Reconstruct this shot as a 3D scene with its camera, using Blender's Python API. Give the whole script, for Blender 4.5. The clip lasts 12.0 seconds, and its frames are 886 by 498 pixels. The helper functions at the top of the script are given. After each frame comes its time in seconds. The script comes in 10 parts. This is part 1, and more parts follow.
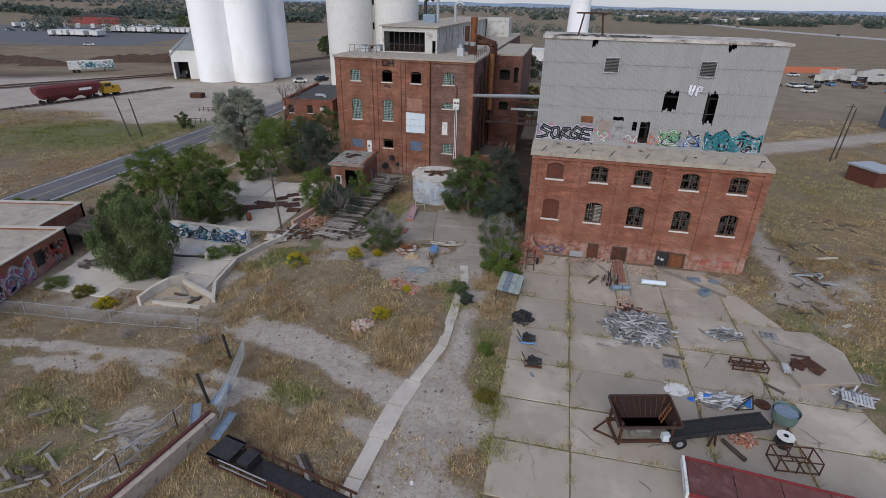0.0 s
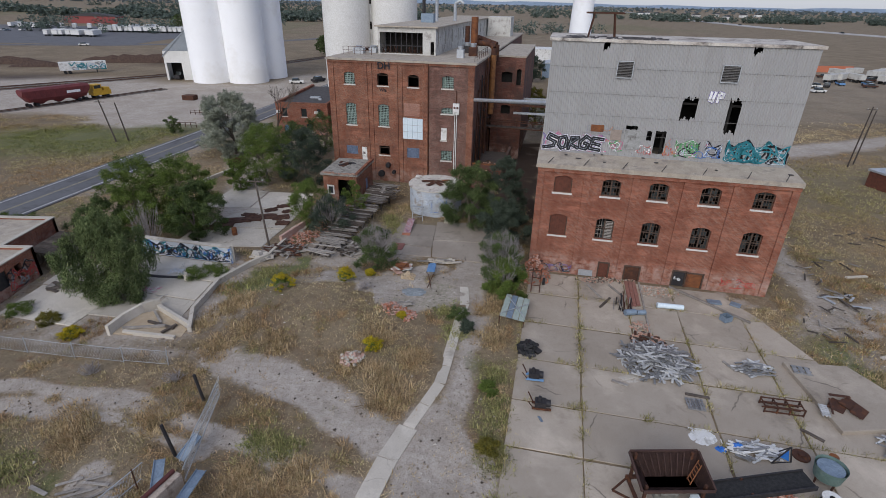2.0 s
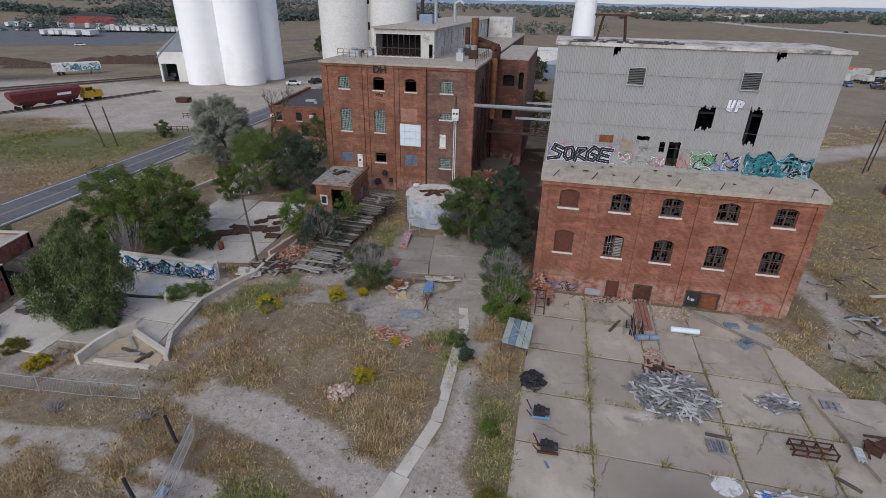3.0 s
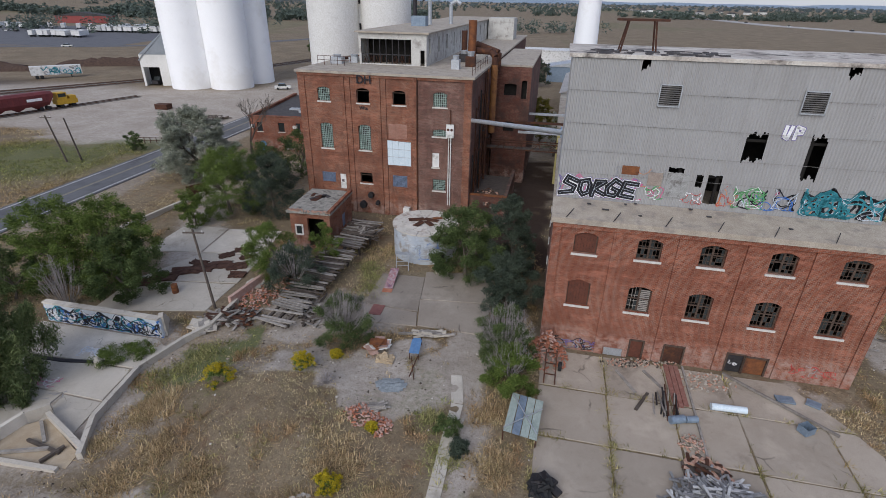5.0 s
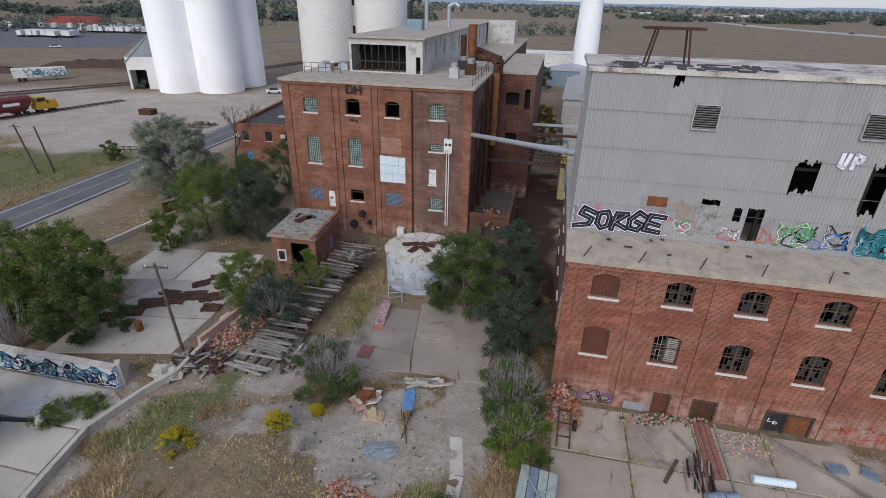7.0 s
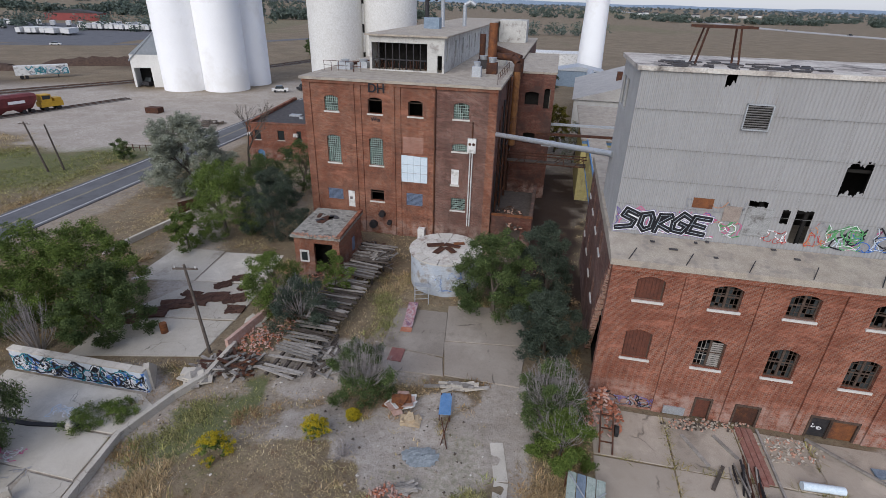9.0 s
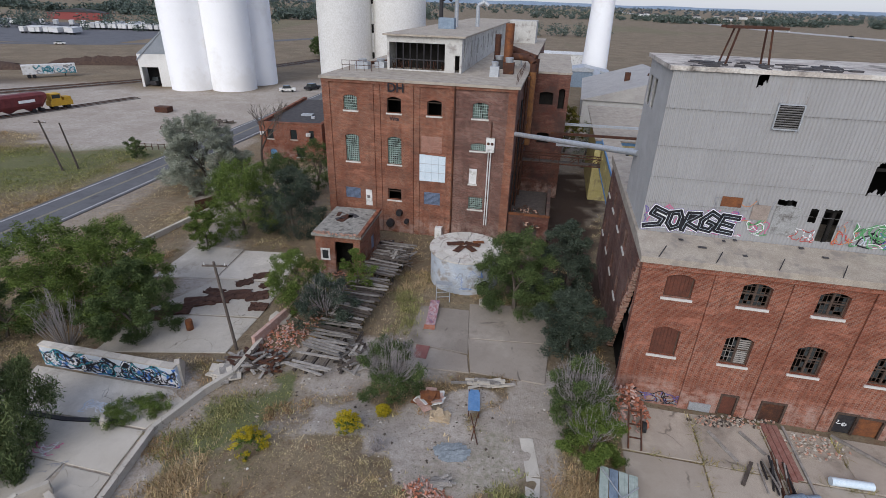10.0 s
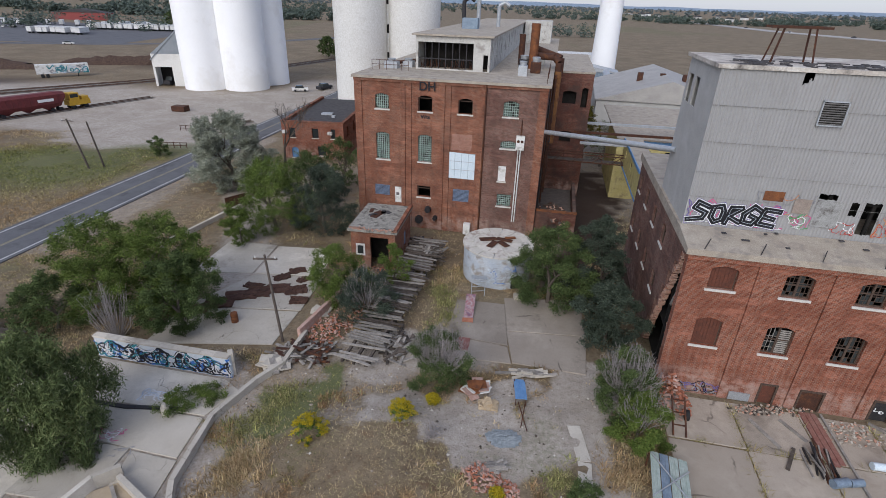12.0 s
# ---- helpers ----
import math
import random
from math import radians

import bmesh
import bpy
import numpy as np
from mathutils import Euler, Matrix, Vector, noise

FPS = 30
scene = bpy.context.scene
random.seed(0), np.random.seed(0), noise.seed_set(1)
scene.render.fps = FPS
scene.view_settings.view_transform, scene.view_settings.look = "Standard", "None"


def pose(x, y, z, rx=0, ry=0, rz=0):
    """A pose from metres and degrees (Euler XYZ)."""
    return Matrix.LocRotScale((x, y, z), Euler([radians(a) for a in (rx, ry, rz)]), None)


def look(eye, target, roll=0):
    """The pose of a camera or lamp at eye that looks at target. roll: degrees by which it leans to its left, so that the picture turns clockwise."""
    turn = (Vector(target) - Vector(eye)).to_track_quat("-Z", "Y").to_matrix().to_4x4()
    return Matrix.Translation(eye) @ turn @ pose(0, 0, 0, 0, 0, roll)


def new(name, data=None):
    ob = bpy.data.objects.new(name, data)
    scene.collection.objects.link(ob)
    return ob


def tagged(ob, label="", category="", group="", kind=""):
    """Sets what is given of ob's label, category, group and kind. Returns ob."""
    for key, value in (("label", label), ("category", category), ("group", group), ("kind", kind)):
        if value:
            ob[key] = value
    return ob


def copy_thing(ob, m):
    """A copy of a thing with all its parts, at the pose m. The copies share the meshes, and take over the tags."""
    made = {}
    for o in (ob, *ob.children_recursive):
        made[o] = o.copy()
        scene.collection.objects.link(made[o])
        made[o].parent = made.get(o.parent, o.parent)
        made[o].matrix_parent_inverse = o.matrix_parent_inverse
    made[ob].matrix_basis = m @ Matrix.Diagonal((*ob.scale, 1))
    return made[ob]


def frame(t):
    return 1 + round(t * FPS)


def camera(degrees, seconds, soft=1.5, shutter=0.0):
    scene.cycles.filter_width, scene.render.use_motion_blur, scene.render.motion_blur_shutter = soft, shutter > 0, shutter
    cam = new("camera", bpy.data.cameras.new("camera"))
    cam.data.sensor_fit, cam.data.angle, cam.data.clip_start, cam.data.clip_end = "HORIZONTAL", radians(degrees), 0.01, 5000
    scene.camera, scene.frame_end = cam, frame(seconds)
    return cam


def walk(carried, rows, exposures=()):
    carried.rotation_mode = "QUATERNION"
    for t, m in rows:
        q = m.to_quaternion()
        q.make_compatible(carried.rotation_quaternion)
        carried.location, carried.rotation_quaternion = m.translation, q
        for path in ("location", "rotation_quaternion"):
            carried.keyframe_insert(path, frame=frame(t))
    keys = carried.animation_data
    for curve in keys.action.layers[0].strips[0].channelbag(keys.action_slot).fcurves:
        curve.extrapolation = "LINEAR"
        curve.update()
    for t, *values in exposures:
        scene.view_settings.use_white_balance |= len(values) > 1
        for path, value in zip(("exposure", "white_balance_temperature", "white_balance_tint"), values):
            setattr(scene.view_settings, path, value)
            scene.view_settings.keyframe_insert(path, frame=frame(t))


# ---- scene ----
cam = camera(82.3, 12.0, 0.6)
METRES, EYE, TILT, LEAN, TURN = 32.0, 25.15, -2.3, 0.0, 0.0
ROWS = [
    (0.0, 0.0, 0.0, 0.0, 0.52, -23.7, -1.18),
    (0.5, 0.001, 0.0247, 0.0006, 0.54, -23.73, -1.16),
    (1.0, 0.0026, 0.0569, 0.0017, 0.54, -23.76, -1.1),
    (1.5, 0.0043, 0.0964, 0.0042, 0.55, -23.82, -1.06),
    (2.0, 0.006, 0.1432, 0.0083, 0.57, -23.86, -1.05),
    (2.5, 0.0088, 0.197, 0.0126, 0.61, -23.89, -1.04),
    (3.0, 0.0133, 0.2574, 0.0178, 0.66, -23.93, -1.03),
    (5.0, 0.037, 0.5449, 0.0357, 0.68, -24.07, -0.93),
    (5.5, 0.0425, 0.6163, 0.0406, 0.63, -23.99, -0.93),
    (6.0, 0.0461, 0.6667, 0.0459, 0.51, -23.98, -0.94),
    (6.5, 0.0433, 0.7022, 0.0482, 0.49, -23.98, -1.04),
    (7.0, 0.0342, 0.7258, 0.0479, 0.41, -23.99, -1.13),
    (9.0, -0.0536, 0.7459, 0.0415, 0.15, -24.02, -1.41),
    (9.5, -0.084, 0.7406, 0.0403, 0.18, -24.01, -1.49),
    (10.0, -0.1168, 0.7334, 0.0391, 0.16, -23.98, -1.56),
    (10.5, -0.151, 0.7247, 0.0372, 0.16, -23.95, -1.64),
    (11.0, -0.1849, 0.7152, 0.036, 0.18, -23.93, -1.66),
    (11.5, -0.2105, 0.705, 0.035, 0.16, -23.93, -1.6),
    (12.0, -0.2214, 0.6977, 0.0348, 0.17, -23.94, -1.6),
]
walk(cam, [(t, pose(0, 0, EYE, TILT, LEAN, TURN) @ pose(METRES * x, METRES * y, METRES * z, 90 + pitch, roll, yaw)) for t, x, y, z, yaw, pitch, roll in ROWS],
     exposures=[(0.0, -0.16), (5.0, -0.08), (7.0, -0.04), (9.0, 0.02), (12.0, 0.04)])

# ---- world and light: high overcast ----
world = bpy.data.worlds.new("overcast")
scene.world = world
world.use_nodes = True
wn = world.node_tree.nodes
sky = wn.new("ShaderNodeTexSky")
sky.sky_type = "NISHITA"
sky.sun_disc = False
sky.sun_elevation, sky.sun_rotation = radians(33), radians(203)
sky.dust_density, sky.ozone_density, sky.air_density = 0.4, 2.5, 1.0
wn["Background"].inputs["Strength"].default_value = 0.14
cloud = wn.new("ShaderNodeMix")
cloud.data_type = "RGBA"
cloud.inputs[0].default_value = 0.7
cloud.inputs[7].default_value = (3.35, 3.75, 5.2, 1)
world.node_tree.links.new(sky.outputs["Color"], cloud.inputs[6])
world.node_tree.links.new(cloud.outputs[2], wn["Background"].inputs["Color"])
sun_data = bpy.data.lights.new("sun", "SUN")
sun_data.energy, sun_data.angle, sun_data.color = 2.3, radians(50), (1.0, 0.972, 0.95)
sun = new("sun", sun_data)
sun.matrix_world = look((-26, -60, 43), (0, 0, 0))


# ---- materials ----
def material(name, rough=0.85, metal=0.0):
    m = bpy.data.materials.new(name)
    m.use_nodes = True
    b = m.node_tree.nodes["Principled BSDF"]
    b.inputs["Roughness"].default_value = rough
    b.inputs["Metallic"].default_value = metal
    b.inputs["Specular IOR Level"].default_value = 0.3
    return m


class Graph:
    """Short forms for shader nodes."""

    def __init__(self, m):
        self.m, self.t = m, m.node_tree
        self.out = self.t.nodes["Principled BSDF"]
        self.co = self.t.nodes.new("ShaderNodeTexCoord")

    def node(self, kind, **props):
        n = self.t.nodes.new(kind)
        for k, v in props.items():
            n.inputs[k].default_value = v
        return n

    def link(self, a, b):
        self.t.links.new(a, b)

    def noise(self, scale, detail=4.0, rough=0.6, co=None, stretch=None):
        n = self.node("ShaderNodeTexNoise", Scale=scale, Detail=detail, Roughness=rough)
        co = co or self.co.outputs["Object"]
        if stretch:
            mp = self.node("ShaderNodeMapping")
            mp.inputs["Scale"].default_value = stretch
            self.link(co, mp.inputs["Vector"])
            co = mp.outputs["Vector"]
        self.link(co, n.inputs["Vector"])
        return n.outputs["Fac"]

    def ramp(self, fac, stops):
        r = self.node("ShaderNodeValToRGB")
        e = r.color_ramp.elements
        while len(e) < len(stops):
            e.new(0.5)
        for el, (p, c) in zip(e, stops):
            el.position = p
            el.color = (*c, 1) if isinstance(c, tuple) else (c, c, c, 1)
        self.link(fac, r.inputs["Fac"])
        return r.outputs["Color"]

    def mix(self, fac, a, b, mode="MIX"):
        n = self.t.nodes.new("ShaderNodeMix")
        n.data_type, n.blend_type = "RGBA", mode
        for sock, v in ((n.inputs[0], fac), (n.inputs[6], a), (n.inputs[7], b)):
            if isinstance(v, tuple):
                sock.default_value = (*v, 1)
            elif isinstance(v, (int, float)):
                sock.default_value = v
            else:
                self.link(v, sock)
        return n.outputs[2]

    def math(self, op, a, b=0.0):
        n = self.t.nodes.new("ShaderNodeMath")
        n.operation = op
        for sock, v in zip(n.inputs, (a, b)):
            if isinstance(v, (int, float)):
                sock.default_value = v
            else:
                self.link(v, sock)
        return n.outputs[0]

    def bump(self, height, strength=0.4, dist=0.02):
        n = self.node("ShaderNodeBump", Strength=strength, Distance=dist)
        self.link(height, n.inputs["Height"])
        self.link(n.outputs["Normal"], self.out.inputs["Normal"])

    def base(self, c):
        self.link(c, self.out.inputs["Base Color"])


def mottled(name, a, b, scale=3.0, rough=0.85, metal=0.0, grain=40.0, bump=0.25, stain=None, stain_scale=0.6, random_shift=0.0):
    """Two colours mixed at a coarse and a fine scale, with optional large stains."""
    m = material(name, rough, metal)
    g = Graph(m)
    coarse = g.ramp(g.noise(scale, 5, 0.65), [(0.35, 0.0), (0.65, 1.0)])
    fine = g.noise(grain, 3, 0.7)
    col = g.mix(coarse, a, b)
    col = g.mix(0.35, col, g.ramp(fine, [(0.3, 0.25), (0.7, 0.95)]), "OVERLAY")
    if stain:
        col = g.mix(g.ramp(g.noise(stain_scale, 6, 0.7), [(0.52, 0.0), (0.64, 1.0)]), col, stain)
    if random_shift:
        info = g.t.nodes.new("ShaderNodeObjectInfo")
        v = g.math("ADD", g.math("MULTIPLY", info.outputs["Random"], random_shift * 2), 1 - random_shift)
        hsv = g.node("ShaderNodeHueSaturation")
        g.link(v, hsv.inputs["Value"])
        g.link(col, hsv.inputs["Color"])
        col = hsv.outputs["Color"]
    g.base(col)
    g.bump(fine, bump, 0.01)
    return m


def brick_material(name, a, b, mortar, pale=(0.42, 0.30, 0.25), pale_low=True, soot=0.0):
    m = material(name, 0.9)
    g = Graph(m)
    sep = g.t.nodes.new("ShaderNodeSeparateXYZ")
    g.link(g.co.outputs["Object"], sep.inputs[0])
    comb = g.t.nodes.new("ShaderNodeCombineXYZ")
    g.link(g.math("ADD", sep.outputs[0], sep.outputs[1]), comb.inputs[0])
    g.link(sep.outputs[2], comb.inputs[1])
    bt = g.node("ShaderNodeTexBrick", Scale=1.0)
    bt.inputs["Brick Width"].default_value = 0.26
    bt.inputs["Row Height"].default_value = 0.088
    bt.inputs["Mortar Size"].default_value = 0.013
    bt.inputs["Bias"].default_value = -0.1
    for k, c in (("Color1", a), ("Color2", b), ("Mortar", mortar)):
        bt.inputs[k].default_value = (*c, 1)
    g.link(comb.outputs[0], bt.inputs["Vector"])
    col = bt.outputs["Color"]
    # broad fading and darker repairs
    col = g.mix(g.ramp(g.noise(0.35, 6, 0.65), [(0.40, 0.0), (0.62, 0.6)]), col, tuple(0.8 * x for x in a))
    col = g.mix(g.ramp(g.noise(1.1, 6, 0.75, stretch=(0.35, 0.35, 1.6)), [(0.50, 0.0), (0.66, 0.65)]), col, tuple(min(1, 1.1 * x + 0.05) for x in b))
    col = g.mix(0.45, col, g.ramp(g.noise(7, 6, 0.85), [(0.32, 0.15), (0.68, 0.9)]), "OVERLAY")
    col = g.mix(g.ramp(g.noise(2.6, 7, 0.8), [(0.60, 0.0), (0.70, 0.3)]), col, (0.42, 0.29, 0.22))
    if pale_low:
        low = g.ramp(g.math("DIVIDE", g.math("ADD", sep.outputs[2], g.math("MULTIPLY", g.noise(0.8, 5), 1.6)), 4.0), [(0.55, 1.0), (0.78, 0.0)])
        patch = g.ramp(g.noise(1.3, 7, 0.72), [(0.42, 0.0), (0.62, 0.75)])
        col = g.mix(g.math("MULTIPLY", low, patch), col, pale)
    # pale run-down near the parapet and dark streaks
    streak = g.ramp(g.noise(1.6, 5, 0.7, stretch=(1.0, 1.0, 0.12)), [(0.56, 0.0), (0.74, 0.55)])
    col = g.mix(streak, col, tuple(0.45 * x for x in a))
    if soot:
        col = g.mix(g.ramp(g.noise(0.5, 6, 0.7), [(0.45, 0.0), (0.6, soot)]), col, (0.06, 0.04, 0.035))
    g.base(col)
    g.bump(bt.outputs["Fac"], -0.6, 0.012)
    return m


M_BRICK = brick_material("orange_brick", (0.172, 0.045, 0.023), (0.320, 0.102, 0.051), (0.288, 0.204, 0.160))
M_BRICK_OLD = brick_material("old_red_brick", (0.160, 0.046, 0.024), (0.315, 0.108, 0.052), (0.30, 0.21, 0.155), soot=0.3)
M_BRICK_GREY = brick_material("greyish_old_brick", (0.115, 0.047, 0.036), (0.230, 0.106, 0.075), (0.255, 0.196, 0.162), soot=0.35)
# darker brick with near-black blotches, for the walls along the alley
M_BRICK_DARK = brick_material("dark_blotched_brick", (0.119, 0.038, 0.025), (0.154, 0.056, 0.035), (0.140, 0.098, 0.077), soot=0.7)
M_BRICK_END = mottled("broken_brick_ends", (0.36, 0.16, 0.10), (0.50, 0.36, 0.28), 6, grain=18)


def concrete(name, a, b, dark, crack_scale=0.55, grain=26.0, shift=0.13):
    """Weathered slab concrete: slow tone changes, fine grit, dark specks, hairline cracks."""
    m = material(name, 0.92)
    g = Graph(m)
    col = g.mix(g.ramp(g.noise(0.35, 4, 0.55), [(0.3, 0.0), (0.7, 1.0)]), a, b)
    col = g.mix(g.ramp(g.noise(1.7, 7, 0.8), [(0.50, 0.0), (0.78, 0.55)]), col, dark)
    col = g.mix(g.ramp(g.noise(0.16, 5, 0.65), [(0.55, 0.0), (0.66, 0.6)]), col, tuple(min(1, 1.35 * v) for v in b))
    col = g.mix(g.ramp(g.noise(0.21, 6, 0.7), [(0.58, 0.0), (0.68, 0.6)]), col, tuple(0.7 * v for v in dark))
    col = g.mix(0.35, col, g.ramp(g.noise(grain, 4, 0.8), [(0.3, 0.2), (0.7, 0.9)]), "OVERLAY")
    col = g.mix(g.ramp(g.noise(5.5, 3, 0.6), [(0.68, 0.0), (0.74, 0.6)]), col, tuple(0.45 * v for v in dark))
    warp = g.node("ShaderNodeMix")
    warp.data_type = "VECTOR"
    warp.inputs[0].default_value = 0.35
    wob = g.node("ShaderNodeTexNoise", Scale=1.3, Detail=3.0)
    g.link(g.co.outputs["Object"], wob.inputs["Vector"])
    g.link(g.co.outputs["Object"], warp.inputs[4])
    g.link(wob.outputs["Color"], warp.inputs[5])
    vor = g.t.nodes.new("ShaderNodeTexVoronoi")
    vor.feature = "DISTANCE_TO_EDGE"
    vor.inputs["Scale"].default_value = crack_scale
    g.link(warp.outputs[1], vor.inputs["Vector"])
    line = g.ramp(vor.outputs["Distance"], [(0.003, 1.0), (0.009, 0.0)])
    some = g.ramp(g.noise(0.4, 3, 0.5), [(0.52, 0.0), (0.62, 0.7)])
    col = g.mix(g.math("MULTIPLY", line, some), col, tuple(0.35 * v for v in dark))
    info = g.t.nodes.new("ShaderNodeObjectInfo")
    hsv = g.node("ShaderNodeHueSaturation")
    g.link(g.math("ADD", g.math("MULTIPLY", info.outputs["Random"], 2 * shift), 1 - shift), hsv.inputs["Value"])
    g.link(col, hsv.inputs["Color"])
    g.base(hsv.outputs["Color"])
    g.bump(g.noise(grain, 4, 0.8), 0.3, 0.01)
    return m


M_CONC = concrete("yard_concrete", (0.335, 0.285, 0.228), (0.385, 0.332, 0.27), (0.265, 0.218, 0.172), 0.22)
M_CONC_DUSK = concrete("stained_court_concrete", (0.270, 0.230, 0.190), (0.330, 0.286, 0.238), (0.204, 0.168, 0.134), 0.2)
M_CONC_PALE = concrete("pale_concrete", (0.440, 0.396, 0.330), (0.517, 0.473, 0.407), (0.341, 0.297, 0.248), 0.8)
M_ROOF = mottled("roof_coating", (0.331, 0.284, 0.228), (0.408, 0.357, 0.292), 1.0, 0.9, grain=14, stain=(0.284, 0.249, 0.215), stain_scale=0.9)
M_ROOF_DARK = mottled("tar_roof", (0.045, 0.042, 0.045), (0.08, 0.075, 0.075), 1.5, 0.85, grain=25)
M_SILO = mottled("white_silo_concrete", (0.93, 0.93, 0.93), (0.90, 0.90, 0.90), 0.12, 0.8, grain=3, bump=0.05, stain=(0.84, 0.83, 0.81), stain_scale=0.09)
M_SILO_GREY = mottled("grey_silo_concrete", (0.68, 0.665, 0.625), (0.64, 0.625, 0.585), 0.12, 0.85, grain=3, bump=0.05, stain=(0.57, 0.55, 0.51), stain_scale=0.08)
# near black that paints the shade inside rooms and openings
M_BLACK = mottled("interior_shade_black", (0.012, 0.011, 0.010), (0.02, 0.018, 0.016), 2, 0.95)
M_RUST = mottled("rusty_steel", (0.095, 0.042, 0.026), (0.055, 0.030, 0.024), 4, 0.8, 0.3, grain=30, stain=(0.16, 0.065, 0.03), stain_scale=2.0)
M_RUST_ORANGE = mottled("orange_rust", (0.25, 0.095, 0.036), (0.15, 0.06, 0.03), 2, 0.8, 0.2, grain=20, stain=(0.12, 0.05, 0.03), stain_scale=1.2)
M_STEEL_DARK = mottled("dark_steel", (0.03, 0.03, 0.034), (0.055, 0.05, 0.05), 4, 0.6, 0.4, grain=30)
M_WOOD_GREY = mottled("weathered_grey_wood", (0.19, 0.17, 0.15), (0.30, 0.275, 0.245), 3, 0.9, grain=35, random_shift=0.3)
M_WOOD_DARK = mottled("dark_timber", (0.06, 0.048, 0.040), (0.11, 0.09, 0.075), 3, 0.9, grain=35, random_shift=0.3)
M_WOOD_BROWN = mottled("brown_painted_board", (0.13, 0.045, 0.028), (0.085, 0.035, 0.024), 3, 0.85, grain=30)
M_FRAME = mottled("weathered_window_wood", (0.055, 0.036, 0.028), (0.10, 0.068, 0.05), 5, 0.85, grain=40)
M_SILL = mottled("pale_stone_sill", (0.52, 0.49, 0.44), (0.62, 0.59, 0.54), 4, 0.85, grain=30)
M_GALV = mottled("galvanised_sheet", (0.378, 0.396, 0.414), (0.468, 0.486, 0.504), 2, 0.5, 0.5, grain=12)
M_BLUE_GREY = mottled("blue_grey_sheet", (0.16, 0.21, 0.27), (0.24, 0.30, 0.36), 2, 0.55, 0.3, grain=12)
M_BLUE = mottled("faded_blue_paint", (0.10, 0.22, 0.42), (0.16, 0.30, 0.50), 2, 0.6, grain=20)
M_TARP = mottled("blue_tarp", (0.02, 0.12, 0.45), (0.04, 0.20, 0.60), 2, 0.5, grain=20)
M_WHITE = mottled("dirty_white_paint", (0.62, 0.61, 0.58), (0.74, 0.73, 0.70), 1.5, 0.75, grain=15, stain=(0.42, 0.40, 0.36), stain_scale=1.0)
M_YELLOW = mottled("faded_yellow_sheet", (0.48, 0.40, 0.15), (0.56, 0.48, 0.22), 1.2, 0.7, grain=15, stain=(0.36, 0.28, 0.14), stain_scale=0.9)
M_ASPHALT = mottled("asphalt", (0.105, 0.105, 0.112), (0.14, 0.14, 0.145), 0.4, 0.9, grain=20, stain=(0.085, 0.085, 0.09), stain_scale=0.2)
M_RUBBER = mottled("black_rubber", (0.015, 0.015, 0.016), (0.03, 0.03, 0.03), 6, 0.85)
M_BARK = mottled("bark", (0.09, 0.072, 0.058), (0.14, 0.115, 0.095), 8, 0.95, grain=30)
M_DEADWOOD = mottled("dead_branches", (0.24, 0.215, 0.21), (0.32, 0.29, 0.275), 5, 0.95, grain=30)
M_GLASS = material("dusty_glass", 0.15)
M_GLASS.node_tree.nodes["Principled BSDF"].inputs["Base Color"].default_value = (0.035, 0.04, 0.04, 1)
M_GREENBLOCK = mottled("green_glazing_bar", (0.26, 0.34, 0.30), (0.36, 0.44, 0.40), 6, 0.6, grain=30)


def paint(name, c, rough=0.7):
    return mottled(name, c, tuple(min(1.0, x * 1.25 + 0.01) for x in c), 3, rough, grain=30)


# ---- mesh helpers ----
def box(bm, x0, y0, z0, x1, y1, z1, m=None):
    v = [bm.verts.new((x, y, z)) for z in (z0, z1) for y in (y0, y1) for x in (x0, x1)]
    if m is not None:
        for w in v:
            w.co = m @ w.co
    for f in ((0, 2, 3, 1), (4, 5, 7, 6), (0, 1, 5, 4), (2, 6, 7, 3), (0, 4, 6, 2), (1, 3, 7, 5)):
        bm.faces.new([v[i] for i in f])


def beam(bm, a, b, w, h=None, spin=0.0):
    """A rectangular bar from a to b."""
    a, b = Vector(a), Vector(b)
    d = b - a
    h = h or w
    m = Matrix.Translation(a) @ d.to_track_quat("X", "Z").to_matrix().to_4x4() @ Matrix.Rotation(spin, 4, "X")
    box(bm, 0, -w / 2, -h / 2, d.length, w / 2, h / 2, m)


def tube(bm, a, b, r0, r1=None, n=8, caps=True):
    a, b = Vector(a), Vector(b)
    r1 = r0 if r1 is None else r1
    q = (b - a).to_track_quat("Z", "Y").to_matrix()
    ring = []
    for p, r in ((a, r0), (b, r1)):
        ring.append([bm.verts.new(p + q @ Vector((r * math.cos(i * math.tau / n), r * math.sin(i * math.tau / n), 0))) for i in range(n)])
    for i in range(n):
        f = bm.faces.new((ring[0][i], ring[0][(i + 1) % n], ring[1][(i + 1) % n], ring[1][i]))
        f.smooth = n > 7
    if caps:
        bm.faces.new([bm.verts.new(v.co) for v in ring[0][::-1]])
        bm.faces.new([bm.verts.new(v.co) for v in ring[1]])


def prism(bm, pts, z0, z1):
    """An upright prism over a polygon of (x, y), counter-clockwise."""
    lo = [bm.verts.new((x, y, z0)) for x, y in pts]
    hi = [bm.verts.new((x, y, z1)) for x, y in pts]
    n = len(pts)
    bm.faces.new(hi)
    bm.faces.new(lo[::-1])
    for i in range(n):
        bm.faces.new((lo[i], lo[(i + 1) % n], hi[(i + 1) % n], hi[i]))


def mesh_of(bm, name, mat):
    me = bpy.data.meshes.new(name)
    bmesh.ops.recalc_face_normals(bm, faces=bm.faces)
    bm.to_mesh(me)
    bm.free()
    if mat:
        me.materials.append(mat)
    return me


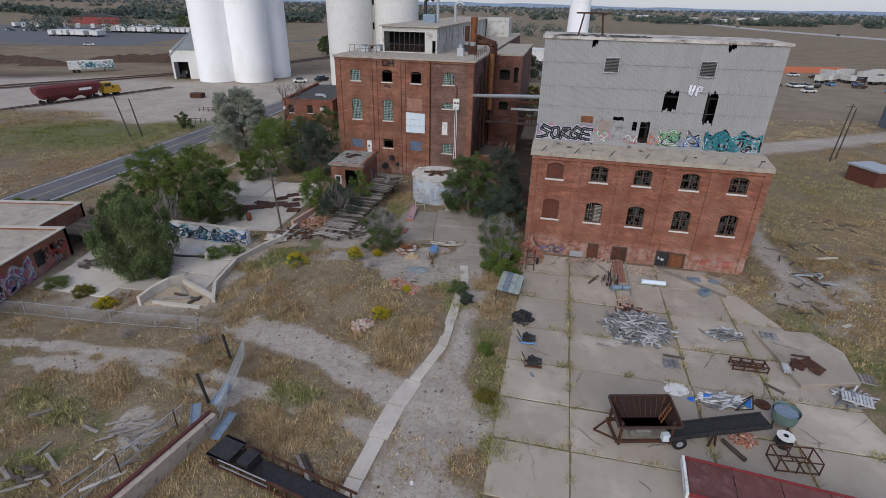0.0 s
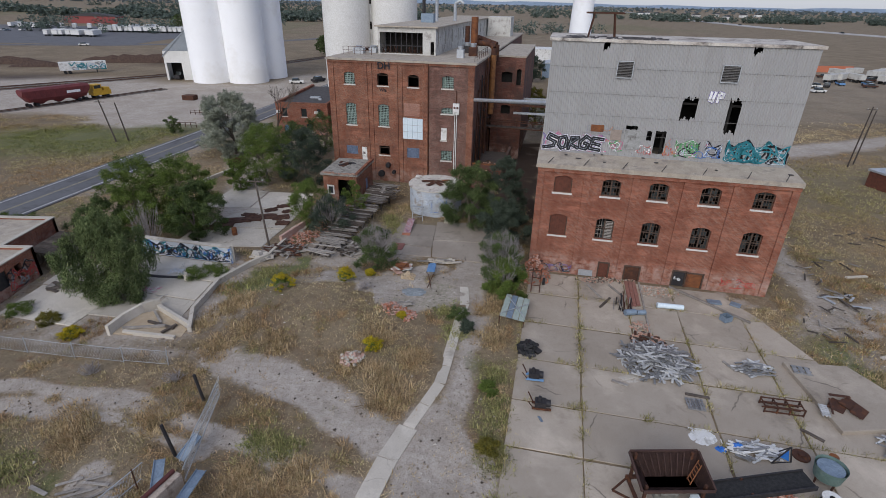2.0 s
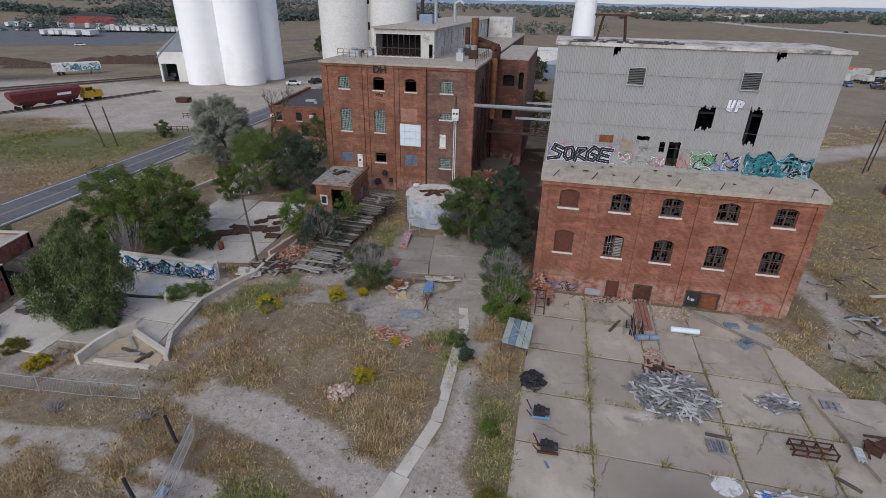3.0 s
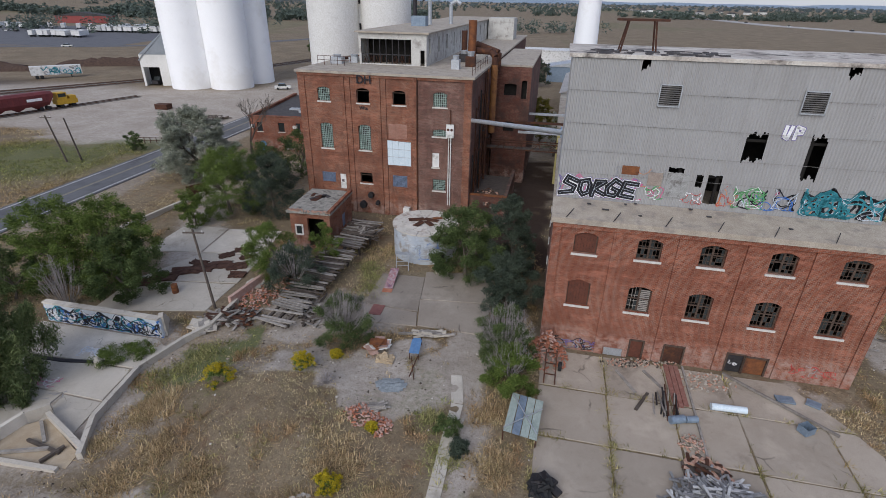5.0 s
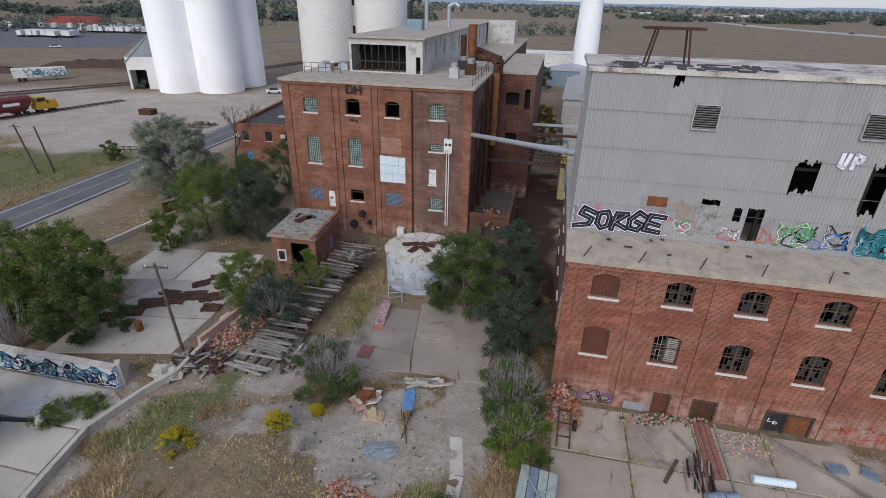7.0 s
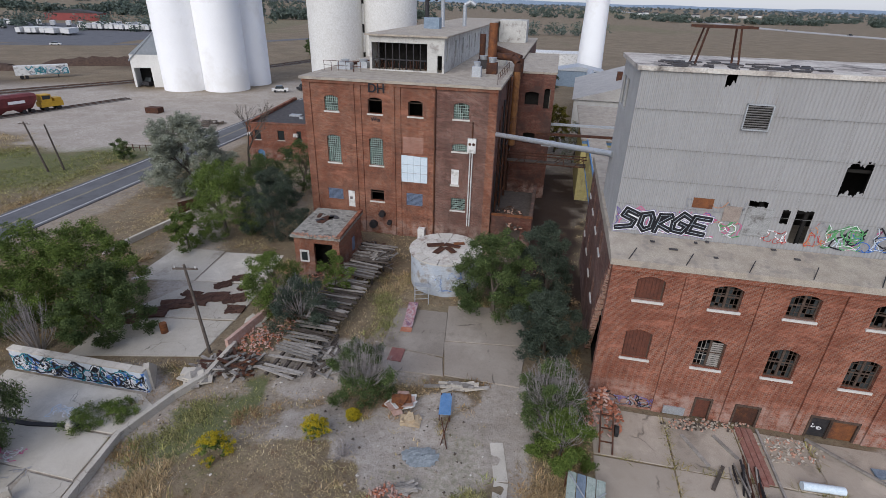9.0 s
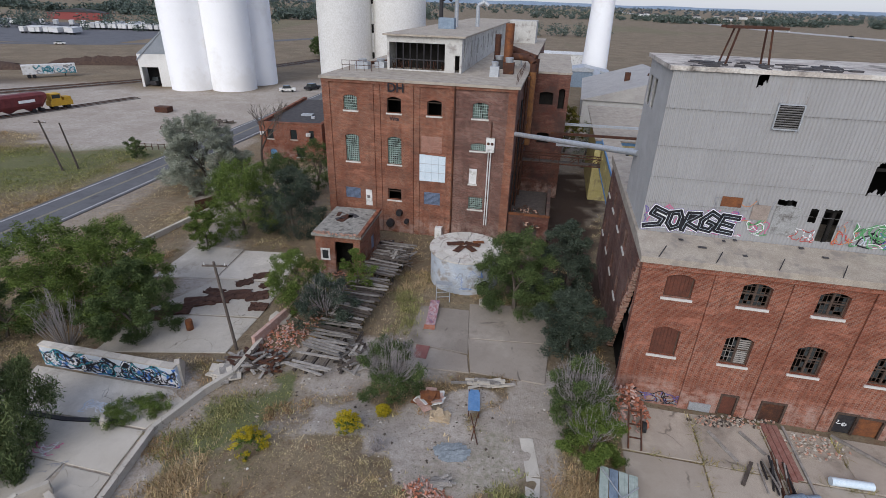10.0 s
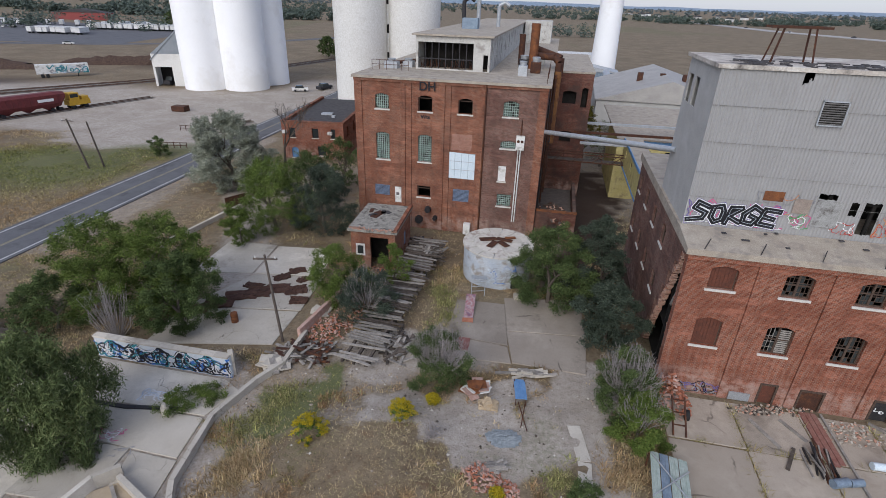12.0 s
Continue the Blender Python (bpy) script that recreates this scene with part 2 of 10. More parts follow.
def part(name, bm, mat, parent=None, label="", place=None):
    if isinstance(bm, bpy.types.Mesh):
        data = bm
    else:
        data = mesh_of(bm, name, mat) if len(bm.verts) else None
    ob = new(name, data)
    if parent:
        ob.parent = parent
    if place is not None:
        ob.matrix_basis = place
    return tagged(ob, label) if label else ob


def thing(name, place, label, category, group="", kind=""):
    ob = new(name)
    ob.empty_display_size = 0.5
    ob.matrix_basis = place
    return tagged(ob, label, category, group, kind)


def solid(name, bm, mat, place, label, category, group="", kind=""):
    """A thing of one mesh."""
    ob = part(name, bm, mat)
    if place is not None:
        ob.matrix_basis = place
    return tagged(ob, label, category, group, kind)


def B():
    return bmesh.new()


def wall_mesh(bm, width, z0, z1, thick, openings, m=None):
    """A wall along x, outer face at y=0, inner at y=thick; openings (x0, z0, x1, z1, rise of the arch)."""
    xs = sorted({0.0, width, *[o[0] for o in openings], *[o[2] for o in openings]})
    zs = sorted({z0, z1, *[o[1] for o in openings], *[o[3] for o in openings]})
    first = len(bm.verts)
    cell = {}
    for i in range(len(xs) - 1):
        for k in range(len(zs) - 1):
            cx, cz = (xs[i] + xs[i + 1]) / 2, (zs[k] + zs[k + 1]) / 2
            cell[i, k] = not any(o[0] < cx < o[2] and o[1] < cz < o[3] for o in openings)
    vert = {}

    def v(i, k, y):
        if (i, k, y) not in vert:
            vert[i, k, y] = bm.verts.new((xs[i], y, zs[k]))
        return vert[i, k, y]
    for (i, k), full in cell.items():
        if not full:
            continue
        for y in (0.0, thick):
            bm.faces.new((v(i, k, y), v(i + 1, k, y), v(i + 1, k + 1, y), v(i, k + 1, y)))
        for di, dk, c in ((-1, 0, ((i, k), (i, k + 1))), (1, 0, ((i + 1, k), (i + 1, k + 1))), (0, -1, ((i, k), (i + 1, k))), (0, 1, ((i, k + 1), (i + 1, k + 1)))):
            if not cell.get((i + di, k + dk), False):
                (a, b), (c2, d2) = c
                bm.faces.new((v(a, b, 0.0), v(c2, d2, 0.0), v(c2, d2, thick), v(a, b, thick)))
    for x0, _, x1, zt, rise in openings:
        if rise <= 0:
            continue
        n, mid, half = 8, (x0 + x1) / 2, (x1 - x0) / 2
        arc = [(x0 + (x1 - x0) * j / n, zt - rise * ((x0 + (x1 - x0) * j / n - mid) / half) ** 2) for j in range(n + 1)]
        for (xa, za), (xb, zb) in zip(arc, arc[1:]):
            q = [bm.verts.new(p) for y in (0.002, thick) for p in ((xa, y, za), (xb, y, zb), (xb, y, zt), (xa, y, zt))]
            for f in ((0, 1, 2, 3), (7, 6, 5, 4), (0, 4, 5, 1)):
                bm.faces.new([q[t] for t in f])
    if m is not None:
        bm.verts.ensure_lookup_table()
        for w in bm.verts[first:]:
            w.co = m @ w.co


def Rz(deg):
    return Matrix.Rotation(radians(deg), 4, "Z")


def T(x, y, z):
    return Matrix.Translation((x, y, z))


# ---- ground: one sheet to the horizon, with tracks and patches worn into it ----
def along(pts, X, Y):
    """Distance of each grid point from a polyline."""
    d = np.full(X.shape, 1e9)
    for (ax, ay), (bx, by) in zip(pts, pts[1:]):
        dx, dy = bx - ax, by - ay
        t = np.clip(((X - ax) * dx + (Y - ay) * dy) / (dx * dx + dy * dy), 0, 1)
        d = np.minimum(d, np.hypot(X - ax - t * dx, Y - ay - t * dy))
    return d


def soft(d, w, edge):
    return np.clip((w + edge / 2 - d) / edge, 0, 1)


def lattice(X, Y, cell, seed):
    """Smooth value noise on a grid of points, 0 to 1."""
    rng = np.random.RandomState(seed)
    tab = rng.rand(256, 256)
    u, v = X / cell, Y / cell
    i, j = np.floor(u).astype(int), np.floor(v).astype(int)
    fu, fv = u - i, v - j
    fu, fv = fu * fu * (3 - 2 * fu), fv * fv * (3 - 2 * fv)
    a, b = tab[i % 256, j % 256], tab[(i + 1) % 256, j % 256]
    c, d = tab[i % 256, (j + 1) % 256], tab[(i + 1) % 256, (j + 1) % 256]
    return (a * (1 - fu) + b * fu) * (1 - fv) + (c * (1 - fu) + d * fu) * fv


def blob(X, Y, x, y, rx, ry, edge=0.35):
    return np.clip((1 + edge / 2 - np.hypot((X - x) / rx, (Y - y) / ry)) / edge, 0, 1)


def spots(X, Y):
    """Share of bare pale soil, of green growth and of dark ground (loose soil, painted alley shade) at each point, and
    the height.
    """
    n1, n2, n3 = lattice(X, Y, 1.1, 3), lattice(X, Y, 3.7, 4), lattice(X, Y, 14.0, 5)
    jig = (n2 - 0.5) * 2.2 + (n1 - 0.5) * 1.4
    bare = np.zeros(X.shape)
    tracks = [
        ([(3.6, 50), (3.4, 44), (2.0, 36), (0.6, 29), (-0.9, 22), (-2.0, 10)], 1.2, 1.6, 0.85),
        ([(-17, 36.3), (-13, 34.5), (-7, 31), (-2.5, 27.5)], 1.7, 1.4, 0.95),
        ([(-48, 33.5), (-36, 32.8), (-28, 32.4), (-21, 31.0), (-14, 28.5), (-8, 26.0), (-4, 24)], 0.8, 0.7, 1.0),
        ([(-48, 31.0), (-34, 30.6), (-27, 30.4), (-21, 29.4), (-14.5, 27.0)], 0.6, 0.6, 0.95),
        ([(-40, 38.5), (-30, 37.5), (-23, 36.6), (-17, 36.3)], 0.8, 1.6, 0.65),
        ([(36, 46), (38, 56), (43, 70), (52, 85), (62, 100), (75, 130)], 1.5, 2.4, 0.9),
        ([(48, 92), (62, 100), (95, 112), (140, 130)], 4.0, 4.0, 0.9),
        ([(30, 40), (40, 45), (44, 47)], 1.3, 2.5, 0.6),
        ([(-49, 72), (-46, 92), (-41, 120)], 3.2, 3.5, 0.55),
        ([(-25, 62), (-27, 70), (-31, 82), (-36, 92)], 3.4, 3.5, 0.8),
    ]
    for pts, w, e, k in tracks:
        bare = np.maximum(bare, k * soft(along(pts, X, Y) + 0.45 * jig, w, e))
    for x, y, rx, ry, k in (
        (-2.4, 47.2, 5.6, 3.6, 1.0), (3.0, 50.0, 2.6, 4.0, 0.95), (-0.3, 26.5, 3.0, 5.5, 0.8), (-1.5, 17, 3.8, 8, 0.7), (-9.5, 49.0, 2.4, 2.0, 1.0), (-14, 51, 7, 5, 0.5),
        (-75, 148, 46, 28, 1.0), (-120, 150, 60, 30, 0.9), (-62, 122, 20, 12, 0.95), (-34, 170, 26, 40, 0.7), (37, 43, 5, 3, 0.7), (34, 38, 3, 2.2, 0.55),
        (150, 205, 90, 70, 0.42), (100, 160, 30, 40, 0.4), (-19.5, 24.5, 2.2, 1.8, 0.8), (-28, 45, 12, 9, 0.7), (24, 44, 5, 3, 0.7), (5.5, 78, 6, 16, 0.5),
        (30, 110, 40, 30, 0.6), (-4.0, 58, 3.0, 6.0, 0.6), (-11, 55, 5, 3.5, 0.8), (-20, 95, 14, 12, 0.5),
    ):
        bare = np.maximum(bare, k * blob(X + 1.5 * jig, Y + 1.5 * jig, x, y, rx, ry))
    far = np.clip((np.hypot(X, Y - 60) - 140) / 120, 0, 1)
    bare = np.maximum(bare, far * 0.22 * lattice(X, Y, 160.0, 8))
    green = np.clip((n2 * 0.6 + n3 * 0.7 - 0.78) * 2.6, 0, 1) * 0.5
    for x, y, rx, ry, k in (
        (-17.5, 48.5, 2.4, 3.2, 1.0), (-72, 100, 22, 13, 0.75), (-56, 110, 12, 7, 0.7), (-90, 90, 26, 12, 0.5), (33, 33, 2.5, 9, 0.8), (-52, 60, 5, 9, 0.5), (-9.0, 29.0, 4.5, 0.9, 0.35),
        (40, 60, 6, 10, 0.35), (60, 80, 20, 16, 0.4), (3.9, 30, 0.9, 12, 0.6), (-25, 21, 2, 2, 0.7), (-30, 25, 3, 2, 0.6), (-48, 45, 4, 12, 0.4), (35, 25, 4, 10, 0.7),
    ):
        green = np.maximum(green, k * blob(X + 2 * jig, Y + 2 * jig, x, y, rx, ry, 0.8))
    green = np.maximum(green, far * 0.5 * (lattice(X, Y, 210.0, 9) > 0.62))
    dark = np.zeros(X.shape)
    # the last line paints the shade between the alley's walls into the ground
    for pts, w, e, k in (([(-230, 205), (-175, 212), (-130, 222), (-100, 236)], 4, 5, 1.0), ([(-200, 172), (-140, 177), (-118, 180)], 3, 4, 0.9), ([(8.5, 68), (12, 84), (15, 100)], 4.6, 2.5, 1.0)):
        dark = np.maximum(dark, k * soft(along(pts, X, Y) + jig * 2, w, e))
    # low mound between the path and the sunken yard, small roughness elsewhere
    h = 0.9 * np.exp(-(((X + 11.5) / 6.5) ** 2 + ((Y - 44) / 5.5) ** 2) ** 1.5)
    h += (n1 - 0.5) * 0.10 + (n2 - 0.5) * 0.14
    flat = np.maximum.reduce([
        blob(X, Y, 18, 33, 17, 21, 0.12), blob(X, Y, 0, 58, 8, 7, 0.2), soft(along(ROAD, X, Y), 5, 4), blob(X, Y, -28, 50, 11, 12, 0.25),
        blob(X, Y, -75, 148, 60, 30, 0.3), blob(X, Y, -6, 85, 16, 18, 0.2), blob(X, Y, 22, 60, 14, 16, 0.2), blob(X, Y, -25, 66, 9, 9, 0.2)])
    ca, sa = math.cos(radians(-12)), math.sin(radians(-12))
    U, V = (X - 9.1) * ca + (Y - 51.75) * sa, -(X - 9.1) * sa + (Y - 51.75) * ca
    yard = np.clip(np.minimum.reduce([U + 0.8, 28.5 - U, 1.5 - V, V + 54]) / 1.2, 0, 1)
    flat = np.maximum(flat, yard)
    h = h * (1 - flat) - 0.06 * flat
    h = np.where(np.hypot(X, Y - 60) > 260, 0.0, h)
    return bare, green, dark, h


ROAD = [(-72, 5), (-64, 35), (-57, 60), (-53, 80), (-48.7, 102), (-42.5, 136), (-36, 170), (-25, 235), (-5, 330), (20, 450)]


def ground_axis(lo, hi, step, ends):
    inner = list(np.arange(lo, hi + 1e-6, step))
    left = [lo - step * (1.22 ** k - 1) / 0.22 * 1.2 for k in range(1, 60)]
    right = [hi + step * (1.22 ** k - 1) / 0.22 * 1.2 for k in range(1, 60)]
    return np.array(sorted([x for x in left if x > ends[0]] + [ends[0]]) + inner + [x for x in right if x < ends[1]] + [ends[1]])


gx, gy = ground_axis(-60, 60, 0.42, (-4300, 4300)), ground_axis(8, 112, 0.42, (-700, 4600))
GX, GY = np.meshgrid(gx, gy)
bare, green, dark, GH = spots(GX, GY)
me = bpy.data.meshes.new("ground")
nx, ny = len(gx), len(gy)
idx = np.arange(nx * ny).reshape(ny, nx)
faces = np.stack([idx[:-1, :-1], idx[:-1, 1:], idx[1:, 1:], idx[1:, :-1]], -1).reshape(-1, 4)
me.from_pydata(np.stack([GX, GY, GH], -1).reshape(-1, 3).tolist(), [], faces.tolist())
att = me.color_attributes.new("soil", "FLOAT_COLOR", "POINT")
att.data.foreach_set("color", np.stack([bare, green, dark, np.ones_like(bare)], -1).astype(np.float32).ravel())
for p in me.polygons:
    p.use_smooth = True

M_GROUND = material("dry_weedy_ground", 0.95)
g = Graph(M_GROUND)
soil = g.t.nodes.new("ShaderNodeAttribute")
soil.attribute_name = "soil"
sp = g.t.nodes.new("ShaderNodeSeparateColor")
g.link(soil.outputs["Color"], sp.inputs[0])
fine, mid = g.noise(9.0, 6, 0.75), g.noise(1.4, 6, 0.7)
dry = g.mix(g.ramp(mid, [(0.35, 0.0), (0.62, 1.0)]), (0.15, 0.108, 0.068), (0.29, 0.222, 0.145))
dry = g.mix(g.ramp(g.noise(0.25, 5, 0.6), [(0.4, 0.0), (0.65, 0.8)]), dry, (0.21, 0.17, 0.11))
dry = g.mix(g.ramp(fine, [(0.45, 0.0), (0.75, 0.7)]), dry, (0.37, 0.30, 0.19))
dry = g.mix(g.ramp(g.noise(5.0, 5, 0.8), [(0.52, 0.0), (0.66, 0.85)]), dry, (0.075, 0.055, 0.038))
dry = g.mix(g.ramp(g.noise(0.8, 6, 0.75), [(0.54, 0.0), (0.66, 0.6)]), dry, (0.175, 0.085, 0.045))
pale = g.mix(g.ramp(mid, [(0.3, 0.0), (0.7, 1.0)]), (0.36, 0.312, 0.262), (0.52, 0.465, 0.405))
pale = g.mix(g.ramp(fine, [(0.5, 0.0), (0.72, 0.75)]), pale, (0.17, 0.14, 0.112))
pale = g.mix(g.ramp(g.noise(3.1, 7, 0.8), [(0.54, 0.0), (0.64, 0.7)]), pale, (0.165, 0.13, 0.092))
pale = g.mix(g.ramp(g.noise(14.0, 5, 0.8), [(0.62, 0.0), (0.7, 0.8)]), pale, (0.56, 0.52, 0.46))
broad = g.noise(0.09, 6, 0.7)
dry = g.mix(g.ramp(broad, [(0.42, 0.0), (0.6, 0.55)]), dry, (0.13, 0.095, 0.06))
pale = g.mix(g.ramp(g.noise(0.16, 7, 0.75), [(0.42, 0.0), (0.62, 0.5)]), pale, (0.25, 0.205, 0.16))
edge = g.math("ADD", sp.outputs[0], g.math("MULTIPLY", g.math("SUBTRACT", g.noise(3.5, 6, 0.75), 0.5), 0.9))
col = g.mix(g.ramp(edge, [(0.35, 0.0), (0.75, 1.0)]), dry, pale)
grn = g.mix(g.ramp(fine, [(0.35, 0.0), (0.65, 1.0)]), (0.07, 0.092, 0.028), (0.155, 0.165, 0.065))
gedge = g.math("ADD", sp.outputs[1], g.math("MULTIPLY", g.math("SUBTRACT", g.noise(2.5, 6, 0.75), 0.5), 1.0))
col = g.mix(g.ramp(gedge, [(0.35, 0.0), (0.8, 0.85)]), col, grn)
col = g.mix(sp.outputs[2], col, g.mix(fine, (0.035, 0.022, 0.016), (0.07, 0.045, 0.032)))
g.base(col)
g.bump(g.math("ADD", fine, g.math("MULTIPLY", mid, 2.0)), 0.7, 0.06)
me.materials.append(M_GROUND)
tagged(new("ground", me), "dry weedy waste ground with bare dusty tracks", "ground", kind="structure")


def zground(x, y):
    return float(spots(np.array([[float(x)]]), np.array([[float(y)]]))[3][0, 0])


def strip_mesh(bm, pts, width, z0, z1, shift=0.0):
    """A flat band along a polyline, with thickness."""
    rows = []
    n = len(pts)
    for i, (x, y) in enumerate(pts):
        a, b = pts[max(0, i - 1)], pts[min(n - 1, i + 1)]
        d = Vector((b[0] - a[0], b[1] - a[1])).normalized()
        px, py = -d.y, d.x
        c = (x + px * shift, y + py * shift)
        rows.append([bm.verts.new((c[0] + s * px * width / 2, c[1] + s * py * width / 2, z)) for s, z in ((-1, z0), (-1, z1), (1, z1), (1, z0))])
    for r, s in zip(rows, rows[1:]):
        for k in range(4):
            bm.faces.new((r[k], r[(k + 1) % 4], s[(k + 1) % 4], s[k]))
    bm.faces.new(rows[0])
    bm.faces.new(rows[-1][::-1])


bm = B(); strip_mesh(bm, ROAD, 7.4, -0.1, 0.05)
road = solid("road", bm, M_ASPHALT, None, "grey two-lane asphalt road with white edge lines", "road", kind="structure")
M_LINE = mottled("worn_white_line", (0.55, 0.55, 0.53), (0.65, 0.65, 0.62), 2, 0.8)
M_LINE_Y = mottled("worn_yellow_line", (0.24, 0.21, 0.13), (0.29, 0.26, 0.18), 2, 0.8)
for sh, mt, nm in ((-3.1, M_LINE, "edge_line"), (3.1, M_LINE, "edge_line"), (-0.12, M_LINE_Y, "centre_line"), (0.12, M_LINE_Y, "centre_line")):
    bm = B(); strip_mesh(bm, ROAD, 0.13, 0.04, 0.056, sh)
    part(nm, bm, mt, road)


# ---- brick boiler house with a sheet-metal upper storey ----
ANG = -12.0
BH = thing("boiler_house", T(9.1, 51.75, 0) @ Rz(ANG), "derelict orange brick boiler house with a corrugated sheet-metal upper storey", "factory building")
BW, BD, BTOP, TH = 22.75, 22.0, 11.1, 0.5
bays = [2.48, 6.95, 11.2, 15.7, 20.15]
wins = []
for i, x in enumerate(bays):
    wins.append((x - 0.84, 8.7, x + 0.84, 10.4, 0.25))
    wins.append((x - 0.84, 4.2, x + 0.84, 6.45, 0.25))
doors = [(7.0, -0.1, 8.0, 1.65, 0.0), (9.55, -0.1, 11.0, 1.6, 0.0), (14.1, -0.1, 15.3, 1.65, 0.0), (15.36, -0.1, 16.9, 1.55, 0.0)]
bm = B()
wall_mesh(bm, BW, -0.1, BTOP, TH, wins + doors)
part("wall_front", bm, M_BRICK, BH)
# side wall with a broken gap that widens downwards at the corner, back and right walls
side = [(2.4 + 4.3 * k, z, 3.7 + 4.3 * k, z + 1.7, 0.2) for k in range(1, 5) for z in (4.2, 8.3)]
bm = B()
gap = [(BD - b, 0.0, BD - a, z, 0) for a, b, z in ((5.2, 6.2, 2.6), (4.2, 5.2, 4.8), (3.4, 4.2, 6.6), (2.5, 3.4, 8.2), (1.6, 2.5, 9.5), (0.7, 1.6, 10.6))]
wall_mesh(bm, BD - 0.7, 0, BTOP, TH, [(BD - c, b, BD - a, d, e) for a, b, c, d, e in side] + gap, T(0, BD, 0) @ Rz(-90))
part("wall_side", bm, M_BRICK_GREY, BH, "dirty soot-stained old brick")
bm = B(); wall_mesh(bm, BD - 2 * TH, 0, BTOP, TH, [], T(BW, TH, 0) @ Rz(90))
part("wall_side", bm, M_BRICK, BH)
bm = B(); wall_mesh(bm, BW - TH, 0, BTOP, TH, [], T(BW, BD, 0) @ Rz(180))
part("wall_back", bm, M_BRICK, BH)
# flat roof terrace with a slight sag and an overhanging lip
bm = B()
box(bm, -0.2, 3.0, BTOP + 0.004, BW + 0.1, BD + 0.2, BTOP + 0.75)
v = [bm.verts.new(p) for p in [(x, y, z) for x in (-0.2, BW + 0.1) for y, z in ((-0.3, BTOP + 0.004), (2.998, BTOP + 0.004), (2.998, BTOP + 0.8), (-0.3, BTOP + 0.42))]]
for f in ((0, 1, 2, 3), (7, 6, 5, 4), (0, 4, 5, 1), (1, 5, 6, 2), (2, 6, 7, 3), (3, 7, 4, 0)):
    bm.faces.new([v[i] for i in f])
part("roof", bm, M_ROOF, BH, "pale coated flat roof with an overhanging lip")
# floors and a wall behind the windows, near black to paint the indoor shade
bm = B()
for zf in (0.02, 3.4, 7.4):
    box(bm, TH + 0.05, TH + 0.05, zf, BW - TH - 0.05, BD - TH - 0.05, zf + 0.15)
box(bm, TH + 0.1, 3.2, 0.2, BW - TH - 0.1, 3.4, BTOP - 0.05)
part("floor", bm, M_BLACK, BH, "floors inside, near black for painted interior shade")

# pilasters between the bays
for x in (0.0, 4.35, 8.75, 13.2, 17.4, 22.12):
    bm = B(); box(bm, x, -0.14, 0, x + 0.62, -0.003, BTOP - 0.35)
    part("pilaster", bm, M_BRICK, BH)
bm = B(); box(bm, -0.02, -0.2, BTOP - 0.35, BW + 0.02, -0.003, BTOP)
part("cornice", bm, M_BRICK, BH)


def arched_window(parent, x0, z0, x1, z1, kind, seed, rise=0.25, sill=True, depth=0.22):
    """A two-leaf wooden window with broken panes, or boards."""
    rnd = random.Random(seed)
    win = part("window", B(), None, parent)
    w, h = x1 - x0, z1 - z0
    bm = B()
    for a, b in ((x0, x0 + 0.09), (x1 - 0.09, x1), ((x0 + x1) / 2 - 0.07, (x0 + x1) / 2 + 0.07)):
        box(bm, a, depth, z0, b, depth + 0.1, z1 - (0.0 if a > x0 and b < x1 else rise * 0.6))
    for zz in (z0, z0 + h * 0.5 - 0.04, z1 - 0.16):
        box(bm, x0, depth + 0.004, zz, x1, depth + 0.09, zz + 0.09)
    part("frame", bm, M_FRAME, win)
    if kind == "board":
        for k in range(7):
            a = x0 + 0.08 + k * (w - 0.16) / 7
            bm = B(); box(bm, a, depth - 0.03 + rnd.uniform(0, 0.015), z0 + 0.05, a + (w - 0.16) / 7 - 0.012, depth + 0.02, z1 - 0.04)
            part("board", bm, M_WOOD_BROWN, win)
    else:
        bm = B()
        nxp, nzp = 4, 4
        for half in (0, 1):
            a0 = x0 + 0.09 if half == 0 else (x0 + x1) / 2 + 0.07
            a1 = (x0 + x1) / 2 - 0.07 if half == 0 else x1 - 0.09
            if kind == "louvre" and half == 1:
                n = 12
                for k in range(n):
                    zz = z0 + 0.1 + k * (h - 0.35) / n
                    beam(bm, (a0, depth + 0.05, zz), (a1, depth + 0.05, zz), 0.1, 0.03, 0.6)
                continue
            for k in range(1, 3):
                xx = a0 + (a1 - a0) * k / 3
                if rnd.random() < 0.85:
                    box(bm, xx - 0.015, depth + 0.02, z0 + 0.05, xx + 0.015, depth + 0.06, z1 - 0.1)
            for k in range(1, 5):
                zz = z0 + h * k / 5
                if rnd.random() < 0.85:
                    box(bm, a0, depth + 0.024, zz - 0.015, a1, depth + 0.056, zz + 0.015)
            for i in range(3):
                for k in range(5):
                    if rnd.random() < 0.42:
                        xa, za = a0 + (a1 - a0) * i / 3, z0 + h * k / 5
                        gl = B(); box(gl, xa + 0.02, depth + 0.036, za + 0.02, xa + (a1 - a0) / 3 - 0.02, depth + 0.044, min(za + h / 5 - 0.02, z1 - 0.15))
                        part("pane", gl, M_GLASS, win)
        part("muntin", bm, M_FRAME if kind != "louvre" else M_WOOD_GREY, win)
    if sill:
        bm = B(); box(bm, x0 - 0.12, -0.1, z0 - 0.16, x1 + 0.12, depth + 0.05, z0 - 0.004)
        part("sill", bm, M_SILL, win)
    return win


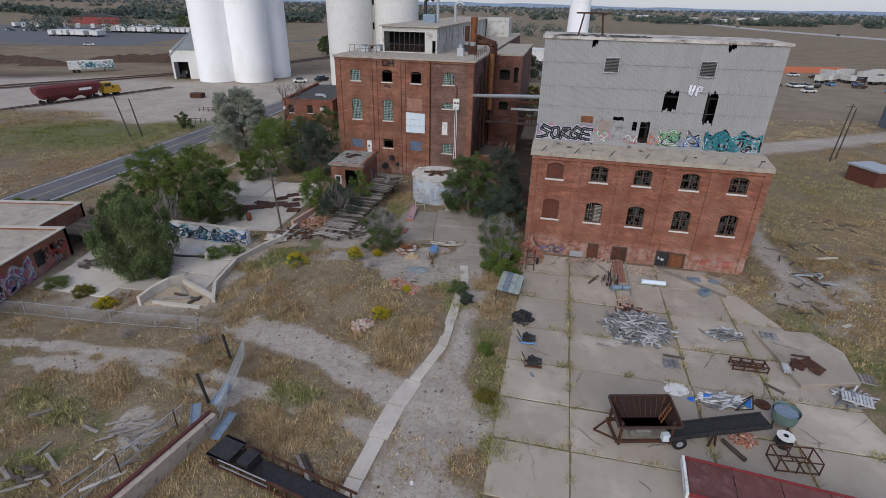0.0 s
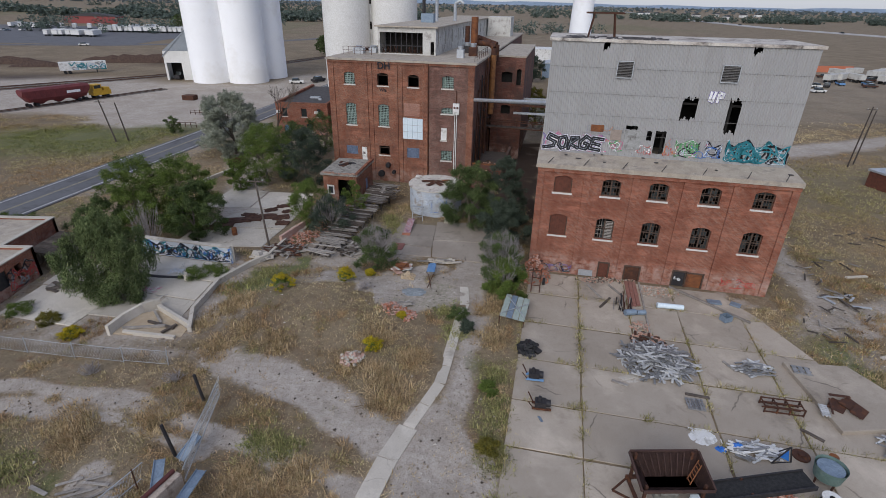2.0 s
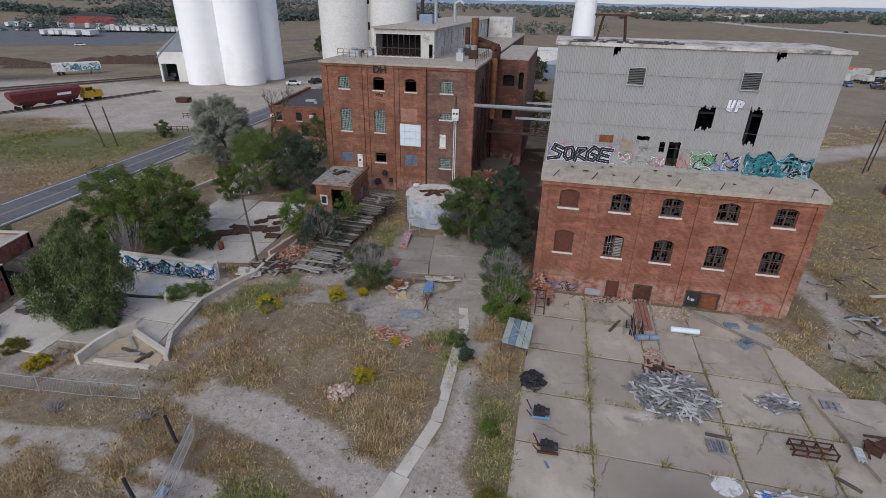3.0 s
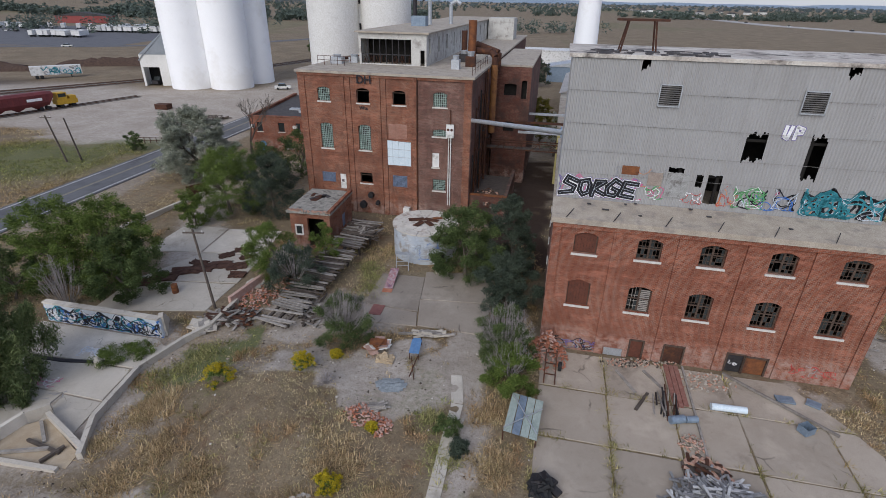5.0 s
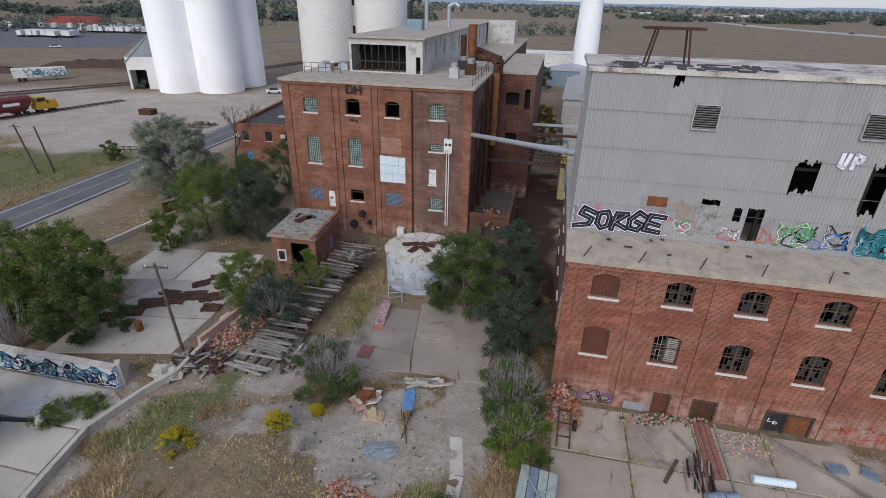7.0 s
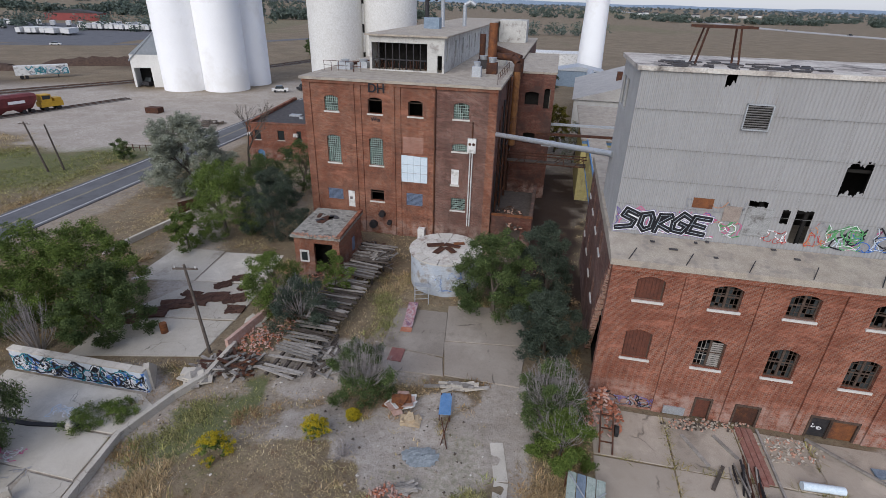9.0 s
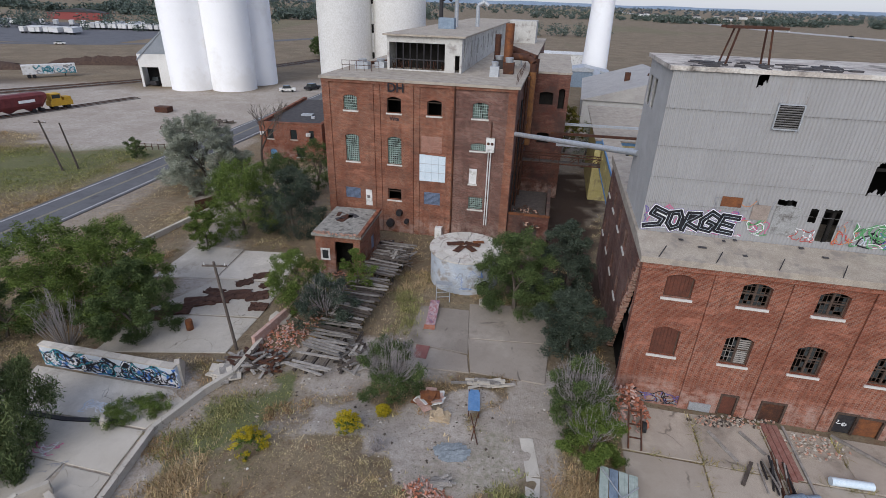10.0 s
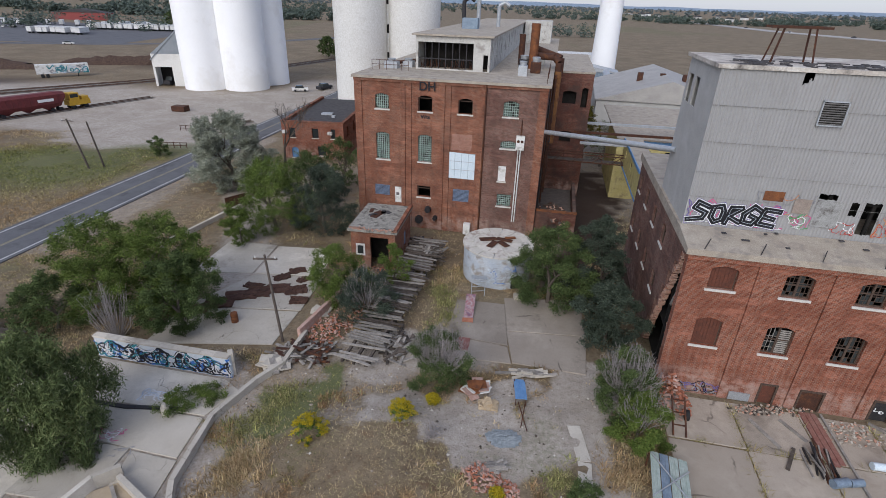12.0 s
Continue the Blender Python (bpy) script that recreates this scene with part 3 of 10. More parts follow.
for k, (x0, z0, x1, z1, rise) in enumerate(wins):
    kind = "board" if k in (0, 1) else ("louvre" if k == 3 else "sash")
    arched_window(BH, x0, z0, x1, z1, kind, 30 + k)
for k, (x0, z0, x1, z1, rise) in enumerate(side):
    # side openings face the alley
    win = part("window", B(), None, BH)
    bm = B()
    for zz in (z0, (z0 + z1) / 2, z1 - 0.1):
        box(bm, 0.2, x0, zz, 0.3, x1, zz + 0.08)
    for yy in (x0, (x0 + x1) / 2 - 0.04, x1 - 0.08):
        box(bm, 0.204, yy, z0, 0.296, yy + 0.08, z1)
    part("frame", bm, M_FRAME, win)
    bm = B(); box(bm, -0.1, x0 - 0.1, z0 - 0.16, 0.3, x1 + 0.1, z0 - 0.004)
    part("sill", bm, M_SILL, win)

# corrugated upper storey, in sheets
CX0, CY0, CX1, CY1, CZ0, CZ1 = 0.0, 3.1, 22.2, 11.2, BTOP + 0.75, 22.1
M_SHEET = material("corrugated_sheet", 0.6, 0.0)
g = Graph(M_SHEET)
info = g.t.nodes.new("ShaderNodeObjectInfo")
c = g.mix(info.outputs["Random"], (0.325, 0.322, 0.315), (0.35, 0.347, 0.34))
c = g.mix(g.ramp(g.noise(0.7, 6, 0.7, stretch=(1, 1, 0.35)), [(0.45, 0.0), (0.7, 0.6)]), c, (0.30, 0.292, 0.28))
c = g.mix(g.ramp(g.noise(1.3, 6, 0.8, stretch=(1, 1, 0.2)), [(0.6, 0.0), (0.78, 0.55)]), c, (0.29, 0.215, 0.16))
c = g.mix(0.2, c, g.ramp(g.noise(25, 4, 0.8), [(0.3, 0.3), (0.7, 0.85)]), "OVERLAY")
g.base(c)
UPPER = part("upper_storey", B(), None, BH, "grey corrugated sheet-metal storey with broken openings")
XS, ZS = 15, 5


def sheet(x0, x1, z0, z1, holes=()):
    """One corrugated sheet: ridges 0.21 m apart, standing out of a flat web."""
    bm = B()
    pitch, out = 0.21, 0.045
    n = int(round((x1 - x0) / pitch))
    p = (x1 - x0) / n
    xs = [(x0 + k * p + f * p, y) for k in range(n) for f, y in ((0, 0), (0.3, 0), (0.45, -out), (0.75, -out), (0.9, 0))] + [(x1, 0)]
    for (xa, ya), (xb, yb) in zip(xs, xs[1:]):
        cuts = [z0, z1]
        spans = [(z0, z1)]
        for hx0, hz0, hx1, hz1 in holes:
            if xa >= hx0 - 0.06 and xb <= hx1 + 0.06:
                jag = (0.16 * math.sin(xa * 9.1) + 0.1 * math.sin(xa * 23.0)) * (0.15 if hz0 < 14.6 else 1.0)
                nxt = []
                for s0, s1 in spans:
                    if s0 < hz0 + jag < s1:
                        nxt.append((s0, hz0 + jag))
                    elif s1 <= hz0 + jag:
                        nxt.append((s0, s1))
                    if s0 < hz1 + jag < s1:
                        nxt.append((hz1 + jag, s1))
                    elif s0 >= hz1 + jag:
                        nxt.append((s0, s1))
                spans = nxt
        for s0, s1 in spans:
            q = [bm.verts.new(v) for v in ((xa, ya, s0), (xb, yb, s0), (xb, yb, s1), (xa, ya, s1))]
            bm.faces.new(q)
    return bm


HOLES = [(12.25, 15.8, 13.5, 17.6), (16.2, 14.8, 17.15, 17.65), (10.5, 12.35, 11.4, 14.5), (9.75, 13.55, 10.15, 14.45), (7.75, 14.5, 8.75, 14.85), (4.6, 21.55, 5.1, 22.2), (17.0, 21.6, 17.6, 22.2)]
edges_x = [CX0 + (CX1 - CX0) * k / XS for k in range(XS + 1)]
edges_z = [CZ0 + 0.02, 14.0, 15.7, 17.7, 20.0, CZ1]
rnd = random.Random(5)
for i in range(XS):
    for k in range(ZS):
        bm = sheet(edges_x[i], edges_x[i + 1], edges_z[k] - (0.05 if k else 0), edges_z[k + 1], HOLES)
        part("sheet", bm, M_SHEET, UPPER, place=T(0, CY0 - 0.012 * k + rnd.uniform(0, 0.008), 0))
# dark lap joints under each row of sheets
bm = B()
for z in edges_z[1:-1]:
    box(bm, CX0, CY0 - 0.06 - 0.012 * edges_z.index(z), z - 0.062, CX1, CY0 - 0.05, z - 0.05)
part("lap_joint", bm, mottled("sheet_lap", (0.20, 0.19, 0.18), (0.28, 0.27, 0.25), 0.8, 0.7), UPPER)
# side, back, inner lining
bm = B()
wall_mesh(bm, CY1 - CY0, CZ0, CZ1, 0.12, [(0.6, 19.0, 1.9, 21.0, 0), (2.6, 19.0, 3.9, 21.0, 0)], T(CX0, CY1, 0) @ Rz(-90))
wall_mesh(bm, CY1 - CY0 - 0.13, CZ0, CZ1, 0.12, [], T(CX1, CY0 + 0.13, 0) @ Rz(90))
wall_mesh(bm, CX1 - CX0 - 0.25, CZ0, CZ1, 0.12, [], T(CX1 - 0.125, CY1, 0) @ Rz(180))
M_PLASTER = mottled("grey_plaster", (0.425, 0.416, 0.391), (0.374, 0.365, 0.348), 0.8, 0.85, grain=12, stain=(0.476, 0.468, 0.451), stain_scale=0.5)
part("end_wall", bm, M_PLASTER, UPPER, "smooth grey end walls")
bm = B(); box(bm, CX0 - 0.25, CY0 - 0.2, CZ1 + 0.004, CX1 + 0.25, CY1 + 0.2, CZ1 + 0.26)
part("upper_roof", bm, mottled("patchy_roof", (0.36, 0.31, 0.27), (0.58, 0.54, 0.48), 0.45, 0.9, grain=9, stain=(0.10, 0.085, 0.075), stain_scale=0.35), UPPER, "patched felt roof with a ragged front edge")
# near-black sheet and posts paint the darkness seen through the holes
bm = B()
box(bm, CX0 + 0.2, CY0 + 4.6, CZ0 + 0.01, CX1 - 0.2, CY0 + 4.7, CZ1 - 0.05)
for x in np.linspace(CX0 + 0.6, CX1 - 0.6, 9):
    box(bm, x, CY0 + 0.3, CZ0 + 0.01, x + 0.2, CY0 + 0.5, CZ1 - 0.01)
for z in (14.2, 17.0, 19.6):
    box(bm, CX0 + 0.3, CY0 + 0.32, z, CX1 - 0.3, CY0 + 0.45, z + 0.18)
part("interior_shade_frame", bm, M_BLACK, UPPER)


M_SLAT = mottled("grimy_slat", (0.20, 0.195, 0.185), (0.28, 0.27, 0.26), 2, 0.7)


def louvre_vent(parent, x, z, w, h, y, side=False, n=10):
    vent = part("vent", B(), None, parent)
    m = Matrix.Identity(4) if not side else Matrix(((0, 1, 0, 0), (-1, 0, 0, 0), (0, 0, 1, 0), (0, 0, 0, 1)))
    bm = B()
    for a, b, c2, d in ((0, 0, w, 0.08), (0, h - 0.08, w, h), (0, 0, 0.07, h), (w - 0.07, 0, w, h)):
        box(bm, a, -0.1, b, c2, 0.0, d)
    part("frame", bm, M_GALV, vent, place=T(x, y, z) @ m)
    # near-black sheet paints the shade between the slats
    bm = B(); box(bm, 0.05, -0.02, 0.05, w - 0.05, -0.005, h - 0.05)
    part("shade_backing", bm, M_BLACK, vent, place=T(x, y, z) @ m)
    for k in range(n):
        bm = B(); beam(bm, (0.07, -0.05, 0.12 + k * (h - 0.16) / n), (w - 0.07, -0.05, 0.12 + k * (h - 0.16) / n), 0.11, 0.02, -0.7)
        part("slat", bm, M_SLAT, vent, place=T(x, y, z) @ m)
    return vent


louvre_vent(UPPER, 6.0, 19.1, 1.45, 1.5, CY0 - 0.13)
louvre_vent(UPPER, 14.85, 19.1, 1.5, 1.5, CY0 - 0.13)

# ---- tall brick process building ----
DH = thing("process_building", T(-17.0, 81.2, 0) @ Rz(ANG), "tall derelict dark-red brick factory building with blocked and broken windows", "factory building")
DW, DD, DT = 21.4, 78.0, 17.4
fw = []  # x, z0, width, height, kind
fw += [(3.2, 14.15, 1.6, 1.65, "grid"), (8.2, 14.15, 1.6, 1.7, "open"), (12.7, 14.15, 1.6, 1.65, "open"), (17.65, 14.2, 1.65, 1.65, "grid")]
fw += [(3.2, 8.35, 1.6, 3.15, "grid"), (8.2, 8.4, 1.6, 3.15, "grid"), (12.55, 6.85, 3.0, 2.95, "panel")]
fw += [(17.65, 10.75, 1.7, 0.85, "grid"), (17.2, 6.95, 0.85, 1.75, "white")]
fw += [(3.0, 3.85, 1.85, 1.3, "blue"), (5.0, 3.1, 0.8, 1.95, "wdoor"), (8.15, 4.1, 1.6, 1.35, "open"), (12.6, 3.95, 1.9, 1.5, "blue"), (17.65, 3.95, 1.6, 1.45, "grid")]
ops = [(x - w / 2, z, x + w / 2, z + h, 0.22 if k in ("grid", "open") and z > 7 else 0.0) for x, z, w, h, k in fw]
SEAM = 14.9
bm = B(); wall_mesh(bm, SEAM, 0, DT, TH, [o for o in ops if o[2] < SEAM])
part("wall_front", bm, M_BRICK_OLD, DH)
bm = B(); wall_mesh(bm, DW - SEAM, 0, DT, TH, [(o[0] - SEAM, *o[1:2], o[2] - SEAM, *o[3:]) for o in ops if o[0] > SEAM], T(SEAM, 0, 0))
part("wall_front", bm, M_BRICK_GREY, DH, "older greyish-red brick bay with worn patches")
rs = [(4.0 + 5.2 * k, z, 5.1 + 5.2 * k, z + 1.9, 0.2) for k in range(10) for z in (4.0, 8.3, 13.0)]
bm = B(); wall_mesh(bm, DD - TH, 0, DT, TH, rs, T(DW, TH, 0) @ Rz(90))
part("wall_side", bm, M_BRICK_DARK, DH, "dark blotched brick side wall")
bm = B(); wall_mesh(bm, DD - TH, 0, DT, TH, [], T(0, DD, 0) @ Rz(-90))
wall_mesh(bm, DW - 2 * TH, 0, DT, TH, [], T(DW - TH, DD, 0) @ Rz(180))
part("wall_back", bm, M_BRICK_OLD, DH)
bm = B(); box(bm, -0.25, -0.3, DT + 0.004, DW + 0.25, DD + 0.2, DT + 0.28)
part("roof", bm, M_ROOF, DH, "pale dusty flat roof")
# floors and a cross wall coloured near black as painted indoor shade
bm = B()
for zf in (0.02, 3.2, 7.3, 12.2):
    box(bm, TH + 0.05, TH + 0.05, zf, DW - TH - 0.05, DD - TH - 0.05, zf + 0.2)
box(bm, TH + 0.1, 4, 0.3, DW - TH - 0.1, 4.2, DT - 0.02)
part("floor", bm, M_BLACK, DH, "floors inside, near black for painted interior shade")
for x in (0.0, 5.4, 6.15, 9.9, 10.6, 14.3, 20.5):
    bm = B(); box(bm, x, -0.12, 0, x + (0.85 if x in (0.0, 20.5) else 0.5), -0.003, DT - 0.3)
    part("pilaster", bm, M_BRICK_OLD, DH)
bm = B(); box(bm, -0.02, -0.18, DT - 0.3, DW + 0.02, -0.003, DT)
part("cornice", bm, M_BRICK_OLD, DH)


def plain_window(parent, x, z, w, h, kind, seed):
    rnd = random.Random(seed)
    win = part("window" if kind != "wdoor" else "door", B(), None, parent)
    x0, x1, z1 = x - w / 2, x + w / 2, z + h
    if kind == "grid":
        nxp, nzp = max(5, int(w / 0.21)), max(4, int(h / 0.24))
        bm = B()
        for k in range(nxp + 1):
            xx = x0 + w * k / nxp
            box(bm, xx - 0.022, 0.18, z, xx + 0.022, 0.24, z1)
        for k in range(nzp + 1):
            zz = z + h * k / nzp
            box(bm, x0, 0.184, zz - 0.022, x1, 0.236, zz + 0.022)
        part("glazing_grid", bm, M_GREENBLOCK, win, "greenish grid of small panes")
        bm = B()
        for i in range(nxp):
            for k in range(nzp):
                mid = abs((i + 0.5) / nxp - 0.5) < 0.17 and (0.62 < (k + 0.5) / nzp < 0.86 or (h > 2 and 0.14 < (k + 0.5) / nzp < 0.32))
                if rnd.random() < (0.05 if mid else 0.78):
                    box(bm, x0 + w * i / nxp + 0.024, 0.2, z + h * k / nzp + 0.024, x0 + w * (i + 1) / nxp - 0.024, 0.225, z + h * (k + 1) / nzp - 0.024)
        part("panes", bm, M_GREENGLASS, win, "dull green glass")
    elif kind == "panel":
        for i in range(4):
            bm = B(); box(bm, x0 - 0.05 + (w + 0.1) * i / 4, -0.07, z - 0.05, x0 - 0.05 + (w + 0.1) * (i + 1) / 4 - 0.02, 0.1, z1 + 0.05 - 0.03 * i)
            part("panel", bm, M_PANEL, win, "pale blue-white translucent sheet")
        bm = B()
        for k in (0.33, 0.66):
            box(bm, x0, -0.085, z + h * k, x1, -0.072, z + h * k + 0.05)
        part("batten", bm, M_GALV, win)
    elif kind == "blue":
        bm = B(); box(bm, x0, 0.1, z, x1, 0.14, z1)
        part("shutter", bm, M_STEEL_DARK, win, "faded blue slatted shutter")
        n = int(h / 0.14)
        for k in range(n):
            bm = B(); beam(bm, (x0, 0.06, z + 0.07 + h * k / n), (x1, 0.06, z + 0.07 + h * k / n), 0.03, h / n - 0.03, 0.35)
            part("slat", bm, M_SHUTTER, win)
    elif kind in ("white", "wdoor"):
        bm = B(); box(bm, x0, 0.05 if kind == "white" else -0.05, z, x1, 0.12, z1)
        part("leaf", bm, M_WHITE, win, "dirty white panel")
        if kind == "wdoor":
            bm = B(); box(bm, x0 + 0.15, -0.06, z + 0.9, x0 + 0.5, -0.052, z + 1.25)
            part("sign", bm, paint("dark_sign", (0.12, 0.1, 0.1)), win)
    else:
        bm = B()
        for xx in (x0, x1 - 0.08):
            box(bm, xx, 0.2, z, xx + 0.08, 0.3, z1)
        box(bm, x0, 0.204, z1 - 0.35, x1, 0.29, z1 - 0.27)
        part("frame", bm, M_FRAME, win)
    if kind in ("grid", "open", "white"):
        bm = B(); box(bm, x0 - 0.1, -0.09, z - 0.17, x1 + 0.1, 0.15, z - 0.004)
        part("sill", bm, M_SILL, win)


M_GREENGLASS = mottled("green_glass", (0.05, 0.075, 0.065), (0.09, 0.125, 0.105), 8, 0.35, grain=12)
M_PANEL = mottled("translucent_sheet", (0.56, 0.66, 0.72), (0.64, 0.73, 0.78), 1.5, 0.5, grain=12)
M_SHUTTER = mottled("blue_shutter", (0.13, 0.17, 0.25), (0.20, 0.25, 0.34), 3, 0.7, grain=20)
for k, (x, z, w, h, kd) in enumerate(fw):
    plain_window(DH, x, z, w, h, kd, 70 + k)

# penthouse on the roof
PH = part("penthouse", B(), None, DH, "dirty white rooftop penthouse with a broken window band")
PX0, PY0, PW, PD, PZ = 5.1, 7.5, 9.0, 66.0, DT + 0.28
M_PENT = mottled("chalky_white_wall", (0.528, 0.515, 0.475), (0.440, 0.427, 0.396), 0.7, 0.85, grain=12, stain=(0.317, 0.290, 0.264), stain_scale=0.8)
bm = B(); wall_mesh(bm, PW, PZ, PZ + 3.8, 0.25, [(0.3, PZ + 0.15, 7.0, PZ + 3.1, 0), (8.2, PZ + 0.05, 8.75, PZ + 1.9, 0)], T(PX0, PY0, 0))
wall_mesh(bm, PD - 0.25, PZ, PZ + 3.8, 0.25, [(1.0 + 5.2 * k, PZ + 1.2, 1.9 + 5.2 * k, PZ + 3.2, 0) for k in range(12)], T(PX0 + PW, PY0 + 0.25, 0) @ Rz(90))
wall_mesh(bm, PD - 0.25, PZ, PZ + 3.8, 0.25, [], T(PX0, PY0 + PD, 0) @ Rz(-90))
part("wall", bm, M_PENT, PH)
bm = B(); box(bm, PX0 - 0.4, PY0 - 0.4, PZ + 3.804, PX0 + PW + 0.4, PY0 + PD, PZ + 4.0)
part("penthouse_roof", bm, M_ROOF, PH)
for k in range(9):
    x = PX0 + 0.3 + 6.7 * k / 8
    bm = B(); box(bm, x - 0.05, PY0 + 0.05, PZ + 0.15, x + 0.05, PY0 + 0.15, PZ + 3.1)
    part("window_post", bm, M_STEEL_DARK, PH)
bm = B(); box(bm, PX0 + 0.3, PY0 + 0.06, PZ + 1.2, PX0 + 7.0, PY0 + 0.14, PZ + 1.32)
part("window_bar", bm, M_STEEL_DARK, PH)
bm = B()
for k in range(40):
    x, z = PX0 + 0.5 + rnd.random() * 6.2, PZ + 0.15
    beam(bm, (x, PY0 + 0.3 + rnd.random(), z), (x + rnd.uniform(-0.4, 0.4), PY0 + 0.3 + rnd.random(), z + rnd.uniform(0.5, 1.1)), 0.05)
part("debris", bm, M_RUST, PH)
# added screen behind the window band, its near black painting the room's shade
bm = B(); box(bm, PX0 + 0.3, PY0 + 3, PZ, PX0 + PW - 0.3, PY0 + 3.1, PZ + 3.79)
part("interior_shade_wall", bm, M_BLACK, PH)

# rear wing beside the alley
WG = part("rear_wing", B(), None, DH, "sooty brick rear wing with boarded windows")
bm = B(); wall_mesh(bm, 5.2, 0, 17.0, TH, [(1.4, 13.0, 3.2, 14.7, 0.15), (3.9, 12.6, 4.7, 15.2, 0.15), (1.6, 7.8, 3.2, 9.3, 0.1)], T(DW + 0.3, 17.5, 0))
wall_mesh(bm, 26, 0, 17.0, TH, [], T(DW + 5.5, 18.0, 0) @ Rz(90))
part("wall", bm, M_BRICK_DARK, WG)
bm = B(); box(bm, DW + 0.3, 17.4, 17.004, DW + 5.6, 44, 17.25)
part("wing_roof", bm, M_ROOF, WG)
# added near-black screen paints the shade behind the wing's windows
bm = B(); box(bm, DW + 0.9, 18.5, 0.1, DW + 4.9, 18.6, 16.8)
part("interior_shade_wall", bm, M_BLACK, WG)

# low roofless annex in the alley
AX = thing("alley_annex", T(-17.0, 81.2, 0) @ Rz(ANG), "low roofless brick annex full of rubble", "outbuilding")
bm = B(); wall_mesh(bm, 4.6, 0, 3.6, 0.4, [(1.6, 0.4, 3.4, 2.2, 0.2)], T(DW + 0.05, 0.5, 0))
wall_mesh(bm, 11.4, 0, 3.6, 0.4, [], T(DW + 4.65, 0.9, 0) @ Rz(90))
part("wall", bm, M_BRICK_DARK, AX)
bm = B(); box(bm, DW + 0.05, 0.45, 3.604, DW + 4.7, 0.92, 3.75)
part("coping", bm, M_RUST_ORANGE, AX)
bm = B(); box(bm, DW + 0.02, 0.95, 0.02, DW + 4.2, 12, 2.6)
part("rubble_floor", bm, mottled("rubble_floor", (0.07, 0.056, 0.047), (0.12, 0.098, 0.083), 4, 0.95, grain=12, bump=1.0, stain=(0.06, 0.05, 0.045), stain_scale=2.0), AX)

# ---- silos, chimney ----
def silo_row(name, centres, r, h, mat, label):
    s = thing(name, T(*centres[0], 0), label, "silo")
    for k, (x, y) in enumerate(centres):
        bm = B(); tube(bm, (x - centres[0][0], y - centres[0][1], -0.2), (x - centres[0][0], y - centres[0][1], h), r, r, 48)
        part("cylinder", bm, mat, s)
    return s


SA = silo_row("silo_cluster", [(-76.5, 178.0), (-65.0, 178.6), (-62.2, 190), (-73, 191)], 6.2, 52, M_SILO, "tall white concrete grain silos standing in a cluster")
SB = silo_row("silo_cluster", [(-26.5, 150), (-14.2, 152), (-20, 163)], 6.1, 60, M_SILO_GREY, "tall pale grey concrete silos behind the factory")
bm = B(); box(bm, -21.6, 150, 0, -19.2, 153, 56)
part("link_shaft", bm, M_SILO_GREY, SB, place=T(26.5, -150, 0))
# openings drawn as near-black panels, the shade inside painted on
bm = B()
for k in range(9):
    box(bm, -20.9, 149.9, 6 + 6 * k, -19.9, 149.996, 7.8 + 6 * k)
part("shaft_window", bm, M_BLACK, SB, place=T(26.5, -150, 0))
bm = B(); tube(bm, (0, 0, -0.2), (0, 0, 46), 4.7, 3.4, 40)
solid("chimney", bm, M_SILO, T(52, 222, 0), "tall tapering whitewashed chimney stack", "chimney")


# ---- concrete yard in front of the boiler house ----
SITE = T(9.1, 51.75, 0) @ Rz(ANG)
rnd = random.Random(11)
YARD = thing("concrete_yard", SITE, "cracked pale concrete yard with weeds in the joints", "pavement", kind="structure")
us = [0.2, 5.1, 9.55, 13.9, 19.4, 25.6]
vs = [-0.5, -4.9, -9.9, -15.1, -19.9, -24.2, -28.2, -32.6, -37.2, -42, -47, -52]
right = [18.3, 21.2, 23.4, 24.2, 25.2, 26.0, 26.5, 27, 27, 27, 27, 27]


def slab_part(pts, parent, mat, z0=-0.2, z1=0.0, name="slab"):
    """One slab with a worn, slightly chamfered rim."""
    bm = B()
    cx, cy = sum(p[0] for p in pts) / len(pts), sum(p[1] for p in pts) / len(pts)
    n = len(pts)
    inset = [(x + (cx - x) * 0.012, y + (cy - y) * 0.012) for x, y in pts]
    tilt = rnd.uniform(-0.008, 0.008)
    lo = [bm.verts.new((x, y, z0)) for x, y in pts]
    md = [bm.verts.new((x, y, z1 - 0.03)) for x, y in pts]
    hi = [bm.verts.new((x, y, z1 + tilt * (1 if k % 2 else -1))) for k, (x, y) in enumerate(inset)]
    bm.faces.new(hi)
    for a, b in ((lo, md), (md, hi)):
        for i in range(n):
            bm.faces.new((a[i], a[(i + 1) % n], b[(i + 1) % n], b[i]))
    return part(name, bm, mat, parent)


JOINTS = []
for k in range(len(vs) - 1):
    for i in range(len(us) - 1):
        if i == 1 and k not in (0, 1):
            continue
        u0, u1 = us[i], us[i + 1]
        if i == 2 and k not in (0, 1):
            u0 = us[1]
        v1, v0 = vs[k] - 0.06, vs[k + 1] + 0.06
        ru0, ru1 = right[k], right[k + 1]
        if u0 > min(ru0, ru1) - 1:
            continue
        a, b = (u1 - 0.06, u1 - 0.06)
        if i == len(us) - 2 or us[i + 1] > min(ru0, ru1):
            a, b = min(ru1, 27.0), min(ru0, 27.0)
        j = lambda: rnd.uniform(-0.05, 0.05)
        slab_part([(u0 + 0.06 + j(), v0 + j()), (a + j(), v0 + j()), (b + j(), v1 + j()), (u0 + 0.06 + j(), v1 + j())], YARD, M_CONC)
        JOINTS += [((u0, v0), (u0, v1)), ((u0, v0), (min(a, 27), v0))]
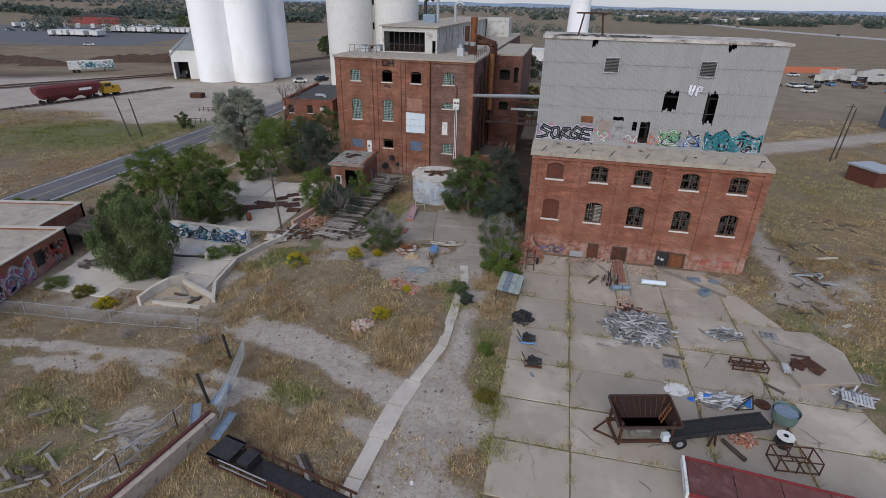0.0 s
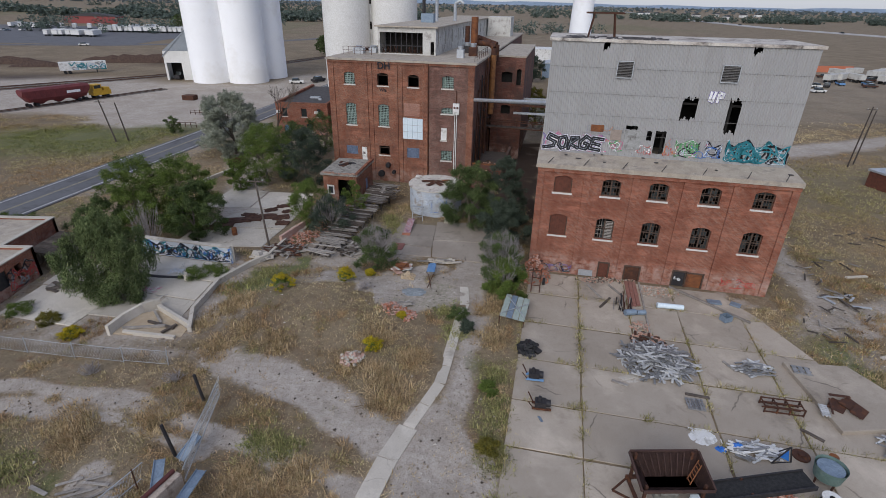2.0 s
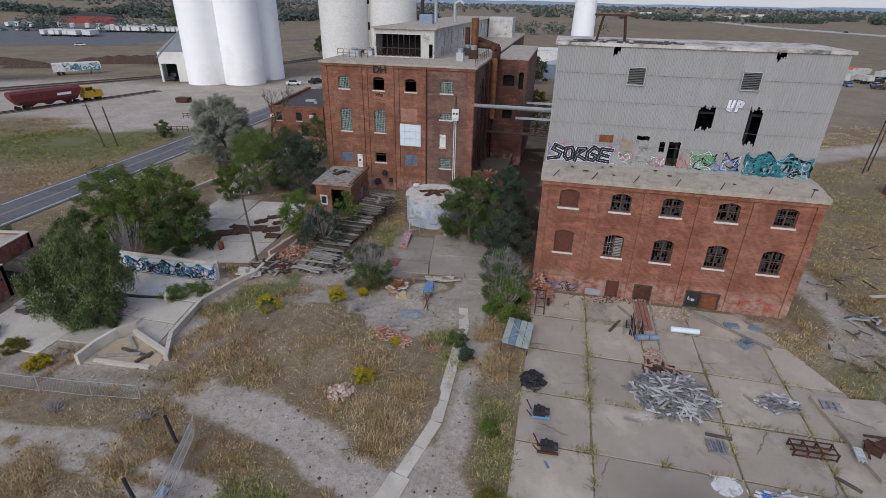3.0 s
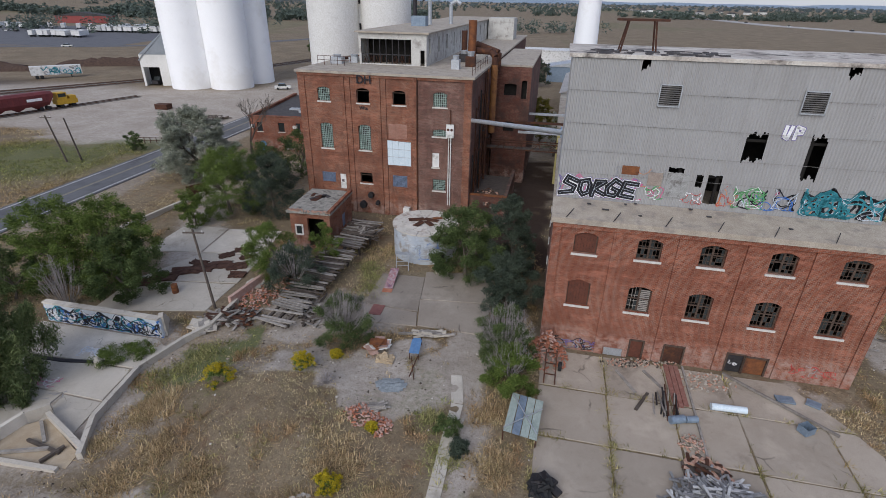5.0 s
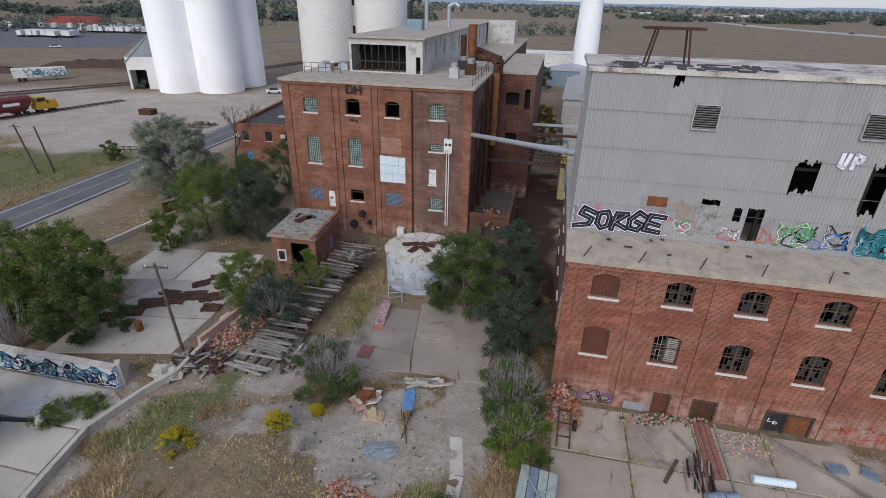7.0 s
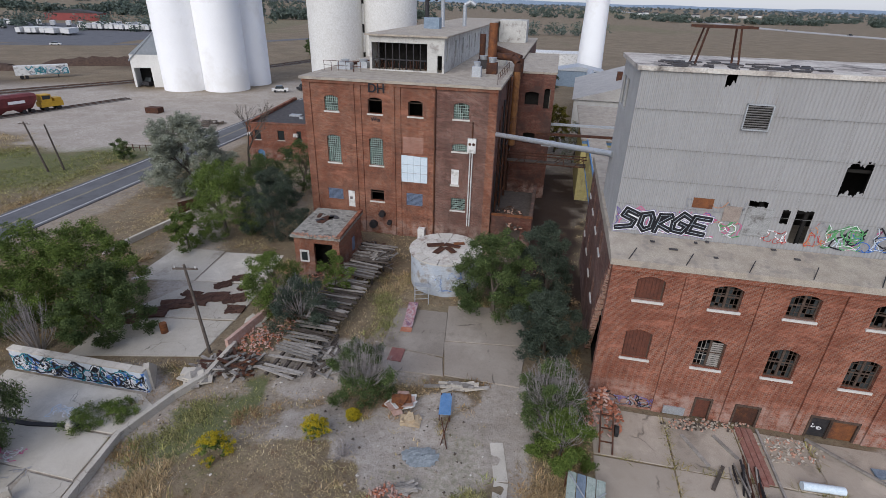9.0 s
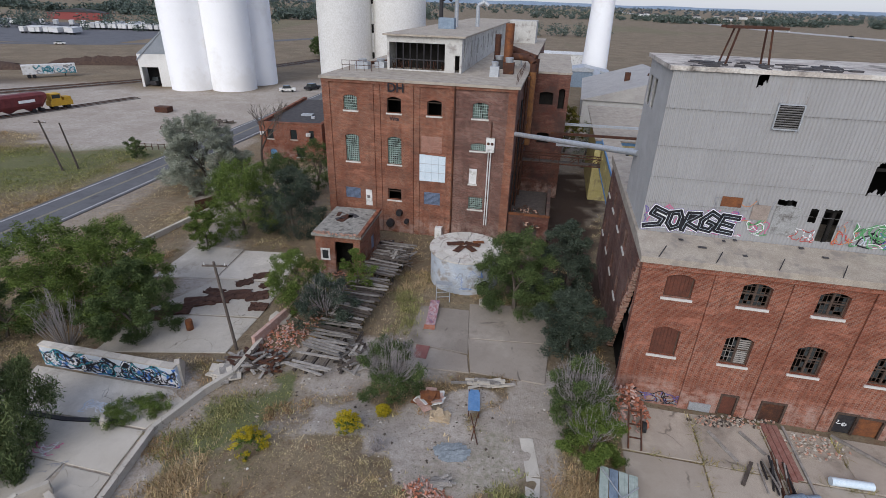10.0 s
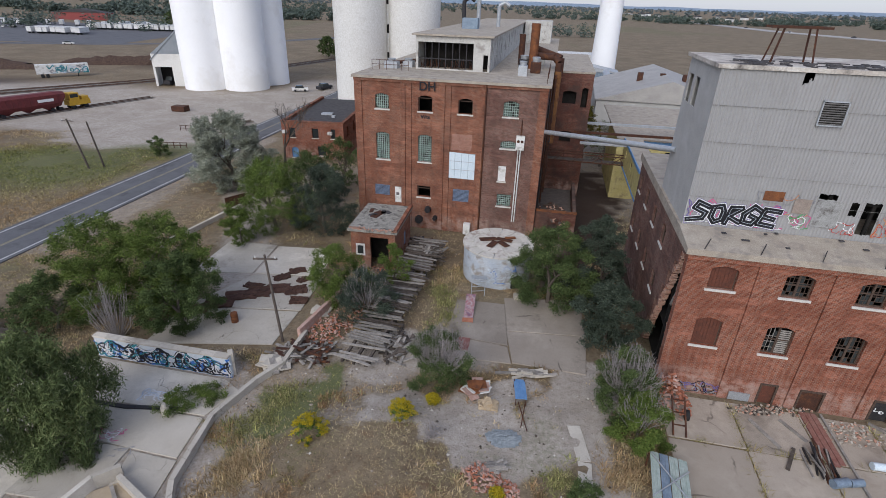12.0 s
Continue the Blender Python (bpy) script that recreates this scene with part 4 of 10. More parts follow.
# raised platform at the edge of the yard
PLAT = thing("loading_platform", T(0, 0, 0), "low raised concrete platform at the yard's edge", "platform")
slab_part([(26.6, 29.4), (31.3, 29.8), (32.6, 33.5), (31.6, 36.2), (26.9, 36.6)], PLAT, M_CONC, -0.1, 0.32, "deck")

# concrete walk through the weeds, in cast lengths
WALK = thing("garden_walk", T(0, 0, 0), "narrow pale concrete walk winding through the weeds", "path", kind="structure")
pts = [(2.25, 47.6), (2.25, 44.6), (1.4, 40.5), (0.9, 37.8), (0.5, 35.6), (0.1, 33.6), (-0.9, 31.4), (-1.9, 29.3), (-3.0, 26.7), (-3.9, 23.8), (-4.8, 20.7), (-5.7, 17.4), (-6.7, 13.5)]
for (ax, ay), (bx, by) in zip(pts, pts[1:]):
    d = Vector((bx - ax, by - ay)).normalized()
    w = 0.42 if ay > 30 else (0.66 if ay > 26 else 0.5)
    p, e = Vector((-d.y, d.x)) * w, d * 0.02
    slab_part([(ax + p.x + e.x, ay + p.y + e.y), (bx + p.x - e.x, by + p.y - e.y), (bx - p.x - e.x, by - p.y - e.y), (ax - p.x + e.x, ay - p.y + e.y)], WALK, M_CONC_PALE, -0.2, 0.045)

# court before the tank
COURT = thing("inner_court", T(0, 0, 0), "dusty concrete court between the trees and the tank", "pavement", kind="structure")
for p in ([(-6.2, 57.6), (-1.2, 56.2), (-0.8, 62.5), (-5.2, 63.2)], [(-1.1, 54.0), (4.4, 52.8), (5.6, 57.6), (-1.1, 58.2)], [(-1.05, 58.3), (5.6, 57.7), (6.4, 63.4), (-0.7, 63.6)], [(-6.0, 54.6), (-1.2, 53.9), (-1.25, 56.0), (-6.2, 57.4)]):
    slab_part(p, COURT, M_CONC_DUSK, -0.2, 0.03)

# sunken yard with the painted wall, and the upper yard behind it
POOL = thing("sunken_yard", T(0, 0, 0), "broken concrete yard with painted scrawls", "pavement", kind="structure")
for p in ([(-38.6, 41.2), (-31.2, 39.8), (-30.2, 44.6), (-38.2, 46.4)], [(-31.0, 41.6), (-26.4, 41.0), (-25.8, 44.9), (-30.0, 45.6)], [(-33.5, 46.6), (-22.6, 44.2), (-22.4, 47.5), (-33.0, 49.4)],
          [(-33.4, 49.6), (-22.4, 47.7), (-21.0, 50.2), (-22.4, 51.3), (-33.6, 53.6)], [(-25.5, 41.5), (-22.6, 41.0), (-22.5, 44.0), (-25.6, 44.7)], [(-38.4, 46.6), (-33.8, 45.9), (-33.8, 50.5), (-38.2, 51)]):
    slab_part(p, POOL, M_CONC_PALE, -0.2, 0.03)
UP = thing("upper_yard", T(0, 0, 0), "old concrete yard with heaps of bark mulch", "pavement", kind="structure")
for p in ([(-30.5, 55.4), (-20.3, 55.6), (-19.4, 60.4), (-29.8, 60.8)], [(-29.7, 61.0), (-19.3, 60.6), (-18.6, 66.6), (-25.4, 67.0)], [(-25.6, 67.2), (-18.9, 66.8), (-18.6, 73.0), (-25.0, 73.4)], [(-32.0, 67.2), (-25.8, 67.2), (-25.2, 73.6), (-30.8, 74.4)]):
    slab_part(p, UP, M_CONC_PALE, -0.2, 0.03)


# ---- painted scrawls ----
def flat_strokes(bm, strokes, w, y):
    """Flat brush strokes in the x-z plane at depth y, from lists of points."""
    for s in strokes:
        for (ax, az), (bx, bz) in zip(s, s[1:]):
            d = Vector((bx - ax, bz - az))
            if d.length < 1e-4:
                continue
            d.normalize()
            n = Vector((-d.y, d.x)) * w / 2
            e = d * w * 0.35
            q = [bm.verts.new((x, y, z)) for x, z in ((ax - e.x + n.x, az - e.y + n.y), (bx + e.x + n.x, bz + e.y + n.y), (bx + e.x - n.x, bz + e.y - n.y), (ax - e.x - n.x, az - e.y - n.y))]
            bm.faces.new(q)


def loops(r, x0, x1, z0, z1, n):
    """Curling strokes like a spray can's, in a rectangle."""
    out = []
    for _ in range(n):
        cx, cz = r.uniform(x0, x1), r.uniform(z0, z1)
        a, rad, turn = r.uniform(0, 6.3), r.uniform(0.12, 0.32) * (z1 - z0), r.uniform(0.5, 1.1) * r.choice((-1, 1))
        s = []
        for k in range(7):
            top = z1 - (z1 - z0) * (0.18 + 0.18 * math.sin(3.1 * cx + x0) + 0.08 * math.sin(7.7 * cx))
            s.append((min(x1 - 0.1 * math.sin(9 * cz), max(x0 + 0.1 * math.sin(8 * cz), cx)), min(top, max(z0 + 0.06 * math.sin(5 * cx), cz))))
            cx, cz = cx + rad * math.cos(a), cz + rad * math.sin(a)
            a += turn * r.uniform(0.4, 1.3)
        out.append(s)
    return out


PAINTS = {k: paint("spray_" + k, c) for k, c in dict(black=(0.012, 0.012, 0.016), white=(0.66, 0.66, 0.66), pink=(0.50, 0.10, 0.22), red=(0.42, 0.06, 0.05), teal=(0.03, 0.20, 0.24), green=(0.10, 0.30, 0.12),
    orange=(0.50, 0.20, 0.08), blue=(0.04, 0.14, 0.42), violet=(0.14, 0.11, 0.26), pale=(0.48, 0.54, 0.60), grey=(0.25, 0.25, 0.26)).items()}


def scrawl(parent, m, x0, z0, x1, z1, layers, seed, name="graffiti", label="sprayed graffiti"):
    r = random.Random(seed)
    g0 = part(name, B(), None, parent, label)
    for k, (colour, n, w) in enumerate(layers):
        bm = B()
        flat_strokes(bm, loops(r, x0, x1, z0, z1, n), w, -0.006 - 0.003 * k)
        tagged(part("paint", bm, PAINTS[colour], g0, place=m), kind="stuff")
    return g0


def letters(parent, m, glyphs, x0, z0, step, h, w, colours):
    """Angular letters of brush strokes: a wide rim under a dark fill."""
    g0 = part("graffiti", B(), None, parent, "large black sprayed lettering with a white rim")
    for k, (col, ww) in enumerate(colours):
        bm = B()
        for i, gl in enumerate(glyphs):
            flat_strokes(bm, [[(x0 + step * (i + px), z0 + h * pz) for px, pz in s] for s in gl], ww, -0.012 - 0.003 * k)
        tagged(part("paint", bm, PAINTS[col], g0, place=m), kind="stuff")


GL = {"S": [[(0.9, 0.85), (0.2, 1.0), (0.05, 0.7), (0.75, 0.45), (0.7, 0.1), (-0.15, 0.0)]], "O": [[(0.15, 0.2), (0.2, 0.8), (0.6, 1.0), (0.85, 0.7), (0.8, 0.2), (0.45, 0.0), (0.15, 0.2)]], "R": [[(0.1, 0.0), (0.15, 0.95), (0.8, 0.85), (0.2, 0.45), (0.95, 0.0)]],
      "C": [[(0.85, 0.9), (0.1, 0.8), (0.05, 0.1), (0.85, 0.05)]], "E": [[(0.95, 0.95), (0.1, 0.9), (0.1, 0.05), (1.0, 0.05)], [(0.1, 0.5), (0.8, 0.5)]], "G": [[(0.9, 0.85), (0.4, 1.0), (0.05, 0.6), (0.15, 0.1), (0.7, 0.0), (0.9, 0.4), (0.5, 0.45)]], "U": [[(0.2, 1.0), (0.1, 0.15), (0.5, 0.0), (0.75, 1.0)]], "P": [[(0.2, 0.0), (0.3, 1.0), (0.9, 0.85), (0.8, 0.5), (0.3, 0.45)]]}
# leaning, hooked letter shapes of a spray can
SLANTED = [[[(px + 0.22 * pz + 0.05 * math.sin(5 * pz + i), pz + 0.07 * math.sin(4 * px + 2 * i)) for px, pz in st] for st in GL[c]] for i, c in enumerate("SORGE")]
FRONT = T(0, CY0 - 0.075, 0)
scrawl(UPPER, FRONT, 0.15, 12.2, 6.1, 13.75, [("pink", 14, 0.06), ("white", 8, 0.05), ("violet", 6, 0.06)], 1)
letters(UPPER, FRONT, SLANTED, 0.35, 12.3, 1.05, 1.2, 0.36, [("violet", 0.52), ("white", 0.46), ("black", 0.36), ("pale", 0.02)])
letters(UPPER, FRONT, [GL[c] for c in "UP"], 14.35, 17.45, 0.6, 0.8, 0.2, [("violet", 0.30), ("white", 0.22)])
scrawl(UPPER, FRONT, 4.2, 13.3, 7.5, 14.7, [("grey", 9, 0.05), ("orange", 5, 0.04), ("pink", 3, 0.04)], 2)
scrawl(UPPER, FRONT, 9.0, 12.3, 10.3, 13.3, [("white", 4, 0.07), ("red", 9, 0.04)], 3)
scrawl(UPPER, FRONT, 13.8, 12.3, 15.3, 13.6, [("grey", 7, 0.06), ("pink", 4, 0.04), ("blue", 4, 0.05)], 44)
scrawl(UPPER, FRONT, 6.4, 12.4, 7.6, 13.5, [("pink", 6, 0.05), ("green", 5, 0.05), ("white", 4, 0.05)], 45)
scrawl(UPPER, FRONT, 11.5, 12.3, 12.6, 13.8, [("orange", 5, 0.05), ("red", 4, 0.04), ("grey", 4, 0.05)], 4)
scrawl(UPPER, FRONT, 12.5, 12.3, 14.4, 13.9, [("pale", 5, 0.06), ("black", 8, 0.09), ("green", 14, 0.07), ("white", 3, 0.04)], 5)
scrawl(UPPER, FRONT, 15.1, 12.4, 16.4, 13.9, [("grey", 8, 0.06), ("black", 9, 0.08), ("blue", 4, 0.05), ("pale", 4, 0.04)], 6)
scrawl(UPPER, FRONT, 16.9, 12.2, 22.0, 14.1, [("orange", 6, 0.06), ("pale", 10, 0.06), ("black", 22, 0.17), ("teal", 40, 0.12), ("pale", 6, 0.03)], 7)
# hung sheets and odd panels low on the front
bm = B(); box(bm, 7.7, CY0 - 0.09, 12.6, 9.2, CY0 - 0.055, 14.45)
part("patch_panel", bm, mottled("stained_panel", (0.25, 0.25, 0.24), (0.34, 0.34, 0.33), 2, 0.7, grain=20, stain=(0.14, 0.13, 0.12), stain_scale=1.4), UPPER, "stained grey repair panel")
bm = B(); box(bm, 6.4, CY0 - 0.09, 13.4, 7.4, CY0 - 0.055, 14.4)
part("patch_panel", bm, mottled("brown_panel", (0.24, 0.19, 0.16), (0.31, 0.26, 0.22), 2, 0.7, grain=20), UPPER, "brownish repair panel")
bm = B(); box(bm, 4.5, CY0 - 0.09, 14.1, 5.7, CY0 - 0.055, 14.75)
part("patch_panel", bm, M_RUST_ORANGE, UPPER, "rust-stained repair panel")
scrawl(BH, T(0, -0.02, 0), 1.0, 0.15, 4.3, 1.1, [("grey", 8, 0.1), ("violet", 10, 0.07), ("black", 10, 0.06)], 8)
scrawl(BH, T(0, -0.02, 0), 18.6, 0.5, 21.7, 1.5, [("grey", 3, 0.04), ("red", 14, 0.05)], 9)
# door leaves
for (x0, z0, x1, z1, _), mt, lb in zip(doors, (M_WOOD_BROWN, M_RUST, M_STEEL_DARK, M_RUST_ORANGE), ("dark red plank door", "rusty brown sheet door", "black steel door with white paint", "rusty orange sheet door")):
    dr = part("door", B(), None, BH, lb)
    bm = B(); box(bm, x0 + 0.05, 0.08, z0 + 0.1, x1 - 0.05, 0.16, z1 - 0.05)
    part("leaf", bm, mt, dr)
    bm = B()
    for a, b, c2, d in ((x0 - 0.08, z0 + 0.1, x0 + 0.05, z1), (x1 - 0.05, z0 + 0.1, x1 + 0.08, z1), (x0 - 0.08, z1 - 0.05, x1 + 0.08, z1 + 0.1)):
        box(bm, a, -0.06, b, c2, 0.07, d)
    part("door_frame", bm, M_FRAME, dr)
scrawl(BH, T(0, 0.07, 0), 14.3, 0.6, 15.1, 1.2, [("white", 3, 0.06)], 10)
bm = B(); box(bm, 5.1, -0.1, 0.0, 6.5, -0.004, 0.65)
part("plate", bm, M_GALV, BH, "pale patched metal plate")
# ragged broken masonry at the open corner
rnd = random.Random(21)
bm = B()
for k in range(190):
    z = rnd.uniform(0, 10.6)
    ins = 0.25 + 0.9 * (z / 10.6) * rnd.random()
    box(bm, rnd.uniform(0.02, 0.28), BD - BD + TH + rnd.uniform(-0.12, 0.14), z, rnd.uniform(0.3, 0.5), TH + rnd.uniform(0.15, 0.32), z + 0.09)
for k in range(190):
    z = rnd.uniform(0, 10.6)
    yy = 6.3 - 5.0 * min(1.0, z / 10.6) ** 1.1
    box(bm, rnd.uniform(0.0, 0.2), yy - rnd.uniform(0.0, 0.4), z, 0.46, yy + 0.05, z + 0.09)
tagged(part("broken_edge", bm, M_BRICK_END, BH, "torn brick ends beside the open corner"), kind="stuff")
bm = B()
tube(bm, (1.1, 1.6, 1.5), (1.1, 1.6, 5.2), 0.75, 0.75, 20)
tube(bm, (1.1, 1.6, 5.2), (1.1, 1.6, 5.7), 0.75, 0.15, 20)
part("boiler_drum", bm, mottled("rusty_white_drum", (0.45, 0.40, 0.36), (0.25, 0.15, 0.10), 1.5, 0.7, grain=15), BH, "rust-streaked pale steel drum inside")
bm = B(); beam(bm, (0.3, 0.7, 8.2), (0.25, 1.6, 6.2), 0.2); beam(bm, (0.3, 0.8, 10.3), (0.3, 1.4, 7.5), 0.12)
part("loose_beam", bm, M_WOOD_GREY, BH)
for k, x in enumerate((0.8, 4.1, 7.6, 11.0, 14.5, 18.2, 21.3)):
    bm = B(); beam(bm, (x, -0.2, BTOP + 0.4), (x + 0.55, 0.8, BTOP + 0.8), 0.05)
    part("roof_rod", bm, M_STEEL_DARK, BH)
bm = B()
rr = random.Random(8)
for k in range(9):
    x, y = rr.uniform(1, 22), rr.uniform(0.9, 2.7)
    z = BTOP + 0.42 + 0.54 * (y + 0.35) / 3.35 - 0.04
    ln = rr.uniform(0.15, 0.5)
    box(bm, x, y, z, x + ln, y + 0.2, z + 0.05)
tagged(part("roof_litter", bm, M_ROOF_DARK, BH, "scraps of torn felt"), kind="stuff")
# frame on the high roof
ZR = CZ1 + 0.26
FRM = thing("roof_gantry", SITE @ T(3.2, 5.0, ZR), "rusty steel gantry frame on the roof", "gantry")
for x, y in ((0, 0), (2.4, 0), (0, 1.4), (2.4, 1.4)):
    bm = B(); beam(bm, (x, y, 0), (0.35 + x * 0.75, 0.2 + y * 0.7, 2.0), 0.09)
    part("leg", bm, M_RUST, FRM)
bm = B(); box(bm, -0.4, 0.1, 2.0, 3.0, 0.3, 2.14); box(bm, -0.4, 1.1, 2.0, 3.0, 1.3, 2.14); box(bm, 0.2, 0.3, 2.01, 0.35, 1.1, 2.1); box(bm, 2.1, 0.3, 2.01, 2.25, 1.1, 2.1)
part("top_frame", bm, M_RUST, FRM)
bm = B()
for k in range(70):
    x, y = rnd.uniform(0.2, 9) + 0.6, rnd.uniform(-0.15, 3.4) + CY0
    box(bm, x, y, ZR, x + rnd.uniform(0.2, 0.9), y + rnd.uniform(0.1, 0.4), ZR + rnd.uniform(0.03, 0.1))
tagged(solid("torn_felt", bm, M_ROOF_DARK, SITE, "torn and curled dark roofing felt", "debris"), kind="stuff")

# ---- process building details ----
def lettering(text, size, m, mat, parent, name, label):
    cu = bpy.data.curves.new(name, "FONT")
    cu.body, cu.size, cu.extrude, cu.offset = text, size, 0.01, 0.02
    tmp = bpy.data.objects.new("tmp", cu)
    scene.collection.objects.link(tmp)
    me = bpy.data.meshes.new_from_object(tmp.evaluated_get(bpy.context.evaluated_depsgraph_get()))
    bpy.data.objects.remove(tmp)
    me.materials.clear()
    me.materials.append(mat)
    return part(name, me, None, parent, label, place=m)


lettering("DH", 1.3, T(7.5, -0.2, 16.42) @ Matrix.Rotation(radians(90), 4, "X"), PAINTS["black"], DH, "lettering", "black painted letters DH")
lettering("Wts", 0.6, T(7.7, -0.03, 13.35) @ Matrix.Rotation(radians(90), 4, "X"), PAINTS["black"], DH, "lettering", "small black painted scrawl")
bm = B(); tube(bm, (14.9, -0.14, 0.3), (14.9, -0.14, 17.5), 0.09); 
part("downpipe", bm, M_RUST, DH, "rusty red downpipe")
bm = B(); box(bm, 18.5, -0.32, 10.75, 19.4, -0.02, 12.3)
eb = part("meter_box", bm, M_WHITE, DH, "dirty white electrical box")
for x in (18.75, 19.15):
    bm = B(); tube(bm, (x, -0.34, 11.7), (x, -0.322, 11.7), 0.16, 0.16, 12)
    part("dial", bm, M_RUST, eb)
for dx, h in ((18.8, 10.75), (19.05, 10.75)):
    bm = B(); tube(bm, (dx, -0.15, 2.2), (dx, -0.15, h), 0.07); 
    part("conduit", bm, M_WHITE, DH)
bm = B(); tube(bm, (18.95, -0.16, 12.3), (18.95, -0.16, 14.0), 0.06)
part("mast", bm, M_RUST, DH)
rr = random.Random(4)
bm = B(); box(bm, 11.3, -0.012, 10.1, 13.6, -0.006, 11.9)
part("brick_patch", bm, brick_material("pale_patch_brick", (0.30, 0.13, 0.09), (0.36, 0.18, 0.13), (0.35, 0.27, 0.22), pale_low=False), DH, "paler bricked-up opening")
# orange duct, pipes and platforms on the alley side
DS = T(DW, 0, 0)
bm = B()
tube(bm, (0.7, 13.4, 8.5), (0.7, 13.4, 17.6), 0.45, 0.45, 14)
for z in (9.6, 12.0, 14.4, 16.8):
    tube(bm, (0.7, 13.4, z), (0.7, 13.4, z + 0.12), 0.52, 0.52, 14)
part("duct", bm, mottled("ochre_duct", (0.27, 0.13, 0.045), (0.20, 0.085, 0.035), 1.2, 0.7, 0.1, grain=15, stain=(0.16, 0.07, 0.035), stain_scale=1.5), DH, "ochre rusted vertical duct", place=DS)
bm = B()
for a, b in (((0.7, 13.4, 17.6), (0.7, 13.4, 18.6)), ((0.7, 13.4, 18.6), (0.1, 13.8, 19.2)), ((0.1, 13.8, 19.2), (-2.6, 15.0, 19.2)), ((0.9, 15.2, 17.2), (0.9, 15.2, 19.0)), ((0.9, 15.2, 19.0), (-2.4, 16.6, 19.9))):
    tube(bm, a, b, 0.42, 0.42, 12)
part("duct_elbow", bm, M_RUST, DH, "rust-brown elbow ducts over the roof edge", place=DS)
bm = B()
for k in range(7):
    y = 1.2 + 2.0 * k
    tube(bm, (-0.3, y, DT + 0.28), (-0.3, y, DT + 1.35), 0.03, 0.03, 5)
for z in (0.8, 1.33):
    tube(bm, (-0.3, 1.2, DT + z), (-0.3, 13.2, DT + z), 0.025, 0.025, 5)
part("roof_guard", bm, M_RUST, DH, "thin bent guard rail on the roof edge", place=DS)
for k in range(9):
    # pipes, brackets and ladders on the alley side
    y, z = 1.2 + 1.7 * k, 3.5 + (k * 5.3) % 9
    bm = B(); tube(bm, (0.12, y, 1.5 + k % 3), (0.12, y, z + 5), 0.06 + 0.03 * (k % 2), None, 8); beam(bm, (0.0, y - 0.3, z), (0.7, y - 0.3, z), 0.1); beam(bm, (0.65, y - 0.3, z), (0.65, y + 1.4, z), 0.08)
    part("bracket_pipe", bm, M_RUST if k % 3 else M_STEEL_DARK, DH, place=DS)
for k, (x, y, z0, z1, r) in enumerate(((0.35, 6, 2, 15, 0.1), (0.5, 9, 3, 17.6, 0.16), (0.4, 14, 2, 17.6, 0.12), (-2.6, 14, 17.6, 23.0, 0.55), (-4.4, 18, 17.6, 21.5, 0.4))):
    bm = B(); tube(bm, (x, y, z0), (x, y, z1), r, r, 10)
    part("pipe", bm, M_RUST if k != 3 else M_RUST_ORANGE, DH, place=DS)
BRG = thing("alley_bridge", T(-17.0, 81.2, 0) @ Rz(ANG) @ T(DW + 0.2, 12.5, 6.4), "rusty lattice pipe bridge across the alley", "bridge")
for y in (0.0, 1.3):
    bm = B()
    box(bm, 0, y, 0, 12.5, y + 0.12, 0.14); box(bm, 0, y, 1.0, 12.5, y + 0.12, 1.12)
    for k in range(10):
        beam(bm, (k * 1.25, y + 0.06, 0.1), (k * 1.25 + 1.25, y + 0.06, 1.05) if k % 2 else (k * 1.25, y + 0.06, 1.05), 0.07)
    part("truss", bm, M_RUST, BRG)
bm = B(); box(bm, 0, 0.14, 0.15, 12.5, 1.28, 0.22)
part("deck", bm, M_WOOD_DARK, BRG)
bm = B(); tube(bm, (3.7, 77.6, 12.75), (11.1, 61.0, 15.4), 0.24, 0.24, 12)
solid("conveyor_pipe", bm, M_GALV, None, "pale grey steel pipe spanning the alley", "pipe")
# yellow sheet-clad gallery
YG = thing("conveyor_gallery", T(14.2, 74.6, 0) @ Rz(ANG), "faded yellow sheet-metal gallery with blue trim", "gallery")
bm = B(); wall_mesh(bm, 2.2, 6.2, 9.4, 0.1, [], T(0, 0, 0)); wall_mesh(bm, 15, 6.2, 9.4, 0.1, [(3, 7.6, 4.0, 8.6, 0), (8, 7.6, 9.0, 8.6, 0)], T(0, 15.1, 0) @ Rz(-90)); wall_mesh(bm, 15, 6.2, 9.4, 0.1, [], T(2.2, 0.1, 0) @ Rz(90))
part("cladding", bm, M_YELLOW, YG)
bm = B(); box(bm, 0.02, 0.02, 9.404, 2.18, 15.1, 9.52)
part("roof", bm, M_ROOF, YG)
bm = B(); box(bm, -0.1, -0.12, 9.2, 2.3, -0.01, 9.55); box(bm, -0.12, -0.01, 9.2, -0.01, 15.1, 9.55); box(bm, -0.08, -0.06, 6.0, 2.28, 15.1, 6.196)
part("trim", bm, M_BLUE, YG, "faded blue trim")
YB = thing("yellow_shed", T(17.5, 92.5, 0) @ Rz(ANG), "yellow sheet-metal outbuilding with a pale flat roof", "outbuilding")
bm = B(); wall_mesh(bm, 22, 0, 8.6, 0.15, [(2.5 + 4 * k, 5.6, 4.6 + 4 * k, 7.2, 0) for k in range(5)]); wall_mesh(bm, 14, 0, 8.6, 0.15, [], T(0, 14.1, 0) @ Rz(-90))
part("cladding", bm, M_YELLOW, YB)
bm = B(); box(bm, -0.2, -0.2, 8.604, 22.2, 26, 8.8)
part("roof", bm, M_ROOF, YB)
# added near-black screen paints the shade behind the shed's openings
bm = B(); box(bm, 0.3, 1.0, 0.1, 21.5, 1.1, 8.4)
